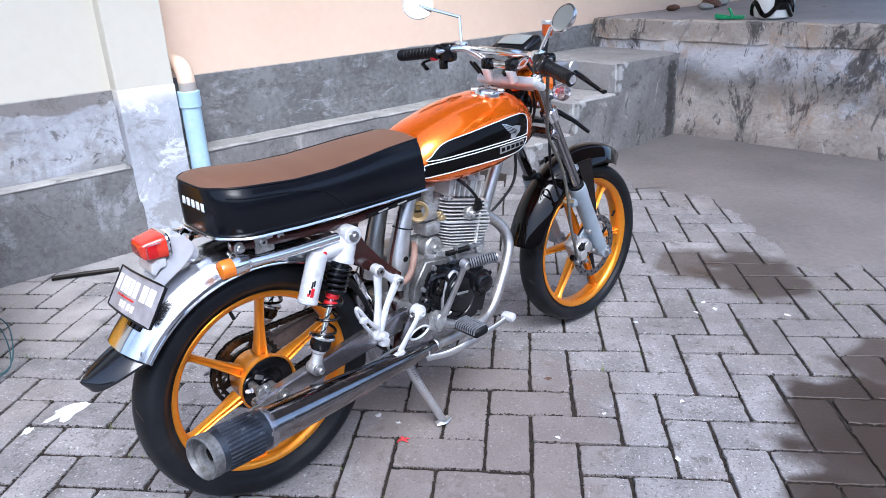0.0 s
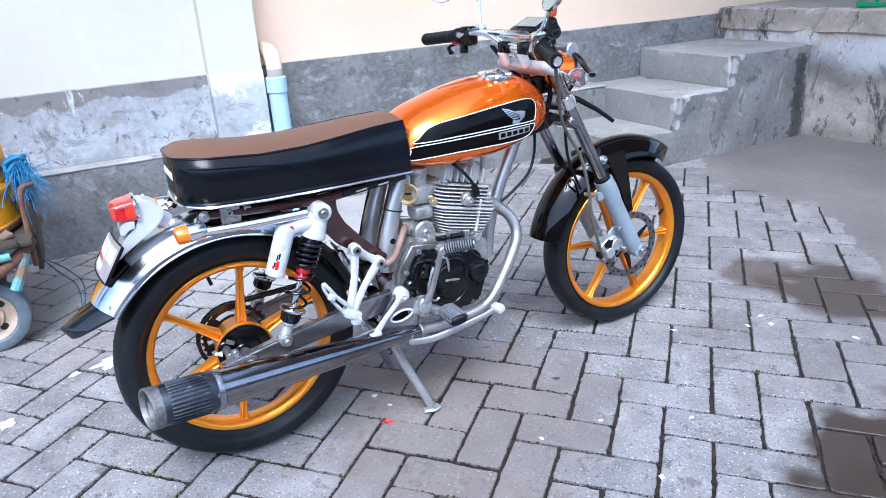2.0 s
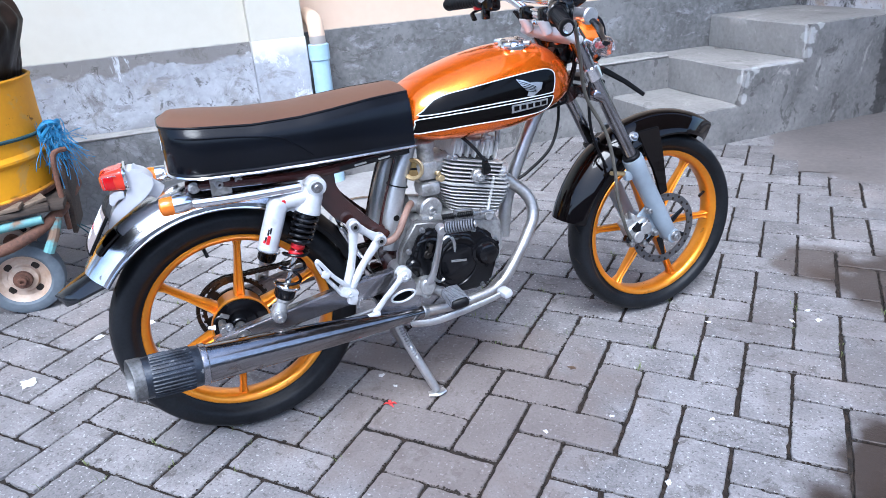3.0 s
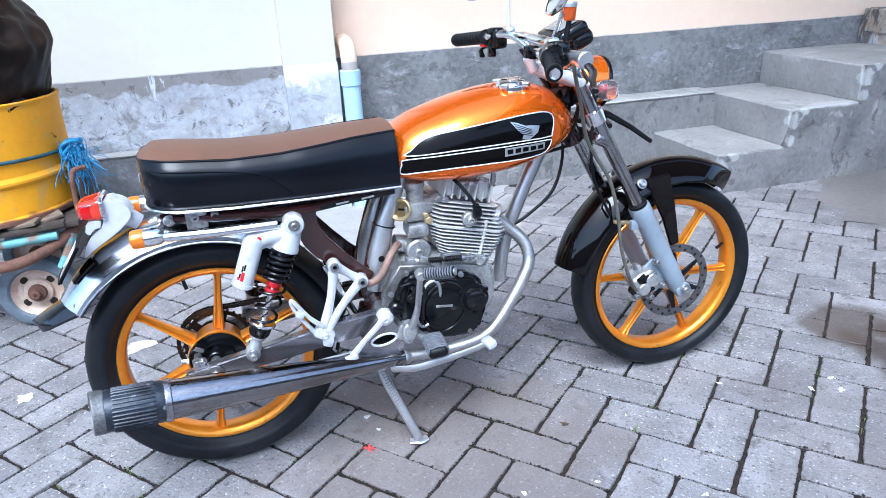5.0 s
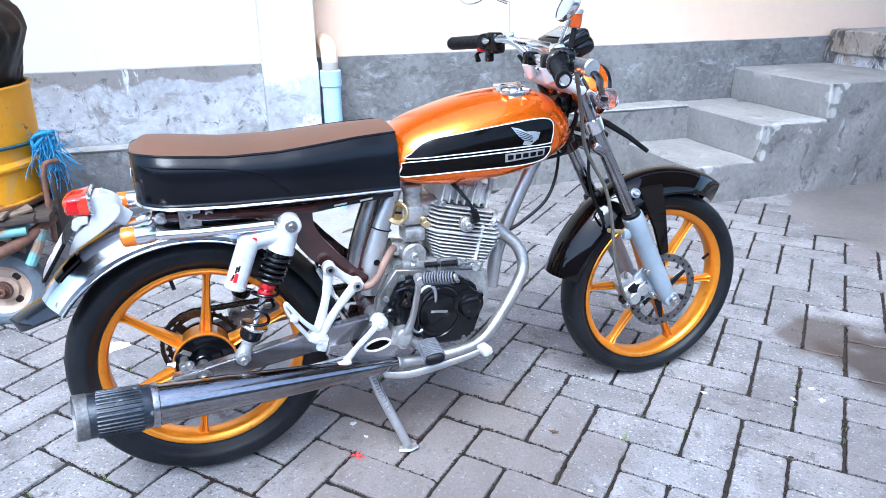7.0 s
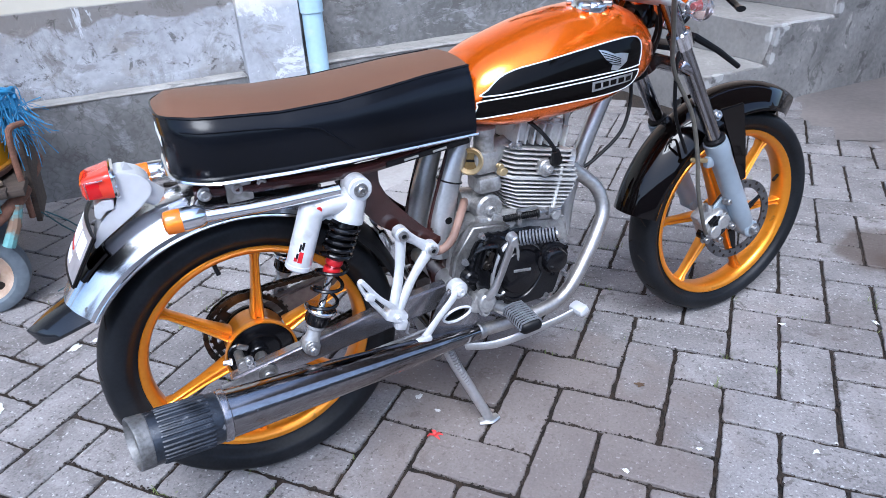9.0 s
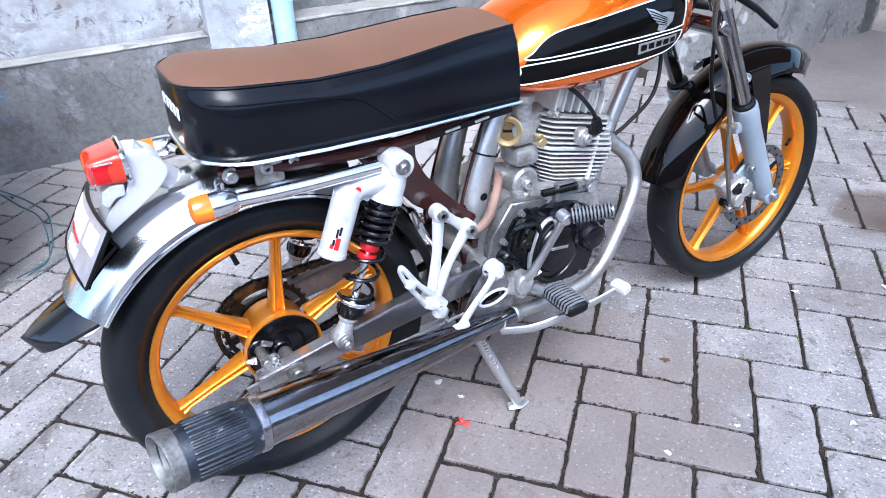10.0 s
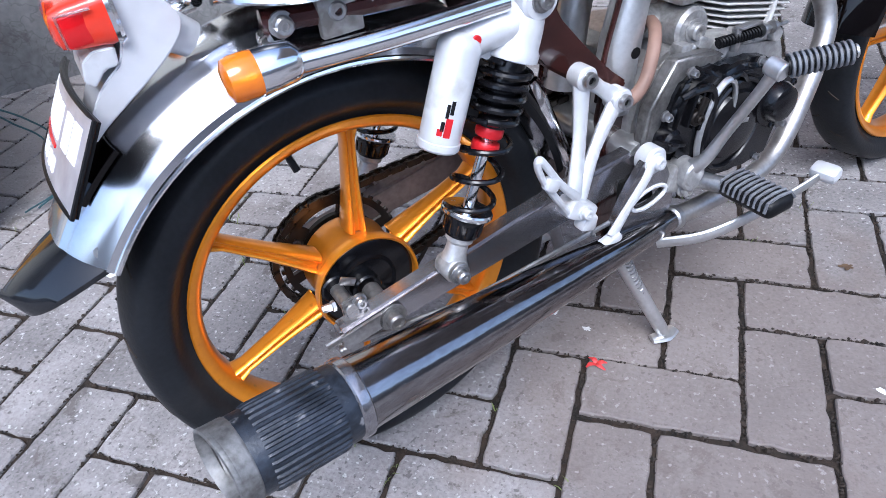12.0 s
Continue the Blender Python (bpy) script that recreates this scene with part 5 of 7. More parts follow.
LOWER = [(.455, .679), (.458, .700), (.467, .7105), (.571, .7155), (.704, .7185), (.798, .7195), (.808, .713), (.800, .696), (.785, .688), (.740, .6835), (.640, .6840), (.571, .6840), (.497, .681)]
BETWEEN = [(.462, .708), (.470, .7195), (.572, .7235), (.704, .7265), (.804, .728), (.810, .722), (.804, .7185), (.704, .7175), (.571, .7145)]
for sgn in (-1, 1):
    part("middle_band", decal(BETWEEN, 0.0007, sgn), panel_black, tank, "black band between the panels", 60)
    for shape, nm in ((UPPER, "upper_panel"), (LOWER, "lower_panel")):
        fine = close_smooth(shape, 3)
        pn = part(nm, decal(fine, 0.0012, sgn), panel_black, tank, "black side panel edged in white lines", 60)
        for inset, rad in ((0.0, 0.0014),):
            lp = shrink(fine, inset)
            part("pinstripe", tube([(x, sgn * (tank_y(x, z) + 0.0014), z) for x, z in lp + lp[:2]], rad, 6), white_line, pn)
    wing = part("wing_emblem", decal([(.705, .771), (.723, .767), (.741, .759), (.758, .7585), (.776, .755), (.771, .741), (.748, .727), (.731, .731), (.735, .740), (.727, .746), (.719, .753)], 0.0026, sgn, 0.006), satin, tank, "silver wing-shaped emblem")
    for i in range(5):
        part("feather_line", tube([(x, sgn * (tank_y(x, z) + 0.003), z) for x, z in ((.712 + .003 * i, .766 - .0055 * i), (.735 + .002 * i, .757 - .0045 * i), (.756, .748 - .003 * i))], 0.0008, 5), panel_black, wing)
    badge = part("maker_badge", decal([(.688, .7145), (.790, .7165), (.790, .7005), (.688, .6955)], 0.0026, sgn, 0.01), satin, tank, "silver rectangular badge")
    for i in range(5):
        x0 = .694 + .0192 * i
        part("badge_bar", decal([(x0, .711 + .0002 * i), (x0 + .014, .711 + .0003 * i), (x0 + .014, .701 + .0006 * i), (x0, .7005 + .0005 * i)], 0.0036, sgn, 0.01), panel_black, badge)
cap = part("filler_cap", lathe([(0, 0.012), (0.026, 0.012), (0.033, 0.008), (0.036, 0.002), (0.036, -0.012)], (0.746, -0.034, 0.838), (0, -0.12, 1), 24), chrome, tank, "chrome filler cap")
for k in range(4):
    a = radians(45 + 90 * k)
    part("cap_lug", box((0.746 + 0.033 * math.cos(a), -0.034 + 0.033 * math.sin(a), 0.843 + 0.004 * math.sin(a)), (0.024, 0.018, 0.013), 0.004, (0, 0, 45 + 90 * k)), chrome, cap)

# engine
eng = part("crankcase", plate([(0.385, 0.33), (0.392, 0.40), (0.425, 0.462), (0.46, 0.474), (0.55, 0.460), (0.66, 0.438), (0.672, 0.400), (0.668, 0.330), (0.62, 0.275), (0.50, 0.250), (0.42, 0.265)], -0.095, 0.105, 0.012, 3), cast, bike, "bare cast aluminium engine crankcase")
part("clutch_cover", plate([(0.440, 0.452), (0.474, 0.458), (0.508, 0.440), (0.548, 0.442), (0.600, 0.428), (0.630, 0.398), (0.636, 0.345), (0.612, 0.275), (0.560, 0.268), (0.500, 0.278), (0.448, 0.306), (0.414, 0.338), (0.404, 0.378), (0.416, 0.418)], -0.134, -0.094, 0.012, 3), black_metal, eng, "glossy black painted clutch cover")
part("silver_side_cover", plate([(0.430, 0.474), (0.500, 0.464), (0.520, 0.450), (0.480, 0.440), (0.430, 0.402), (0.424, 0.352), (0.446, 0.312), (0.426, 0.292), (0.390, 0.330), (0.380, 0.372), (0.388, 0.416)], -0.117, -0.094, 0.005, 3), oily_alu, eng, "bare aluminium side case with oil stains")
part("upper_case", join_bm(box((0.560, -0.076, 0.452), (0.18, 0.04, 0.022), 0.008, (0, 7, 0), 3), disc((0.518, -0.098, 0.456), (0, 1, 0), 0.012, 0.02), disc((0.628, -0.096, 0.444), (0, 1, 0), 0.010, 0.02)), cast, eng, "cast top of the crankcase")
for k in range(5):
    part("case_lump", join_bm(box((0.462 + 0.034 * k, -0.090, 0.470 - 0.005 * k + 0.004 * (k % 2)), (0.020 + 0.006 * (k % 2), 0.022, 0.016), 0.004, (0, 7 + 20 * (k % 2), 0))), cast, eng)
part("cover_step", tube([(0.424, -0.135, 0.430), (0.445, -0.139, 0.436), (0.470, -0.139, 0.430), (0.478, -0.139, 0.404), (0.472, -0.139, 0.372), (0.470, -0.139, 0.338)], [0.004, 0.0055, 0.006, 0.006, 0.0055, 0.005], 8, 4, 0.8), black_metal, eng, "raised black step of the cover")
part("shift_boss", join_bm(disc((0.446, -0.138, 0.398), (0, 1, 0), 0.011, 0.012), box((0.450, -0.143, 0.408), (0.010, 0.006, 0.034), 0.002, (0, 24, 0)), bolt((0.446, -0.146, 0.398), (0, -1, 0), 0.006, 0.008)), dark_steel, eng)
# The first rib is silver: the raised ring's highlight put into its colour.
for k, (cx, cz, rx, rz, a0, a1, w, mt_) in enumerate(((0.486, 0.376, 0.026, 0.058, 20, 300, 0.0045, satin), (0.502, 0.374, 0.034, 0.062, 60, 250, 0.0040, black_metal), (0.524, 0.358, 0.052, 0.064, 0, 360, 0.0045, black_metal), (0.524, 0.358, 0.060, 0.072, 75, 215, 0.0035, black_metal))):
    pts = []
    for i in range(25):
        a = radians(a0 + (a1 - a0) * i / 24)
        u, v = rx * math.cos(a), rz * math.sin(a)
        pts.append((cx + u * 0.95 + v * 0.30, -0.1345 - 0.004 * (k < 2), cz + v * 0.95 - u * 0.30))
    part("round_rib", tube(pts, w, 8, 0, 0.8), mt_, eng, "curved rib on the cover, silver to paint its highlight" if k < 1 else "curved rib on the cover")
part("cover_dome", lathe([(0.0, 0.010), (0.030, 0.009), (0.046, 0.005), (0.052, -0.004)], (0.524, -0.134, 0.358), (0, -1, 0), 40), black_metal, eng, "low black dome with a bar of lettering")
for k in range(4):
    part("cooling_rib", box((0.440 + 0.011 * k, -0.137, 0.412 - 0.006 * k), (0.0045, 0.008, 0.050), 0.0015, (0, 18, 0), 1), black_metal, eng)
cap2 = part("oil_filter_cap", lathe([(0.0, 0.022), (0.016, 0.022), (0.024, 0.018), (0.029, 0.008), (0.030, -0.010)], (0.597, -0.140, 0.370), (0, -1, 0), 28), black_metal, eng, "round black filter cap")
part("cap_ring", lathe([(0.028, 0.0), (0.036, 0.0), (0.036, 0.006), (0.028, 0.008)], (0.597, -0.136, 0.370), (0, -1, 0), 28, True), black_metal, cap2)
for k in range(3):
    a = radians(30 + 120 * k)
    part("cap_bolt", bolt((0.597 + 0.036 * math.cos(a), -0.140, 0.370 + 0.036 * math.sin(a)), (0, -1, 0), 0.005, 0.010), black_metal, cap2)
part("logo_bar", box((0.522, -0.1450, 0.366), (0.040, 0.002, 0.006), 0.0005, (0, 8, 0)), cast, eng)
dip = part("dipstick", lathe([(0.0, 0.012), (0.012, 0.012), (0.016, 0.008), (0.017, 0.0), (0.017, -0.01)], (0.412, -0.128, 0.374), (0, -1, 0), 20), black_metal, eng, "black oil filler cap")
part("grip", box((0.412, -0.143, 0.374), (0.026, 0.010, 0.006), 0.002, (0, 20, 0)), black_metal, dip)
for k, (x, z) in enumerate(((0.440, 0.458), (0.402, 0.412), (0.396, 0.345), (0.428, 0.302), (0.452, 0.420), (0.478, 0.296), (0.570, 0.432), (0.628, 0.395), (0.632, 0.320), (0.585, 0.284))):
    part("case_bolt", bolt((x, -0.134, z), (0, -1, 0), 0.0055, 0.012), steel, eng)
part("clutch_arm", join_bm(tube([(0.535, -0.112, 0.482), (0.535, -0.112, 0.452)], 0.006, 8), box((0.556, -0.112, 0.480), (0.046, 0.012, 0.005), 0.002, (0, 6, 6)), bolt((0.585, -0.114, 0.466), (1, 0, -0.1), 0.007, 0.014), bolt((0.606, -0.113, 0.464), (1, 0, -0.1), 0.0065, 0.012), tube([(0.58, -0.114, 0.466), (0.635, -0.110, 0.461)], 0.003, 8)), steel, eng, "steel clutch release arm and cable end")
part("clutch_spring", join_bm(tube([(0.500, -0.113, 0.472), (0.578, -0.114, 0.466)], 0.0045, 8), helix((0.500, -0.113, 0.472), (0.578, -0.114, 0.466), 0.0062, 15, 0.0014, 5, 10)), black_rubber, eng, "black ribbed cable sleeve")
part("gear_linkage", join_bm(box((0.432, -0.128, 0.312), (0.050, 0.034, 0.040), 0.007, (0, 20, 0)), disc((0.435, -0.148, 0.318), (0, 1, 0), 0.018, 0.02), bolt((0.432, -0.150, 0.300), (0, -1, 0), 0.009, 0.012)), cast, eng)
part("sump_bolts", join_bm(*[bolt((0.46 + 0.05 * k, -0.06, 0.252), (0, 0, -1), 0.008, 0.01) for k in range(3)]), steel, eng)

LEAN_CYL = 14.0
up_c = Vector((math.sin(radians(LEAN_CYL)), 0, math.cos(radians(LEAN_CYL))))
fw_c = Vector((math.cos(radians(LEAN_CYL)), 0, -math.sin(radians(LEAN_CYL))))
base_c, stack_c = Vector((0.6090, 0, 0.431)), Vector((0.055, 0, 0.9985))
# Near-black core deepens the fin gaps by colour.
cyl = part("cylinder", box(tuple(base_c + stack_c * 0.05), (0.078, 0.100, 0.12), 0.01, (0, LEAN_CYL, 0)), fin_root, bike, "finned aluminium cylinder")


def fin_plate(at, wx, wy, th, corner):
    """A cooling fin with cut corners, square to the cylinder."""
    hx, hy = wx / 2, wy / 2
    o = [(-hx, -hy + corner), (-hx + corner, -hy), (hx - corner, -hy), (hx, -hy + corner), (hx, hy - corner), (hx - corner, hy), (-hx + corner, hy), (-hx, hy - corner)]
    e = 0.0012
    v = []
    for s_, z in ((1 - e / hx, -th / 2), (1, -th / 2 + e), (1, th / 2 - e), (1 - e / hx, th / 2)):
        v += [at + fw_c * x * s_ + Vector((0, y * s_, 0)) + up_c * z for x, y in o]
    f = [tuple(range(8)), tuple(range(24, 32))] + [(8 * r + i, 8 * r + (i + 1) % 8, 8 * r + 8 + (i + 1) % 8, 8 * r + 8 + i) for r in range(3) for i in range(8)]
    return to_bm(v, f)


for k in range(9):
    t = k / 8
    part("fin", fin_plate(base_c + stack_c * (0.010 + 0.0088 * k), 0.126 + 0.062 * min(1, t * 1.2), 0.150 + 0.020 * t, 0.0031, 0.022), fin_alu, cyl)
part("gasket_flange", fin_plate(base_c + stack_c * 0.0905, 0.194, 0.170, 0.007, 0.020), fin_alu, cyl)
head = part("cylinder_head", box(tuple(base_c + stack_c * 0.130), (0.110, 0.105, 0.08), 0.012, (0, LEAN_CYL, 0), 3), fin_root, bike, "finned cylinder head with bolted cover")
for k in range(6):
    part("head_fin", fin_plate(base_c + stack_c * (0.1010 + 0.0095 * k), 0.184 - 0.004 * k, 0.172 - 0.004 * k, 0.0033, 0.016), fin_alu, head)
part("rocker_cover", box(tuple(base_c + stack_c * 0.178), (0.110, 0.105, 0.050), 0.012, (0, LEAN_CYL, 0), 3), cast, head)
for k in range(7):
    part("cover_fin", box(tuple(base_c + stack_c * 0.178 + fw_c * (0.019 * (k - 3))), (0.0042, 0.140, 0.042), 0.0014, (0, LEAN_CYL, 0), 1), fin_alu, head)
for sx in (-0.042, 0.040):
    part("valve_cap", join_bm(tube([base_c + stack_c * 0.165 + fw_c * sx + Vector((0, -0.045, 0)), base_c + stack_c * 0.206 + fw_c * sx + Vector((0, -0.050, 0))], 0.017, 14), bolt(base_c + stack_c * 0.208 + fw_c * sx + Vector((0, -0.050, 0)), up_c, 0.010, 0.010)), fin_alu, head, "round valve adjuster cap")
for x in (0.034,):
    part("fin_spine", join_bm(*[box(tuple(base_c + stack_c * 0.066 + fw_c * x + Vector((0, -0.079, 0))), (0.007, 0.010, 0.10), 0.002, (0, LEAN_CYL, 0), 1)]), fin_alu, head)
for x, y in ((-0.05, -0.05), (0.05, -0.05), (-0.05, 0.05), (0.05, 0.05)):
    part("head_nut", bolt(base_c + stack_c * 0.204 + fw_c * x + Vector((0, y, 0)), up_c, 0.008, 0.014), steel, head)
part("side_boss", join_bm(disc((0.612, -0.086, 0.548), (0, 1, 0), 0.018, 0.02), bolt((0.612, -0.100, 0.548), (0, -1, 0), 0.009, 0.012)), cast, head)
part("plug_cap", tube([(0.628, -0.085, 0.556), (0.626, -0.106, 0.566), (0.620, -0.112, 0.588)], [0.010, 0.012, 0.008], 10, 4), black_rubber, head, "black spark plug cap")
part("plug_lead", tube([(0.620, -0.112, 0.588), (0.606, -0.106, 0.612), (0.590, -0.09, 0.635), (0.57, -0.05, 0.660)], 0.0042, 8, 5), black_rubber, head)
part("breather_hose", tube([(0.650, -0.045, 0.630), (0.668, -0.055, 0.655), (0.690, -0.045, 0.645), (0.690, -0.04, 0.605)], 0.0065, 10, 5), satin, head)
for z0, x0 in ((0.622, 0.545), (0.618, 0.56)):
    part("intake_bolt", bolt((x0, -0.075, z0 - 0.02), (-0.3, -1, 0), 0.006, 0.010), steel, head)

carb = part("carburettor", join_bm(tube([(0.492, -0.055, 0.56), (0.492, -0.055, 0.635)], [0.022, 0.020], 16), box((0.487, -0.055, 0.580), (0.05, 0.05, 0.045), 0.008), box((0.490, -0.055, 0.535), (0.052, 0.058, 0.035), 0.010)), cast, bike, "dirty cast carburettor with a brass mouth")
part("mouth", lathe([(0.017, -0.03), (0.017, 0.0), (0.024, 0.006), (0.0265, 0.004), (0.0265, -0.004), (0.021, -0.01), (0.021, -0.03)], (0.452, -0.072, 0.590), (-0.55, -0.80, 0.22), 24, True), brass, carb, "brass bell mouth")
part("choke_plate", disc((0.4565, -0.0655, 0.5882), (-0.55, -0.80, 0.22), 0.0172, 0.003), dark_brass, carb, "dark brass choke plate")
# Slot drawn as a black bar, its shade put into the colour.
part("choke_slot", box((0.4553, -0.0673, 0.5887), (0.016, 0.003, 0.005), 0.001, (0, 0, -35)), soot_and_shade, carb)
part("cap", lathe([(0.023, 0.0), (0.024, 0.004), (0.024, 0.014), (0.018, 0.018), (0.006, 0.020), (0.0, 0.03)], (0.492, -0.055, 0.632), (0, 0, 1), 20), cast, carb)
part("brass_screw", join_bm(disc((0.512, -0.090, 0.562), (0.3, -1, 0), 0.009, 0.012), disc((0.506, -0.092, 0.575), (0.3, -1, 0), 0.006, 0.010)), brass, carb)
part("intake", tube([(0.50, -0.052, 0.583), (0.54, -0.03, 0.585), (0.575, -0.01, 0.585)], 0.022, 14, 4), cast, carb)
part("starter_motor", join_bm(disc((0.486, -0.055, 0.486), (0, 1, 0), 0.029, 0.06), tube([(0.486, -0.03, 0.486), (0.440, -0.03, 0.496)], 0.022, 14), bolt((0.486, -0.090, 0.486), (0, -1, 0), 0.011, 0.014)), cast, carb)
part("float_drain", tube([(0.486, -0.06, 0.52), (0.475, -0.075, 0.49), (0.47, -0.07, 0.45)], 0.005, 8, 4), black_rubber, carb)
part("throttle_cable", tube([(0.492, -0.055, 0.66), (0.50, -0.05, 0.675), (0.54, -0.04, 0.68)], 0.004, 8, 4), black_rubber, carb)
hose = part("oil_hose", tube([(0.340, -0.098, 0.437), (0.366, -0.104, 0.438), (0.390, -0.102, 0.452), (0.412, -0.092, 0.484), (0.432, -0.072, 0.500), (0.446, -0.050, 0.500)], 0.0085, 12, 6), hose_tan, bike, "tan rubber breather hose")
part("strap", tube([(0.4160 + 0.0245 * math.cos(a), -0.05 + 0.0240 * math.sin(a), 0.553 - 0.008 * math.cos(a)) for a in [2 * math.pi * i / 16 for i in range(17)]], 0.0018, 6), black_rubber, hose)

# exhaust
ex = part("exhaust_header", tube([(0.675, -0.045, 0.540), (0.718, -0.050, 0.503), (0.754, -0.068, 0.466), (0.762, -0.085, 0.420), (0.736, -0.100, 0.374), (0.677, -0.120, 0.304), (0.628, -0.131, 0.264), (0.570, -0.138, 0.252), (0.490, -0.138, 0.248), (0.425, -0.138, 0.250)],
                                 [0.0155, 0.0155, 0.0150, 0.0150, 0.0150, 0.0148, 0.0145, 0.0140, 0.0135, 0.0135], 20, 6), header_steel, bike, "heat-dulled steel exhaust header pipe")
part("flange", lathe([(0.020, -0.006), (0.030, -0.006), (0.031, 0.006), (0.020, 0.008)], (0.688, -0.048, 0.534), (0.75, -0.25, -0.45), 24, True), cast, ex)
MUF0, MUF1 = Vector((0.432, -0.138, 0.250)), Vector((-0.220, -0.221, 0.3124))
md = (MUF1 - MUF0).normalized()
ML = (MUF1 - MUF0).length
muf = part("muffler", lathe([(0.0138, 0.0), (0.0148, 0.01), (0.0170, 0.05), (0.0225, 0.12), (0.0305, 0.26), (0.0370, 0.40), (0.0405, 0.515), (0.0412, 0.530)], MUF0, md, 48), muffler_chrome, bike, "long scratched chrome muffler with a ribbed black end")
part("front_clamp", lathe([(0.0135, 0.0), (0.0175, 0.002), (0.0180, 0.012), (0.0150, 0.015)], MUF0, md, 32), steel, muf)
part("clamp_band", lathe([(0.0415, 0.526), (0.0440, 0.528), (0.0446, 0.533), (0.0440, 0.539), (0.0415, 0.541)], MUF0, md, 48), arm_grey, muf, "thin rusty joint band")
part("ribbed_end", lathe([(0.0420, 0.541), (0.0428, 0.546), (0.0428, 0.652), (0.0420, 0.656)], MUF0, md, 64), scuffed, muf, "scuffed black heat sleeve")
ms = md.orthogonal().normalized()
mt = md.cross(ms)
for k in range(32):
    a = 2 * math.pi * k / 32
    p = ms * math.cos(a) + mt * math.sin(a)
    part("rib", tube([MUF0 + md * 0.557 + p * 0.0418, MUF0 + md * 0.561 + p * 0.0428, MUF0 + md * 0.632 + p * 0.0428, MUF0 + md * 0.636 + p * 0.0418], 0.0026, 6), scuffed, muf)
cap_ob = part("end_cap", lathe([(0.0420, 0.650), (0.0436, 0.652), (0.0440, 0.655), (0.0440, 0.671)], MUF0, md, 48), scuffed_grey, muf, "scuffed steel end ring")
lip_ob = part("lip", lathe([(0.0440, 0.670), (0.0444, 0.672), (0.0438, 0.675), (0.0405, 0.676), (0.0390, 0.673), (0.0385, 0.664)], MUF0, md, 48), scuffed_grey, muf, "worn steel lip of the slanting outlet")
bore_ob = part("outlet_dish", lathe([(0.0388, 0.666), (0.0375, 0.656), (0.0300, 0.650), (0.0165, 0.649), (0.0160, 0.657), (0.0135, 0.657), (0.0130, 0.640)], MUF0, md, 48), scuffed_grey, muf, "dull grey dished outlet plate")
part("bore", lathe([(0.0131, 0.655), (0.0128, 0.60), (0.0, 0.60)], MUF0, md, 24), soot_and_shade, bore_ob, "small sooty bore")
for piece in (cap_ob, lip_ob):
    for v in piece.data.vertices:
        along = (v.co - MUF0).dot(md)
        v.co += md * (0.12 * (v.co - MUF0 - md * along).y * min(1, max(0, (along - 0.646) / 0.012)))
part("hanger", join_bm(tube([(0.384, -0.134, 0.362), (0.360, -0.146, 0.345), (0.326, -0.152, 0.318), (0.297, -0.156, 0.290)], [0.0095, 0.0075, 0.0070, 0.0090], 12, 4, 0.55, (0, 1, 0)), box((0.292, -0.157, 0.286), (0.034, 0.016, 0.012), 0.004, (0, -12, 0)), disc((0.383, -0.128, 0.358), (0, 1, 0), 0.019, 0.024), bolt((0.383, -0.144, 0.358), (0, -1, 0), 0.009, 0.012)), white_alu, bike, "cast aluminium muffler hanger")
oval = [(0.375 + 0.024 * math.cos(a) * (1 + 0.25 * abs(math.cos(a))), 0.306 + 0.0135 * math.sin(a) + 0.003 * math.cos(a)) for a in [2 * math.pi * i / 24 for i in range(24)]]


def slotted(y0, y1):
    """A cast plate of rounded trapezium outline round an oval opening."""
    rim = [(p.x, p.y) for p in spline([(0.418, 0.306, 0), (0.400, 0.350, 0), (0.372, 0.368, 0), (0.345, 0.340, 0), (0.324, 0.306, 0), (0.318, 0.276, 0), (0.372, 0.268, 0), (0.416, 0.272, 0), (0.418, 0.306, 0)], 3)][:24]
    v = [(x, y, z) for y in (y0, y1) for loop in (rim, oval) for x, z in loop]
    f = []
    for i in range(24):
        n = (i + 1) % 24
        f += [(i, n, 24 + n, 24 + i), (48 + i, 72 + i, 72 + n, 48 + n), (i, 48 + i, 48 + n, n), (24 + i, 24 + n, 72 + n, 72 + i)]
    return to_bm(v, f)


slot_plate = part("slot_bracket", slotted(-0.138, -0.128), arm_grey, bike, "bare aluminium footrest plate with an oval slot", 50)
# Black sheet put in as the shade seen through the slot.
part("slot_backing", plate([(0.345, 0.330), (0.400, 0.330), (0.404, 0.284), (0.340, 0.284)], -0.118, -0.112, 0.001), soot_and_shade, slot_plate, "black sheet painting the shade behind the slot")
part("slot_rim", tube([(x, -0.1385, z) for x, z in oval + oval[:2]], 0.0030, 6), white_alu, slot_plate, "bright rolled rim of the slot")

# footrests, pedals and stand
HA, HB, HN = Vector((0.283, -0.112, 0.498)), Vector((0.341, -0.108, 0.450)), Vector((0.240, -0.150, 0.366))
rs = part("rear_footrest_hanger", join_bm(tube([HA, HA.lerp(HN, 0.5) + Vector((0.006, 0.004, 0)), HN], [0.0120, 0.0092, 0.0115], 14, 5, 0.7, (0, 1, 0)), tube([HB, HB.lerp(HN, 0.5) + Vector((0.002, 0.003, 0)), HN + Vector((0.008, 0, -0.004))], [0.0125, 0.0092, 0.0110], 14, 5, 0.7, (0, 1, 0)),
                                          tube([HA, HA.lerp(HB, 0.5), HB], [0.0120, 0.0085, 0.0120], 12, 4, 0.6, (0, 1, 0)), disc(HA, (0, 1, 0), 0.0145, 0.024), disc(HB, (0, 1, 0), 0.0150, 0.024)), white_alu, bike, "cast aluminium passenger footrest hanger")
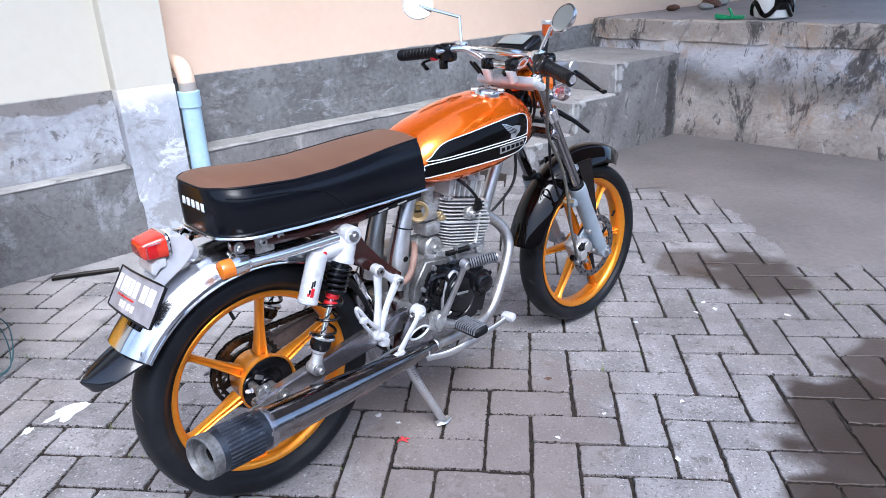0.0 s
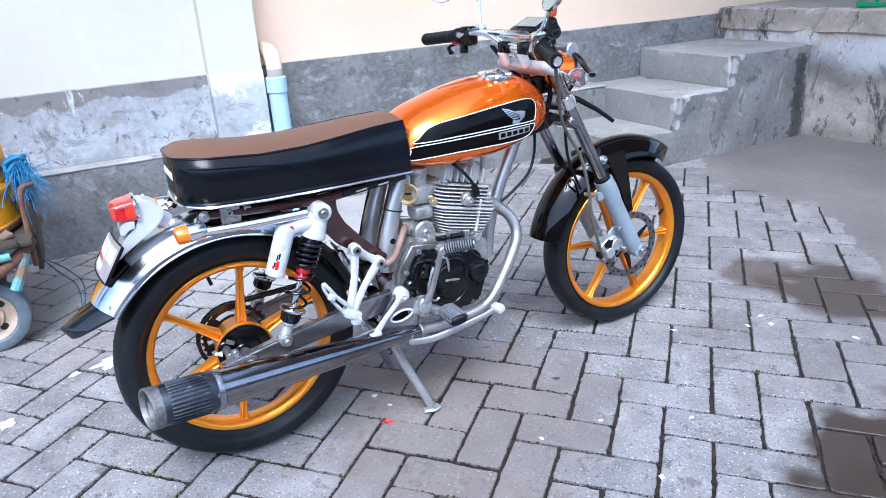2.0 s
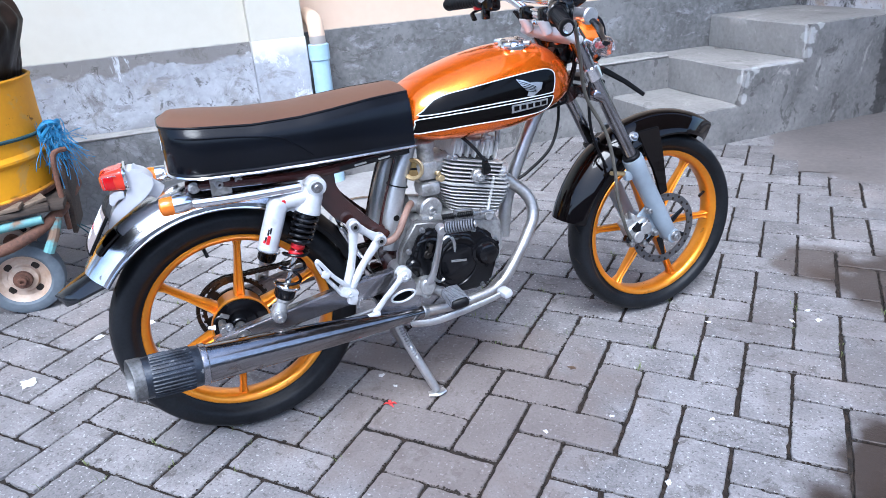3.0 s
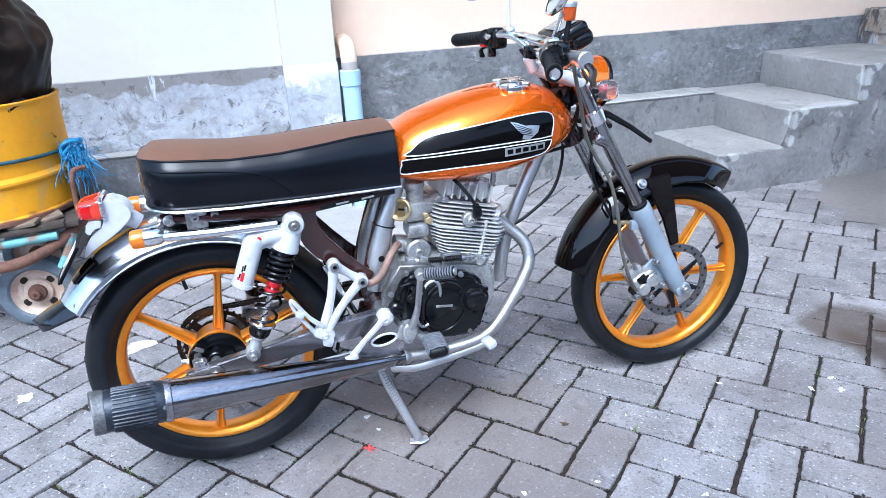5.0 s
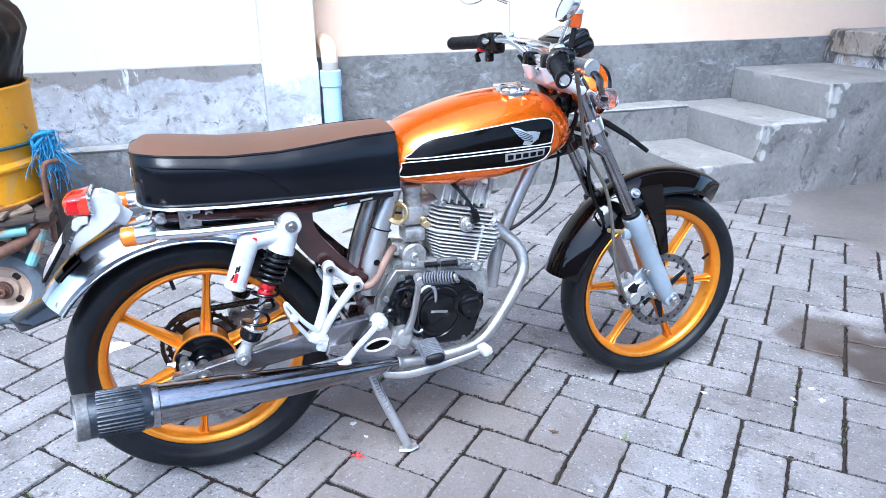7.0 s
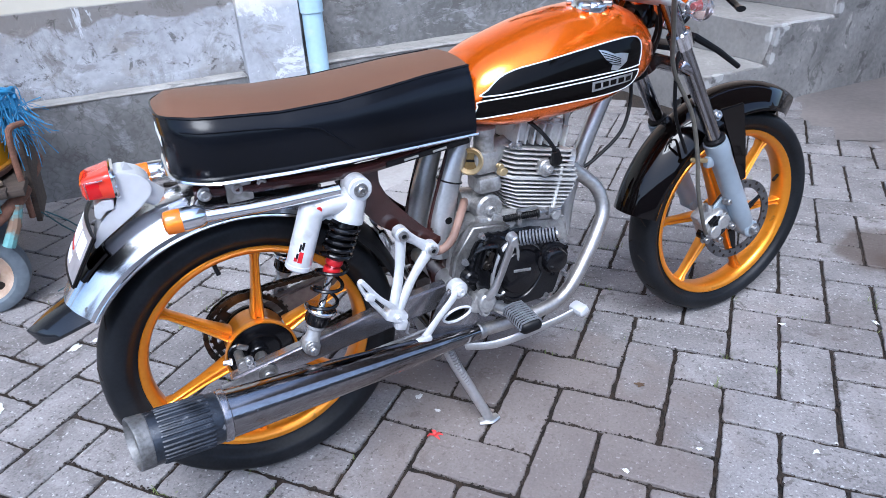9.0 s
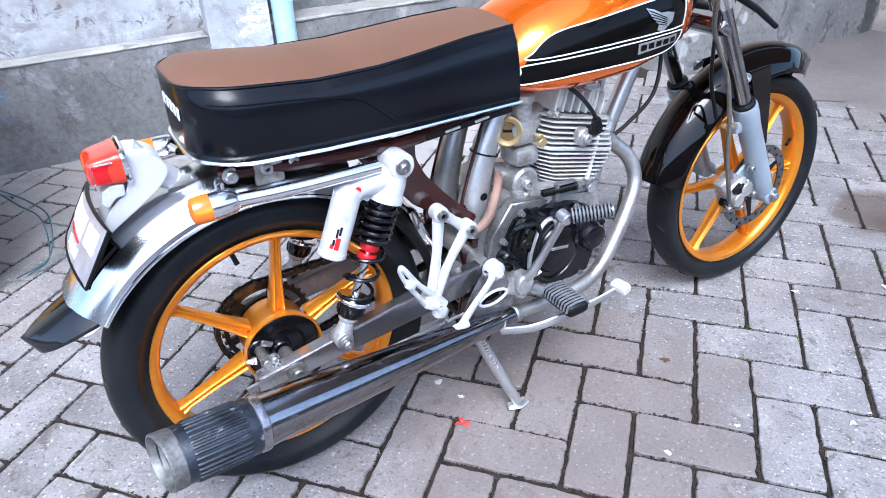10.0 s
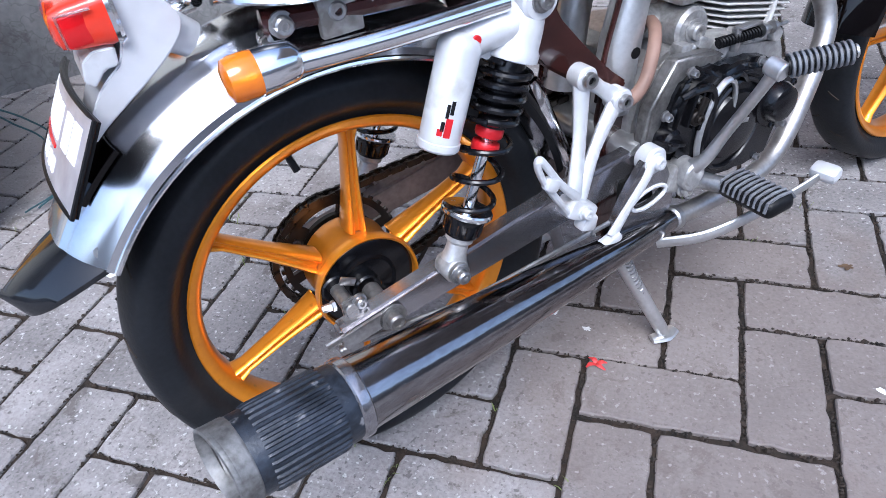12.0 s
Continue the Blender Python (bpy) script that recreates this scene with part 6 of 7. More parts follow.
for p in (HA, HB):
    part("hanger_bolt", lathe([(0.0048, 0.001), (0.0052, 0.006), (0.0088, 0.006), (0.0096, 0.004), (0.0096, -0.002)], p + Vector((0, -0.013, 0)), (0, -1, 0), 18), steel, rs)
    # Flat black hexagon painted as the shaded socket.
    part("bolt_socket", disc(p + Vector((0, -0.0145, 0)), (0, 1, 0), 0.0052, 0.001, 6), soot_and_shade, rs)
part("peg_clamp", join_bm(box((0.240, -0.156, 0.360), (0.044, 0.030, 0.024), 0.006, (0, 32, 0)), box((0.246, -0.166, 0.344), (0.022, 0.020, 0.022), 0.005, (0, 20, 0)), bolt((0.240, -0.176, 0.362), (0, -1, 0), 0.007, 0.010)), white_alu, rs)
part("folding_peg", join_bm(tube([(0.238, -0.160, 0.378), (0.210, -0.166, 0.410), (0.184, -0.170, 0.450), (0.178, -0.169, 0.455), (0.178, -0.168, 0.444), (0.190, -0.167, 0.416), (0.224, -0.162, 0.362)], [0.0065, 0.0050, 0.0050, 0.0055, 0.0050, 0.0050, 0.0065], 10, 4, 0.8), box((0.193, -0.170, 0.420), (0.018, 0.014, 0.016), 0.004, (0, 30, 0))), white_alu, rs)
part("spring", tube([(0.262, -0.165, 0.340), (0.255, -0.168, 0.322), (0.26, -0.165, 0.314)], 0.003, 6), steel, rs)
fp = part("footrest", tube([(0.452, -0.140, 0.306), (0.464, -0.180, 0.308)], 0.012, 12), steel, bike, "black ribbed rubber footrest")
PEG = pose(0.474, -0.223, 0.312, -6, -8, -6)
rub_bm = box((0, 0, 0), (0.046, 0.092, 0.026), 0.011, seg=3)
bmesh.ops.transform(rub_bm, matrix=PEG, verts=rub_bm.verts)
rub = part("rubber", rub_bm, black_rubber, fp)
for k in range(10):
    part("rib", tube([PEG @ Vector((sx, -0.040 + 0.0088 * k, sz)) for sx, sz in ((-0.0235, 0.001), (-0.018, 0.0125), (0.0, 0.0145), (0.018, 0.0125), (0.0235, 0.001))], 0.0023, 6), worn_rubber, rub)
pedal = part("brake_pedal", tube([(0.385, -0.150, 0.232), (0.430, -0.190, 0.246), (0.490, -0.214, 0.266), (0.550, -0.228, 0.284), (0.585, -0.234, 0.296)], [0.009, 0.0095, 0.009, 0.0075, 0.007], 12, 5, 0.55, (0, 1, 0)), satin, bike, "bare aluminium rear brake pedal")
part("pad", box((0.596, -0.236, 0.300), (0.026, 0.038, 0.020), 0.008, (0, -15, 10)), white_alu, pedal)
kick = part("kick_starter", tube([(0.435, -0.146, 0.330), (0.442, -0.165, 0.350), (0.448, -0.185, 0.392), (0.447, -0.222, 0.460), (0.446, -0.238, 0.491)], [0.012, 0.009, 0.0072, 0.0068, 0.0075], 12, 4), satin, bike, "silver kick start lever with a ribbed rubber")
part("hub", disc((0.435, -0.142, 0.326), (0, 1, 0), 0.018, 0.036), cast, kick)
part("joint", disc((0.446, -0.240, 0.496), (0, 1, 0.2), 0.011, 0.022), satin, kick)
k0, k1 = Vector((0.454, -0.246, 0.498)), Vector((0.508, -0.283, 0.509))
krub = part("rubber", tube([k0, k1], 0.0105, 14), black_rubber, kick)
for k in range(11):
    part("ring", disc(k0 + (k1 - k0) * (0.06 + 0.088 * k), k1 - k0, 0.0135, 0.0032), worn_rubber, krub)
part("tip", disc(k1, k1 - k0, 0.008, 0.008), satin, kick)
st = part("centre_stand", tube([(0.365, -0.075, 0.215), (0.385, -0.095, 0.150), (0.440, -0.130, 0.012)], [0.012, 0.012, 0.011], 12), satin, bike, "grey steel centre stand leg")
part("foot", join_bm(tube([(0.418, -0.128, 0.006), (0.442, -0.134, 0.006), (0.462, -0.132, 0.008)], [0.010, 0.014, 0.010], 10, 3, 0.45, (0, 0, 1))), satin, st)
part("spring", helix((0.372, -0.098, 0.200), (0.405, -0.112, 0.098), 0.006, 14, 0.0014, 5, 10), steel, st)
part("left_leg", tube([(0.365, 0.075, 0.215), (0.385, 0.095, 0.150), (0.440, 0.130, 0.012)], [0.012, 0.012, 0.011], 12), satin, st)
part("cross_tube", tube([(0.365, -0.085, 0.218), (0.365, 0.085, 0.218)], 0.012, 12), black_metal, st)
part("stand_tang", tube([(0.40, 0.118, 0.080), (0.35, 0.112, 0.084), (0.28, 0.110, 0.082)], 0.008, 10), satin, st)
for y in (-0.07, 0.07):
    part("stand_bracket", box((0.375, y, 0.262), (0.06, 0.012, 0.10), 0.004, (0, 15, 0)), maroon, fr)
part("lower_tube", tube([(0.33, -0.05, 0.30), (0.42, -0.05, 0.262), (0.48, -0.04, 0.255)], 0.012, 10), maroon, fr)
part("air_box", box((0.30, 0.01, 0.40), (0.02, 0.10, 0.16), 0.008, (0, -22, 0)), chrome, fr, "chrome inner mudguard plate")
part("inner_guard", guard(0.0, 0.283, 0.322, 12, 62, 0.062, 0.02, 0.003, 24), black_rubber, fr, "black inner mudguard")

# front fork and mudguard
AX = Vector((0.316, 0, -0.567)).normalized()
for sgn in (-1, 1):
    top, low = Vector((0.872, sgn * 0.093, 0.862)), Vector((1.197, sgn * 0.093, 0.262))
    d = (low - top).normalized()
    fk = part("fork_leg", tube([top, top + d * 0.40], 0.0165, 20), dull_chrome, bike, "telescopic fork leg with a grey slider")
    part("slider", lathe([(0.017, 0.0), (0.0265, 0.0), (0.0275, 0.006), (0.0275, 0.03), (0.0255, 0.05), (0.0245, 0.22), (0.0235, 0.272), (0.019, 0.284), (0.0, 0.286)], top + d * 0.393, d, 28), fork_grey, fk, "blue-grey painted slider")
    part("dust_seal", lathe([(0.017, -0.004), (0.024, -0.002), (0.024, 0.004), (0.017, 0.006)], top + d * 0.387, d, 24), black_rubber, fk)
    part("axle_lug", disc((1.196, sgn * 0.093, 0.268), (0, 1, 0), 0.021, 0.046), fork_grey, fk)
    part("axle_nut", join_bm(bolt((1.200, sgn * 0.120, 0.268), (0, sgn, 0), 0.011, 0.012), disc((1.200, sgn * 0.117, 0.268), (0, 1, 0), 0.016, 0.003)), steel, fk)
    part("top_nut", bolt(top - d * 0.004, -d, 0.015, 0.014), chrome, fk)
    part("clamp_ring", lathe([(0.017, -0.018), (0.024, -0.016), (0.024, 0.016), (0.017, 0.018)], top + d * 0.122, d, 20), chrome, fk)
    part("lug", box(tuple(top + d * 0.43 + Vector((-0.028, 0, -0.016))), (0.022, 0.016, 0.026), 0.004), fork_grey, fk)
part("front_axle", tube([(1.203, -0.11, 0.268), (1.203, 0.11, 0.268)], 0.008, 12), steel, bike)
tri_top, tri_low = Vector((0.882, 0, 0.845)), Vector((0.965, 0, 0.694))
part("top_yoke", join_bm(box(tuple(tri_top + Vector((-0.01, 0, 0))), (0.058, 0.222, 0.026), 0.010, (0, 29, 0), 3), tube([(0.838, -0.045, 0.855), (0.822, -0.045, 0.888)], 0.013, 12), tube([(0.838, 0.045, 0.855), (0.822, 0.045, 0.888)], 0.013, 12)), yoke_alu, bike, "silver cast top yoke")
part("lower_yoke", box(tuple(tri_low + Vector((-0.012, 0, 0))), (0.052, 0.216, 0.026), 0.009, (0, 29, 0), 3), arm_grey, bike, "dull grey lower yoke")
fg = part("front_mudguard", guard(1.203, 0.272, 0.335, 166, 53, 0.067, 0.052, 0.003, 60, 0.004, 0.75), black_gloss, bike, "glossy black front mudguard")
for sgn in (-1, 1):
    part("stay", plate([(1.092, 0.575), (1.165, 0.580), (1.185, 0.50), (1.206, 0.385), (1.180, 0.378), (1.150, 0.46), (1.118, 0.52)], sgn * 0.064 - 0.004, sgn * 0.064 + 0.004, 0.003), black_gloss, fg)
    part("stay_bolt", bolt((1.085, sgn * 0.068, 0.565), (0, sgn, 0.5), 0.010, 0.012), steel, fg)
dsc = part("brake_disc", lathe([(0.084, -0.0605), (0.105, -0.0605), (0.105, -0.056), (0.084, -0.056)], FRONT, (0, 1, 0), 64, True), disc_steel, bike, "dark drilled steel front brake disc")
for k in range(6):
    a = radians(60 * k + 20)
    part("carrier_arm", tube([(FRONT.x + 0.03 * math.cos(a), -0.052, FRONT.z + 0.03 * math.sin(a)), (FRONT.x + 0.084 * math.cos(a + 0.25), -0.058, FRONT.z + 0.084 * math.sin(a + 0.25))], [0.012, 0.006], 8, 0, 0.4, (0, 1, 0)), black_metal, dsc)
for k in range(30):
    a = radians(12 * k)
    r = 0.090 + 0.009 * (k % 2)
    # Flat dark spots painted as the shaded drillings.
    part("hole", disc((FRONT.x + r * math.cos(a), -0.0608, FRONT.z + r * math.sin(a)), (0, 1, 0), 0.0042, 0.001, 8), soil, dsc)
cal = part("brake_caliper", join_bm(box((1.088, -0.082, 0.300), (0.070, 0.045, 0.062), 0.012, (0, -25, 0), 3), disc((1.100, -0.108, 0.312), (0, 1, 0), 0.018, 0.014), disc((1.078, -0.108, 0.290), (0, 1, 0), 0.017, 0.014), box((1.060, -0.080, 0.330), (0.05, 0.03, 0.03), 0.008, (0, -35, 0))), cast, bike, "bare aluminium brake caliper")
part("pad_cover", box((1.088, -0.107, 0.300), (0.030, 0.010, 0.050), 0.004, (0, -25, 0)), black_metal, cal)
part("pad_spring", box((1.072, -0.106, 0.318), (0.026, 0.008, 0.018), 0.003, (0, -35, 0)), black_metal, cal)
part("bleed_nipple", tube([(1.058, -0.095, 0.345), (1.050, -0.098, 0.366)], [0.006, 0.004], 8), steel, cal)
part("bracket", plate([(1.09, 0.340), (1.125, 0.372), (1.140, 0.345), (1.165, 0.285), (1.128, 0.262), (1.100, 0.272)], -0.086, -0.078, 0.003), fork_grey, cal)
for x, z in ((1.118, 0.355), (1.110, 0.325), (1.142, 0.285), (1.062, 0.268), (1.105, 0.260)):
    part("bolt", bolt((x, -0.100, z), (0, -1, 0), 0.008, 0.016), steel, cal)
part("hose_joint", disc((1.058, -0.09, 0.282), (0, 1, 0), 0.012, 0.018), black_metal, cal)
part("brake_hose", join_bm(tube([(1.060, -0.10, 0.285), (1.030, -0.115, 0.33), (1.000, -0.118, 0.42), (0.990, -0.115, 0.50), (0.965, -0.110, 0.60), (0.905, -0.110, 0.70), (0.870, -0.135, 0.80), (0.835, -0.165, 0.89)], 0.0048, 8, 8)), hose_olive, bike, "olive-grey brake hose")
part("hose_clip", join_bm(box((1.005, -0.106, 0.485), (0.045, 0.012, 0.010), 0.003, (0, 12, 0))), brass, bike, "brass hose clip")
part("clutch_cable", join_bm(tube([(0.835, 0.12, 0.90), (0.90, 0.06, 0.78), (0.905, 0.02, 0.66), (0.86, -0.02, 0.57), (0.79, -0.020, 0.512), (0.745, -0.010, 0.486), (0.715, 0.0, 0.470)], 0.0042, 8, 8), tube([(0.83, 0.10, 0.90), (0.885, 0.05, 0.80), (0.895, -0.03, 0.70), (0.85, -0.06, 0.68), (0.70, -0.05, 0.67)], 0.0042, 8, 8)), black_rubber, bike, "black control cables")
part("speedo_cable", tube([(0.895, -0.02, 0.92), (0.930, -0.09, 0.80), (0.915, -0.105, 0.70), (0.93, -0.10, 0.60), (0.985, -0.085, 0.50)], 0.004, 8, 8), black_rubber, bike, "black cable beside the fork")
part("horn_bracket", join_bm(box((0.985, 0.03, 0.722), (0.10, 0.10, 0.012), 0.004, (0, 12, -20)), tube([(0.945, -0.06, 0.765), (0.962, -0.10, 0.757), (1.012, -0.118, 0.725), (1.060, -0.131, 0.688)], [0.008, 0.008, 0.0065, 0.0055], 8)), black_rubber, bike, "black plate holder behind the fork")

# handlebar, controls, lamp and mirrors
LG0, LG1, RG0, RG1 = Vector((0.728, 0.296, 0.920)), Vector((0.768, 0.190, 0.930)), Vector((0.704, -0.345, 0.897)), Vector((0.752, -0.225, 0.915))
hb = part("handlebar", tube([LG0, LG1, (0.806, 0.108, 0.938), (0.836, 0.055, 0.905), (0.838, 0.0, 0.897), (0.836, -0.065, 0.900), (0.803, -0.135, 0.930), RG1, RG0], 0.0112, 14, 6), chrome, bike, "chrome tubular handlebar")
part("cross_brace", tube([(0.812, 0.098, 0.938), (0.812, 0.06, 0.937), (0.812, 0.055, 0.937), (0.812, -0.085, 0.933), (0.812, -0.09, 0.933), (0.812, -0.122, 0.932)], [0.0075, 0.0075, 0.0105, 0.0105, 0.0075, 0.0075], 12), chrome, hb)
for y in (0.045, -0.045):
    part("bar_clamp", box((0.832, y, 0.898), (0.034, 0.030, 0.034), 0.008), black_metal, hb)
for a, b in ((LG0, LG1), (RG0, RG1)):
    gd = (b - a).normalized()
    gp = part("grip", lathe([(0.011, 0.0), (0.017, 0.0), (0.0185, 0.004), (0.0170, 0.012), (0.0165, 0.11), (0.021, 0.118), (0.021, 0.124), (0.012, 0.124)], a, gd, 24), black_rubber, hb, "black ribbed rubber grip")
    for k in range(9):
        part("rib", lathe([(0.0165, -0.002), (0.0180, 0.0), (0.0165, 0.002)], a + gd * (0.022 + 0.011 * k), gd, 24), black_rubber, gp)
    part("bar_end", lathe([(0.006, 0.002), (0.0105, 0.0), (0.0115, 0.004)], a - gd * 0.001, gd, 20), chrome, gp)
sw_l = part("left_switch_box", join_bm(box(tuple(LG1 + Vector((0.022, -0.028, -0.002))), (0.040, 0.045, 0.052), 0.010, (0, 0, 15), 3), box(tuple(LG1 + Vector((0.01, -0.02, -0.034))), (0.02, 0.02, 0.028), 0.004)), black_metal, hb, "black switch box with a red button")
part("red_button", box(tuple(LG1 + Vector((-0.002, 0.004, -0.018))), (0.018, 0.020, 0.012), 0.004), red_paint, sw_l)
sw_r = part("right_switch_box", join_bm(box(tuple(RG1 + Vector((0.028, 0.026, 0.002))), (0.050, 0.045, 0.052), 0.012, (0, 0, -15), 3), disc(tuple(RG1 + Vector((0.008, 0.006, 0))), RG1 - RG0, 0.027, 0.022)), black_metal, hb, "black throttle housing")
part("red_collar", lathe([(0.0115, 0), (0.016, 0.001), (0.016, 0.012), (0.0115, 0.013)], RG1 + Vector((0.04, 0.062, 0.010)), (0.55, 0.8, 0.1), 16), red_paint, sw_r)
mc = part("master_cylinder", join_bm(tube([RG1 + Vector((0.052, 0.030, -0.005)), RG1 + Vector((0.062, -0.03, -0.008))], 0.014, 14), disc(tuple(RG1 + Vector((0.060, -0.032, -0.009))), (0, 1, 0), 0.018, 0.02)), satin, hb, "bare aluminium brake master cylinder")
cup = part("fluid_cup", lathe([(0.0, 0.0), (0.011, 0.0), (0.013, 0.005), (0.0140, 0.028), (0.0, 0.028)], RG1 + Vector((0.068, 0.050, 0.064)), (0.05, 0, 1), 20), fluid_amber, mc, "amber brake fluid cup")
part("cup_lid", lathe([(0.0, 0.010), (0.013, 0.010), (0.0155, 0.007), (0.0155, 0.0)], RG1 + Vector((0.069, 0.050, 0.091)), (0.05, 0, 1), 20), satin, cup)
part("cup_stalk", tube([RG1 + Vector((0.055, 0.050, -0.002)), RG1 + Vector((0.068, 0.050, 0.066))], 0.006, 8), black_rubber, cup)
part("brake_lever", tube([RG1 + Vector((0.062, -0.020, -0.010)), RG1 + Vector((0.064, -0.060, -0.028)), RG1 + Vector((0.040, -0.105, -0.038)), RG1 + Vector((0.020, -0.148, -0.048)), RG1 + Vector((0.012, -0.165, -0.050))], [0.011, 0.0095, 0.007, 0.006, 0.008], 10, 5, 0.6, (0, 0, 1)), black_metal, hb, "black front brake lever")
part("clutch_lever", tube([LG1 + Vector((0.045, -0.010, -0.012)), LG1 + Vector((0.045, 0.04, -0.022)), LG1 + Vector((0.02, 0.08, -0.036)), LG1 + Vector((0.012, 0.055, -0.052))], [0.010, 0.008, 0.0065, 0.008], 10, 5, 0.6, (0, 0, 1)), black_metal, hb, "black clutch lever")


def mirror(base, knee, centre, face, rx):
    mr = part("mirror", tube([base, knee, centre], 0.0048, 10, 0), chrome, hb, "round chrome mirror on a thin stalk")
    f = Vector(face).normalized()
    part("shell", lathe([(0.0, 0.016), (rx * 0.6, 0.014), (rx * 0.95, 0.006), (rx, 0.0), (rx, -0.004), (rx - 0.004, -0.005)], centre, -f, 40), chrome, mr)
    part("glass", disc(Vector(centre) + f * 0.003, f, rx - 0.004, 0.002, 40), mirror_glass, mr, "mirror glass")
    part("base_clamp", box(tuple(base), (0.026, 0.030, 0.028), 0.006), chrome, mr)


mirror(Vector((0.806, 0.122, 0.944)), Vector((0.812, 0.132, 1.022)), Vector((0.768, 0.255, 1.055)), (-0.55, -0.62, 0.56), 0.043)
mirror(Vector((0.775, -0.185, 0.935)), Vector((0.785, -0.215, 1.000)), Vector((0.733, -0.296, 1.028)), (-0.86, 0.12, 0.50), 0.034)
sp = part("speedometer", box((0.885, -0.012, 0.945), (0.075, 0.130, 0.028), 0.010, (0, -25, 0), 3), black_metal, bike, "black rectangular digital speedometer")
part("screen", box((0.8785, -0.012, 0.9605), (0.046, 0.092, 0.002), 0.0005, (0, -25, 0)), screen_grey, sp, "grey display glass")
part("hood", box((0.915, -0.012, 0.928), (0.058, 0.108, 0.040), 0.016, (0, -25, 0), 3), black_metal, sp)
HL = Vector((0.950, 0.0, 0.824))
hl = part("headlamp", lathe([(0.0, -0.064), (0.023, -0.060), (0.044, -0.046), (0.056, -0.020), (0.061, 0.010), (0.062, 0.034)], HL, (0.98, 0, -0.12), 40), orange, bike, "round orange headlamp shell with a black rim")
part("rim", lathe([(0.056, 0.033), (0.063, 0.033), (0.0645, 0.037), (0.063, 0.043), (0.056, 0.046)], HL, (0.98, 0, -0.12), 40, True), black_metal, hl)
part("glass", lathe([(0.0, 0.048), (0.028, 0.046), (0.056, 0.038)], HL, (0.98, 0, -0.12), 40), mirror_glass, hl, "clear headlamp lens")
for sgn in (-1, 1):
    part("lamp_ear", box((0.925, sgn * 0.080, 0.800), (0.045, 0.006, 0.060), 0.003, (0, 29, 0)), chrome, hl)
    fi = part("front_indicator", tube([(0.935, sgn * 0.08, 0.795), (0.942, sgn * 0.108, 0.814)], 0.008, 10), chrome, bike, "small front indicator with a pale lens")
    part("lens", lathe([(0.0, -0.030), (0.016, -0.026), (0.024, -0.009), (0.025, 0.007), (0.018, 0.019), (0.0, 0.021)], (0.944, sgn * 0.125, 0.818), (1, 0, -0.25), 10), clear_lens, fi, "clear pinkish lens")
    part("bulb", disc((0.934, sgn * 0.125, 0.822), (1, 0, 0), 0.006, 0.014), red_paint, fi)
part("ignition", join_bm(disc((0.870, 0.0, 0.868), (0.45, 0, -0.9), 0.020, 0.03), box((0.90, 0.0, 0.80), (0.04, 0.08, 0.05), 0.01, (0, 29, 0))), black_metal, bike, "black key switch")
part("wiring_bundle", join_bm(*[tube([(0.90, -0.05 + 0.02 * k, 0.84), (0.905 + 0.01 * (k % 2), -0.060 + 0.022 * k, 0.77), (0.885, -0.045 + 0.02 * k, 0.70), (0.85, -0.03 + 0.015 * k, 0.69)], 0.004, 8, 6) for k in range(5)]), black_rubber, bike, "black wires behind the fork")

# ---- drum on a hand cart beside the wall ----
cart = thing("hand_cart", "rusty two-wheeled hand cart carrying a drum", "cart", Matrix.Translation(W(-0.685, -0.67, 0)) @ pose(0, 0, 0, 0, 0, 46.5))


def cart_wheel(x, y):
    o = (x, y, 0.127)
    w = part("wheel", lathe([(0.030, -0.024), (0.045, -0.022), (0.050, -0.010), (0.066, -0.010), (0.080, -0.022), (0.086, -0.026), (0.086, 0.026), (0.080, 0.022), (0.03, 0.02)], o, (0, 1, 0), 40), cream_paint, cart, "dirty cream steel wheel")
    part("tyre", lathe([(0.084, -0.028), (0.092, -0.034), (0.112, -0.034), (0.124, -0.027), (0.127, -0.012), (0.127, 0.012), (0.124, 0.027), (0.112, 0.034), (0.092, 0.034), (0.084, 0.028)], o, (0, 1, 0), 48), grey_rubber, w, "dusty grey solid tyre")
    part("hub_boss", disc((x, y - 0.030, 0.127), (0, 1, 0), 0.030, 0.016), rusty, w)
    part("hub_nut", bolt((x, y - 0.046, 0.127), (0, -1, 0), 0.015, 0.022), rusty, w)
    for k in range(4):
        a = radians(40 + 90 * k)
        # Flat dark spots painted as the shaded wheel openings.
        part("hole", disc((x + 0.058 * math.cos(a), y - 0.0105, 0.127 + 0.058 * math.sin(a)), (0, 1, 0), 0.013, 0.004, 16), soil, w)


cart_wheel(0.070, -0.170)
cart_wheel(-0.03, 0.26)
part("axle", tube([(0.070, -0.18, 0.127), (-0.03, 0.27, 0.127)], 0.012, 10), rusty, cart)
part("curved_tube", tube([(-0.45, -0.255, 0.285), (-0.20, -0.262, 0.262), (0.02, -0.255, 0.255), (0.14, -0.235, 0.285), (0.225, -0.19, 0.330), (0.245, -0.10, 0.335)], 0.019, 12, 5), rusty, cart, "bent rusty frame tube")
part("turquoise_tube", tube([(-0.50, -0.245, 0.318), (-0.1, -0.250, 0.322), (0.19, -0.235, 0.335)], 0.015, 12, 3), turquoise, cart, "tube with chipped turquoise paint")
part("turquoise_strut", tube([(0.225, -0.20, 0.325), (0.205, -0.215, 0.27), (0.175, -0.225, 0.215)], 0.017, 10), turquoise, cart)
part("upright_bar", tube([(0.244, -0.150, 0.26), (0.248, -0.155, 0.34), (0.252, -0.160, 0.44), (0.260, -0.160, 0.515), (0.274, -0.150, 0.530), (0.296, -0.125, 0.528)], 0.0085, 10, 4), rusty, cart, "bent rusty handle bar")
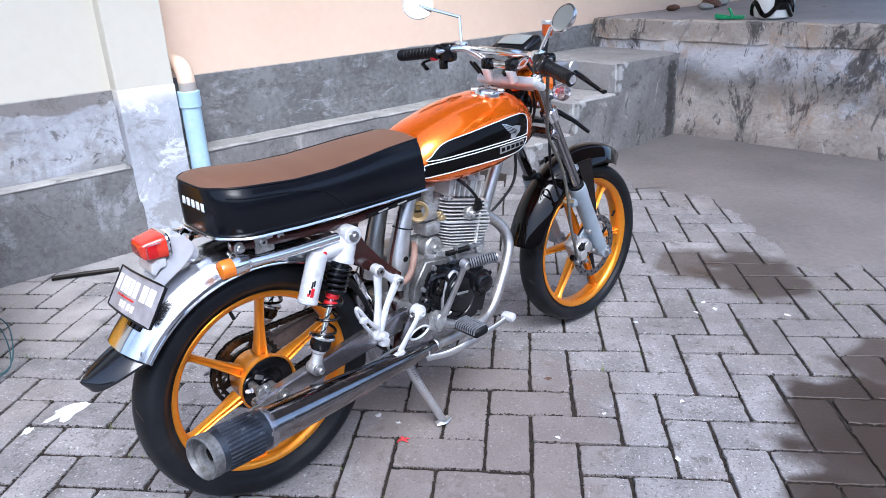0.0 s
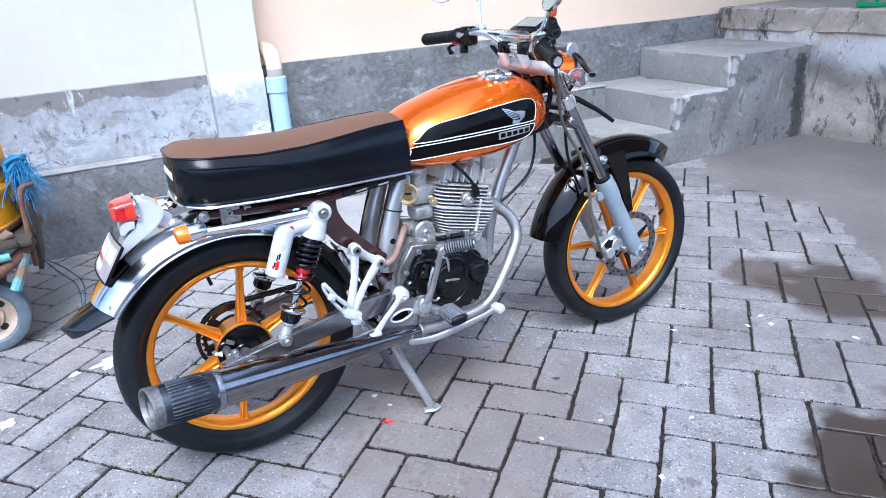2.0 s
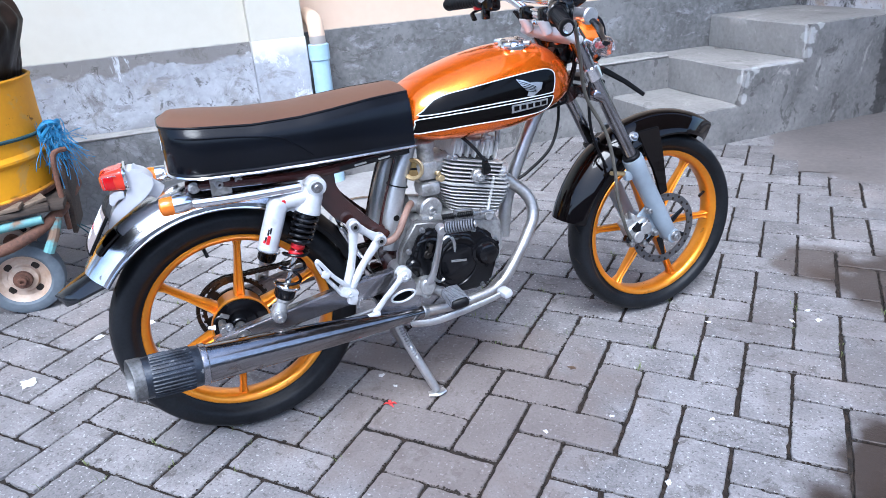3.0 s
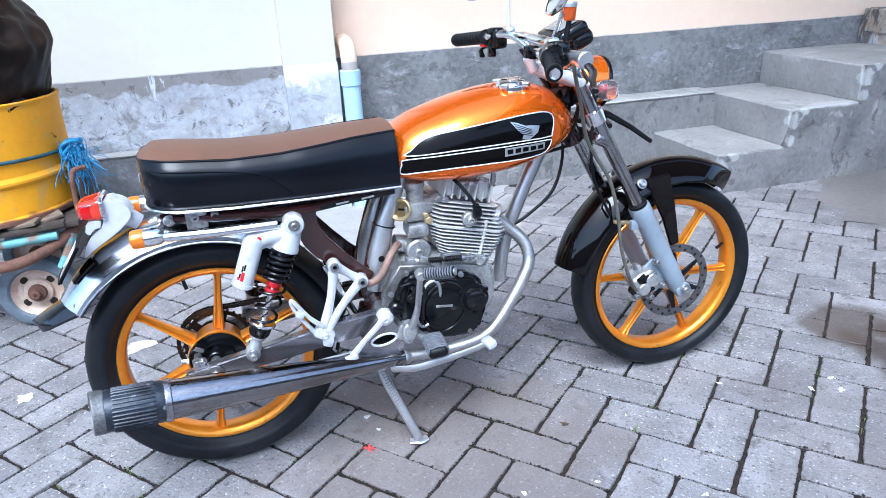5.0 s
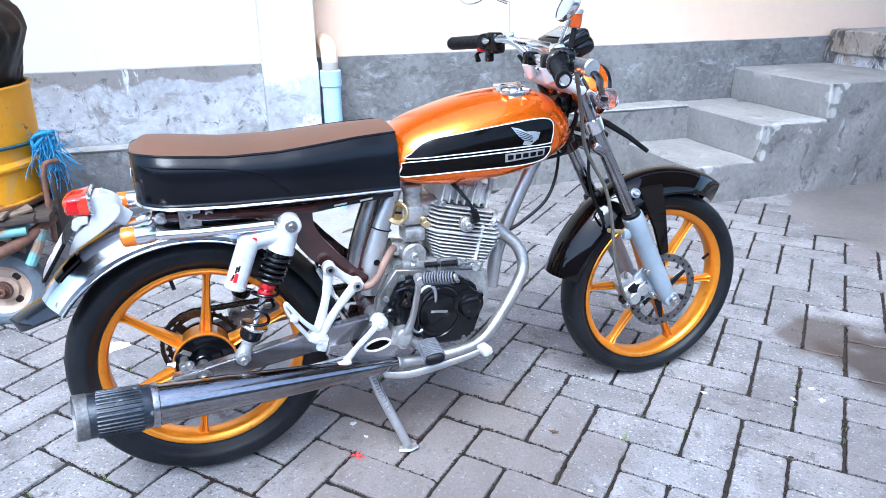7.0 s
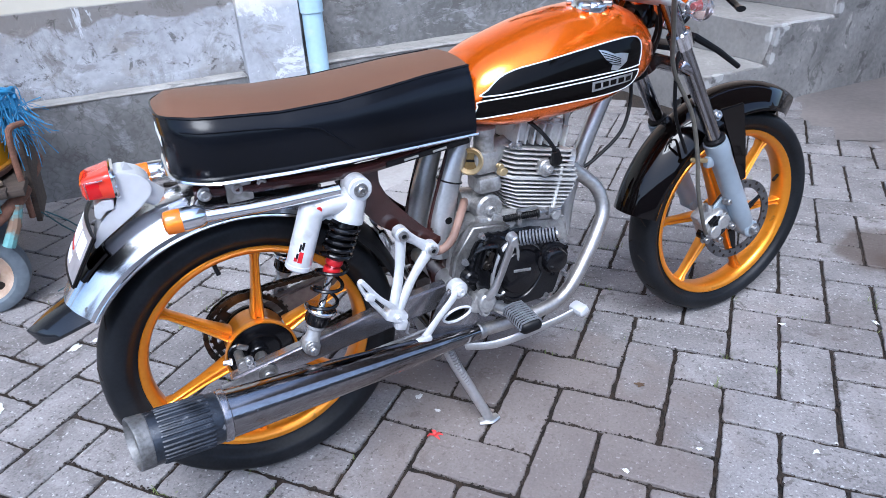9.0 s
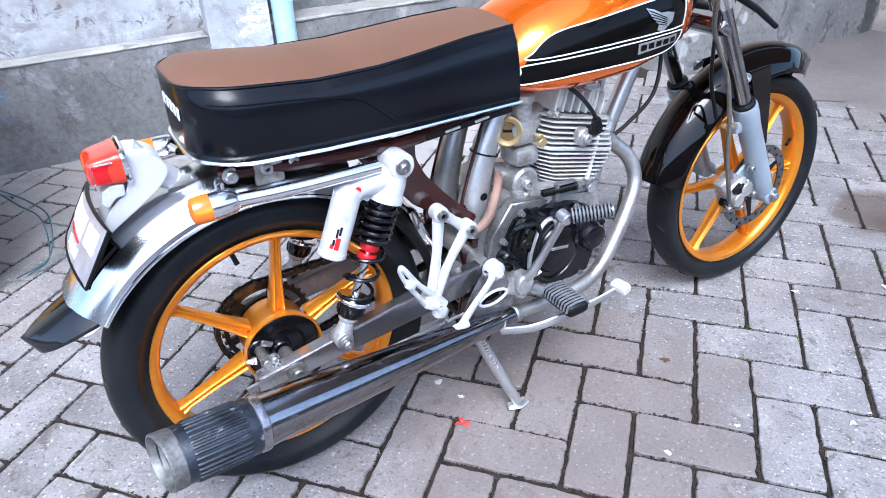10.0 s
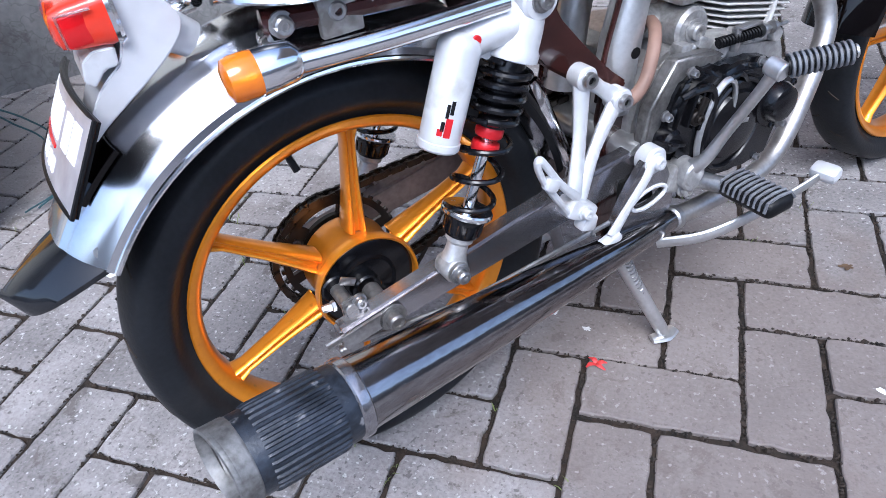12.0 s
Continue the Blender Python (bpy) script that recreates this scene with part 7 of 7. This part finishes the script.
part("side_board", box((0.262, -0.02, 0.36), (0.016, 0.20, 0.26), 0.003, (0, 4, 0)), dark_board, cart, "dark dirty board hanging from the cart")
part("deck", box((-0.05, 0.0, 0.365), (0.62, 0.46, 0.022), 0.004), dark_board, cart, "dark dirty deck board")
part("board", box((0.02, -0.235, 0.362), (0.40, 0.05, 0.018), 0.004, (0, -3, 3)), dark_board, cart, "dark dirty board edge")
for k, (x, y, rz) in enumerate(((0.16, -0.19, 25), (0.10, -0.23, -12), (-0.02, -0.22, 8))):
    part("packing_piece", box((x, y, 0.386), (0.09, 0.05, 0.012), 0.002, (6, -8, rz)), wood, cart)
part("rear_tube", tube([(0.245, -0.10, 0.335), (0.25, 0.2, 0.335), (0.10, 0.27, 0.30), (-0.45, 0.27, 0.29)], 0.018, 12, 5), rusty, cart)
for k in range(2):
    part("hanging_wire", tube([(0.27 + 0.01 * k, -0.15, 0.27), (0.30 + 0.03 * k, -0.10, 0.20), (0.34 + 0.02 * k, -0.06, 0.12), (0.33, -0.12, 0.03), (0.27 - 0.03 * k, -0.16, 0.012)], 0.0022, 6, 6), rope_dark, cart)

drum = thing("steel_drum", "worn yellow steel drum standing on the cart", "drum", Matrix.Translation(W(-0.745, -0.66, 0.39)))
R = 0.288
part("shell", lathe([(0.0, 0.02), (R - 0.004, 0.02), (R, 0.0), (R + 0.006, 0.004), (R + 0.006, 0.016), (R, 0.022), (R, 0.115), (R + 0.010, 0.128), (R + 0.010, 0.136), (R, 0.150), (R, 0.28), (R + 0.003, 0.373), (R - 0.001, 0.373), (R - 0.004, 0.28), (R - 0.004, 0.15)],
                    (0, 0, 0), (0, 0, 1), 72), yellow, drum, "dented yellow painted shell")
part("top_rim", lathe([(R - 0.004, 0.366), (R + 0.006, 0.368), (R + 0.008, 0.376), (R, 0.380), (R - 0.006, 0.376)], (0, 0, 0), (0, 0, 1), 72, True), yellow, drum)
part("rust_rim", lathe([(R + 0.002, -0.004), (R + 0.008, 0.0), (R + 0.008, 0.012), (R + 0.002, 0.014)], (0, 0, 0), (0, 0, 1), 72, True), rusty, drum, "rusted bottom rim")

bag = thing("rubbish_bag", "full black plastic rubbish bag in the drum", "bag", Matrix.Translation(W(-0.745, -0.66, 0.62)))
bb = bmesh.new()
bmesh.ops.create_icosphere(bb, subdivisions=6, radius=1)
for v in bb.verts:
    q = v.co.copy()
    sway = Vector((q.x + 0.5 * q.z, q.y - 0.35 * q.z, q.z))
    crease = abs(noise.noise(Vector((sway.x * 2.2, sway.y * 2.2, q.z * 1.8)))) * 0.15 + abs(noise.noise(Vector((sway.x * 4.5, sway.y * 4.5, q.z * 5.5)))) * 0.075 + abs(noise.noise(sway * 9)) * 0.030
    f = 1.0 - crease + 0.05 * noise.noise(q * 2)
    w = 0.280 + 0.100 * min(1.0, max(0.0, (q.z - 0.22) / 0.30))
    v.co = Vector((q.x * w * f, q.y * w * f, q.z * 0.62 * f if q.z > 0 else q.z * 0.18))
    if q.z > 0.3:
        v.co.x += 0.02 * (q.z - 0.3)
part("bag_skin", bb, bag_black, bag, "", 80)
fold = [2 * math.pi * i / 60 for i in range(61)]
part("folded_edge", tube([(0.272 * math.cos(a) + 0.008 * math.cos(9 * a), 0.272 * math.sin(a) + 0.008 * math.sin(7 * a), 0.128 + 0.012 * math.sin(5 * a) + 0.008 * math.sin(13 * a)) for a in fold], [0.012 + 0.004 * math.sin(11 * a) for a in fold], 8), bag_black, bag, "crumpled plastic fold inside the drum rim", 80)

rope = thing("blue_rope", "frayed blue rope tied round the drum", "rope", Matrix.Translation(W(-0.745, -0.66, 0.0)) @ pose(0, 0, 0, 0, 0, 46.5))
part("drum_tie", tube([(0.292 * math.cos(a), 0.292 * math.sin(a), 0.592 - 0.012 * math.sin(a + 1)) for a in [2 * math.pi * i / 48 for i in range(50)]], 0.006, 8), rope_dark, rope, "dark green cord round the drum")
rng = random.Random(4)
knot = Vector((0.322, -0.100, 0.588))
strands = []
for k in range(120):
    p, pts = knot + Vector((rng.gauss(0, 0.02), rng.gauss(0, 0.02), rng.gauss(0, 0.015))), []
    v = Vector((rng.uniform(-0.002, 0.007), rng.uniform(-0.004, 0.004), rng.uniform(-0.022, -0.006)))
    for i in range(7):
        pts.append(p.copy())
        p = p + v
        v += Vector((rng.gauss(0.0003, 0.0038), rng.gauss(0, 0.0038), rng.gauss(-0.0010, 0.0040)))
    strands.append(tube(pts, rng.uniform(0.0007, 0.0016), 5, 3))
tagged(part("frayed_strand", join_bm(*strands), rope_blue, rope, "loose frayed blue strands"), kind="stuff")
part("knot", join_bm(*[tube([knot + Vector((0.03 * math.cos(a + k), 0.022 * math.sin(a * 1.3 + k), 0.028 * math.sin(a + 2 * k))) for a in [2 * math.pi * i / 14 for i in range(15)]], 0.006, 7, 3) for k in range(4)]), rope_blue, rope)
part("cord_end", tube([(0.10, 0.275, 0.66), (0.24, 0.05, 0.62), (0.31, -0.03, 0.565), (0.30, -0.06, 0.50)], 0.005, 7, 5), rope_dark, rope)

# ---- things on the platform ----
helmet = thing("helmet", "white and black motorcycle helmet standing on the platform", "helmet", Matrix.Translation(platform_skew(4.04, -0.96, 0.754)) @ Matrix.Scale(0.87, 4))
part("shell", lathe([(0.085, 0.0), (0.118, 0.015), (0.130, 0.07), (0.132, 0.12), (0.122, 0.18), (0.09, 0.225), (0.045, 0.245), (0.0, 0.25)], (0, 0, 0), (0, 0, 1), 40), helmet_white, helmet)
part("black_trim", tube([(0.135 * math.cos(a), 0.135 * math.sin(a), 0.03 + 0.09 * math.cos(2 * (a + 1.4)) ** 2) for a in [2 * math.pi * i / 40 for i in range(42)]], 0.017, 8), black_gloss, helmet, "black trim and visor edge")
part("visor", lathe([(0.134, 0.07), (0.137, 0.11), (0.130, 0.16)], (0, 0, 0), (0, 0, 1), 24, arc=(-2.6, -0.9)), black_gloss, helmet)
slip = thing("green_slipper", "green plastic slipper on the platform edge", "slipper", Matrix.Translation(platform_skew(3.94, -0.745, 0.756)) @ pose(0, 0, 0, 0, 0, -20))
part("sole", plate([(-0.085, 0.0), (0.085, 0.0), (0.097, 0.022), (0.0, 0.020), (-0.092, 0.034)], -0.04, 0.04, 0.006), green_plastic, slip)
part("strap", tube([(0.02, -0.042, 0.012), (0.0, -0.025, 0.05), (-0.01, 0.0, 0.062), (0.0, 0.025, 0.05), (0.02, 0.042, 0.012)], 0.012, 10, 4, 0.4, (1, 0, 0)), green_plastic, slip)
for k, (s, d, sz) in enumerate(((4.75, -0.12, 0.06), (4.95, -0.05, 0.08), (5.2, 0.0, 0.08), (4.6, 0.05, 0.05))):
    rb = bmesh.new()
    bmesh.ops.create_icosphere(rb, subdivisions=3, radius=sz)
    for v in rb.verts:
        v.co *= 1 + 0.5 * noise.noise(v.co * 12 + Vector((k * 5, 0, 0)))
        v.co.z *= 0.45
    ob = part("broken_brick", rb, rusty if k % 2 else pale_cement, None, "broken masonry lump lying on the platform floor")
    ob.matrix_world = Matrix.Translation(platform_skew(s, d, 0.754 + sz * 0.4))
    tagged(ob, "", "rubble", "rubble on the platform")

# ---- ground ----
ground = bmesh.new()
bmesh.ops.create_grid(ground, x_segments=2, y_segments=2, size=600)
bmesh.ops.translate(ground, vec=(0, 0, -0.008), verts=ground.verts)
setting("ground", ground, soil, "dark soil and dirt between and beyond the pavers", "ground")

MOD = 0.1175
pavement = tagged(new("pavement"), "grey concrete block paving laid in herringbone with dirt joints", "pavement", "", "structure")


def wobble_outline(seed):
    r = random.Random(seed)
    hl, hw, pts = MOD - 0.0042, MOD / 2 - 0.0040, []
    for a, b, n in (((-hl, -hw), (hl, -hw), 14), ((hl, -hw), (hl, hw), 7), ((hl, hw), (-hl, hw), 14), ((-hl, hw), (-hl, -hw), 7)):
        for i in range(n):
            t = i / n
            e = 0.0022 if i == 0 else 0.0
            j = r.gauss(0, 0.0008) - (r.uniform(0.001, 0.004) if r.random() < 0.13 else 0)
            x, y = a[0] + (b[0] - a[0]) * t, a[1] + (b[1] - a[1]) * t
            pts.append((x * (1 - e / hl) + (j * (1 if x > 0 else -1) if a[0] == b[0] else 0), y * (1 - e / hw) + (j * (1 if y > 0 else -1) if a[1] == b[1] else 0)))
    return pts


def paver_geometry(seed):
    o = wobble_outline(seed)
    n = len(o)
    r = random.Random(seed + 99)
    v = [(x, y, -0.02) for x, y in o] + [(x, y, -0.0020 + r.uniform(-0.0014, 0.0008)) for x, y in o] + [(x * (1 - 0.0022 / MOD), y * (1 - 0.0022 / (MOD / 2)), 0.0) for x, y in o]
    f = [(i, (i + 1) % n, n + (i + 1) % n, n + i) for i in range(n)] + [(n + i, n + (i + 1) % n, 2 * n + (i + 1) % n, 2 * n + i) for i in range(n)] + [tuple(range(2 * n, 3 * n))]
    return v, f


SHAPES = [paver_geometry(k) for k in range(9)]
PLAIN = ([(sx * (MOD - 0.0038), sy * (MOD / 2 - 0.0038), z) for z in (-0.02, 0.0) for sx, sy in ((-1, -1), (1, -1), (1, 1), (-1, 1))], [(4, 5, 6, 7), (0, 1, 5, 4), (1, 2, 6, 5), (2, 3, 7, 6), (3, 0, 4, 7)])
meshes = []
for k, (v, f) in enumerate(SHAPES):
    me = bpy.data.meshes.new("paver")
    me.from_pydata(v, [], f)
    me.materials.append(paver_mat)
    me.polygons.foreach_set("use_smooth", [True] * len(me.polygons))
    me.set_sharp_from_angle(angle=radians(15))
    meshes.append(me)
rng = random.Random(11)
near, far_v, far_f = [], [], []
spots = []
for i in range(-80, 110):
    for j in range(-95, 75):
        if (i + j) % 4 == 0:
            spots.append((i + 1, j + 0.5, 0))
        if (i + j) % 4 == 2:
            spots.append((i + 0.5, j + 1, 90))
spots = [(x * MOD, y * MOD, a) for x, y, a in spots]


def before_wall(x, y):
    q = Vector((x - WALL_AT.x, y - WALL_AT.y))
    s, d = q.x * math.cos(WALL_TURN) + q.y * math.sin(WALL_TURN), -q.x * math.sin(WALL_TURN) + q.y * math.cos(WALL_TURN)
    return -7.9 < d < (0.1 if s < 2.25 else -0.45) and -7.7 < s < (3.9 + 0.1 * max(0, -d) if d > -4.6 else 11.7)


spots = sorted((p for p in spots if before_wall(p[0], p[1])), key=lambda p: (p[0] + 0.15) ** 2 + (p[1] - 0.05) ** 2)
for k, (x, y, a) in enumerate(spots):
    dz, tx, ty = rng.gauss(-0.0005, 0.0011), rng.gauss(0, 0.35), rng.gauss(0, 0.35)
    m = pose(x + rng.gauss(0, 0.0008), y + rng.gauss(0, 0.0008), dz, tx, ty, a + 180 * (k % 2) + rng.gauss(0, 0.25))
    if k < 300:
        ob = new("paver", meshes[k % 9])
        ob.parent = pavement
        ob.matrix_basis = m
    else:
        v, f = SHAPES[k % 9] if k < 1300 else PLAIN
        base = len(far_v)
        far_v += [tuple(m @ Vector(p)) for p in v]
        far_f += [tuple(base + i for i in q) for q in f]
me = bpy.data.meshes.new("paver_field")
me.from_pydata(far_v, [], far_f)
me.materials.append(paver_far)
me.polygons.foreach_set("use_smooth", [True] * len(me.polygons))
me.set_sharp_from_angle(angle=radians(15))
field = new("paver_field", me)
field.parent = pavement
tagged(field, "herringbone pavers further away", "", "", "stuff")

# cement spread over the pavers before the platform


def spread_sheet(name, rim, centre, mat, label, thick=0.006):
    """A thin cement layer with a ragged edge that thins out over the pavers."""
    NR, NA, sv = 16, 240, []
    line = spline(rim, 20)
    steps_ = [line[int(j / NA * (len(line) - 1))] for j in range(NA)]
    for i in range(NR + 1):
        t = 1 - (1 - i / NR) ** 2
        for p in steps_:
            q = p + Vector((noise.noise(p * 5) * 0.10 + noise.noise(p * 19) * 0.035, noise.noise(p * 5 + Vector((4, 1, 8))) * 0.10 + noise.noise(p * 19 + Vector((2, 2, 2))) * 0.035, 0))
            g = centre + (q - centre) * t
            sv.append((g.x, g.y, thick * (1 - t ** 24) - 0.002 + 0.0012 * noise.noise(g * 6)))
    bm = to_bm(sv, [(i * NA + j, i * NA + (j + 1) % NA, (i + 1) * NA + (j + 1) % NA, (i + 1) * NA + j) for i in range(NR) for j in range(NA)])
    bmesh.ops.remove_doubles(bm, verts=bm.verts, dist=1e-4)
    return tagged(part(name, bm, mat, None, label), "", "pavement", "", "structure")


spread_sheet("cement_screed", [(0.40, 3.1, 0), (0.46, 2.55, 0), (0.58, 2.18, 0), (0.90, 2.03, 0), (1.02, 1.65, 0), (1.03, 1.15, 0), (1.36, 1.12, 0), (1.75, 0.72, 0), (2.3, 0.35, 0), (3.2, 0.6, 0), (3.6, 2.4, 0), (2.6, 4.0, 0), (1.0, 4.0, 0), (0.40, 3.1, 0)],
             Vector((2.3, 2.3, 0)), screed, "thin worn cement layer spread over the pavers")
spread_sheet("cement_apron", [W(s, d_, 0) for s, d_ in ((0.05, 0.02), (0.15, -0.22), (0.30, -0.45), (0.60, -0.58), (0.95, -0.50), (1.25, -0.30), (1.40, -0.05), (1.35, 0.03), (0.7, 0.04), (0.05, 0.02))],
             W(0.68, -0.16, 0), apron, "pale washed cement patch below the drain pipe")
twig = thing("dry_twig", "thin curved dry twig lying on the pale cement", "twig", Matrix.Translation(W(0.66, -0.36, 0.010)) @ pose(0, 0, 0, 0, 0, 46.5))
part("stem", tube([(-0.06, -0.015, 0), (-0.02, 0.004, 0.003), (0.03, 0.006, 0.003), (0.08, -0.006, 0)], [0.003, 0.005, 0.005, 0.003], 8, 5), wood, twig)

# ---- litter on the pavers ----


def splat(x, y, r, seed, mat, name, label, category, group):
    n, v = 26, [(0, 0, 0.0012)]
    for i in range(n):
        a = 2 * math.pi * i / n
        q = r * (0.75 + 0.6 * noise.noise(Vector((math.cos(a) * 1.8 + seed * 7, math.sin(a) * 1.8, seed))))
        v.append((q * math.cos(a) * 1.25, q * math.sin(a) * 0.8, 0.0006))
    ob = part(name, to_bm(v, [(0, 1 + i, 1 + (i + 1) % n) for i in range(n)]), mat, None, label)
    ob.matrix_world = pose(x, y, 0.0012, 0, 0, seed * 53)
    return tagged(ob, "", category, group)


for k, (x, y, r) in enumerate(((-1.33, 0.06, 0.055), (-1.39, -0.03, 0.020), (-1.37, -0.29, 0.030), (0.62, 0.82, 0.011), (0.65, 0.77, 0.013), (0.88, 0.73, 0.013), (0.36, 0.66, 0.010), (-0.42, 0.09, 0.012), (0.58, 0.74, 0.010),
                               (-0.36, 0.06, 0.008), (0.42, 0.20, 0.009), (0.36, -0.05, 0.010), (0.07, 0.02, 0.009), (0.20, 0.13, 0.007))):
    splat(x, y, r, k + 1, white_spot, "paint_splash", "dried white paint splash on a paver", "stain", "paint splashes")
lf_ = splat(0.055, 0.30, 0.012, 31, leaf_brown, "dry_leaf", "small dry brown leaf on a paver", "leaf", "")
sr = thing("red_wrapper", "torn scrap of red wrapper lying in a joint", "litter", pose(-0.335, -0.015, 0.001, 0, 0, 20) @ Matrix.Scale(0.6, 4))
for k in range(4):
    part("scrap", tube([(0, 0, 0.004), (0.016 * math.cos(k * 1.7), 0.012 * math.sin(k * 1.7), 0.010), (0.032 * math.cos(k * 1.7 + 0.3), 0.026 * math.sin(k * 1.7), 0.003)], [0.006, 0.007, 0.002], 8, 4, 0.25, (0, 0, 1)), scrap_red, sr)
rod = thing("iron_rod", "short rusty iron rod lying by the wall", "rod", pose(-1.845, 1.00, 0.010, 0, 0, 22))
part("bar", tube([(-0.13, 0, 0), (0.0, 0.002, 0.001), (0.13, 0, 0)], 0.010, 10), dark_steel, rod)

rng = random.Random(23)
crumb_v, crumb_f = [], []
for k in range(26000):
    x, y, a = spots[int(len(spots[:700]) * rng.random() ** 1.3)]
    u, w = (rng.uniform(-1, 1) * MOD, rng.choice((-1, 1)) * MOD / 2) if rng.random() < 0.67 else (rng.choice((-1, 1)) * MOD, rng.uniform(-1, 1) * MOD / 2)
    thick = 1.0 + 0.7 * noise.noise(Vector((x + u, y + w, 0)) * 9)
    p = pose(x, y, -0.0022 + rng.uniform(-0.001, 0.0016), 0, 0, a) @ Vector((u + rng.gauss(0, 0.0014), w + rng.gauss(0, 0.0020) * thick, 0))
    r, i0 = rng.uniform(0.0010, 0.0040) * thick, len(crumb_v)
    q = [Vector((rng.uniform(0.5, 1.4) * r * math.cos(t), rng.uniform(0.5, 1.4) * r * math.sin(t), 0)) for t in (0.2, 1.7, 3.3, 4.8)]
    crumb_v += [tuple(p + v) for v in q] + [tuple(p + Vector((0, 0, r * 0.8)))]
    crumb_f += [(i0 + m, i0 + (m + 1) % 4, i0 + 4) for m in range(4)]
me = bpy.data.meshes.new("joint_dirt")
me.from_pydata(crumb_v, [], crumb_f)
me.materials.append(soil)
tagged(new("joint_dirt", me), "dark crumbs of dirt and moss in the paving joints", "dirt", "", "stuff")

rng = random.Random(5)
blades_v, blades_f = [], []
for k in range(900):
    x, y, a = spots[rng.randrange(0, 300)]
    if rng.random() < 0.5:
        continue
    u, w = (rng.uniform(-1, 1) * MOD, rng.choice((-1, 1)) * MOD / 2) if rng.random() < 0.6 else (rng.choice((-1, 1)) * MOD, rng.uniform(-1, 1) * MOD / 2)
    if noise.noise(Vector((x * 1.7, y * 1.7, 0.5))) < 0.12:
        continue
    p = pose(x, y, -0.006, 0, 0, a) @ Vector((u, w, 0))
    for b in range(rng.randrange(2, 6)):
        h, lean, ang = rng.uniform(0.008, 0.022), rng.uniform(0.004, 0.022), rng.uniform(0, 6.28)
        q = p + Vector((rng.gauss(0, 0.006), rng.gauss(0, 0.006), 0))
        sx, sy = -math.sin(ang) * 0.0009, math.cos(ang) * 0.0009
        mid = q + Vector((math.cos(ang) * lean * 0.4, math.sin(ang) * lean * 0.4, h * 0.8))
        tip = q + Vector((math.cos(ang) * lean, math.sin(ang) * lean, h))
        i0 = len(blades_v)
        blades_v += [(q.x - sx, q.y - sy, q.z), (q.x + sx, q.y + sy, q.z), (mid.x + sx, mid.y + sy, mid.z), (mid.x - sx, mid.y - sy, mid.z), tuple(tip)]
        blades_f += [(i0, i0 + 1, i0 + 2, i0 + 3), (i0 + 3, i0 + 2, i0 + 4)]
tagged(part("joint_weeds", to_bm(blades_v, blades_f), grass_green, None, "sparse small grass growing in the paving joints"), "", "grass", "", "stuff")
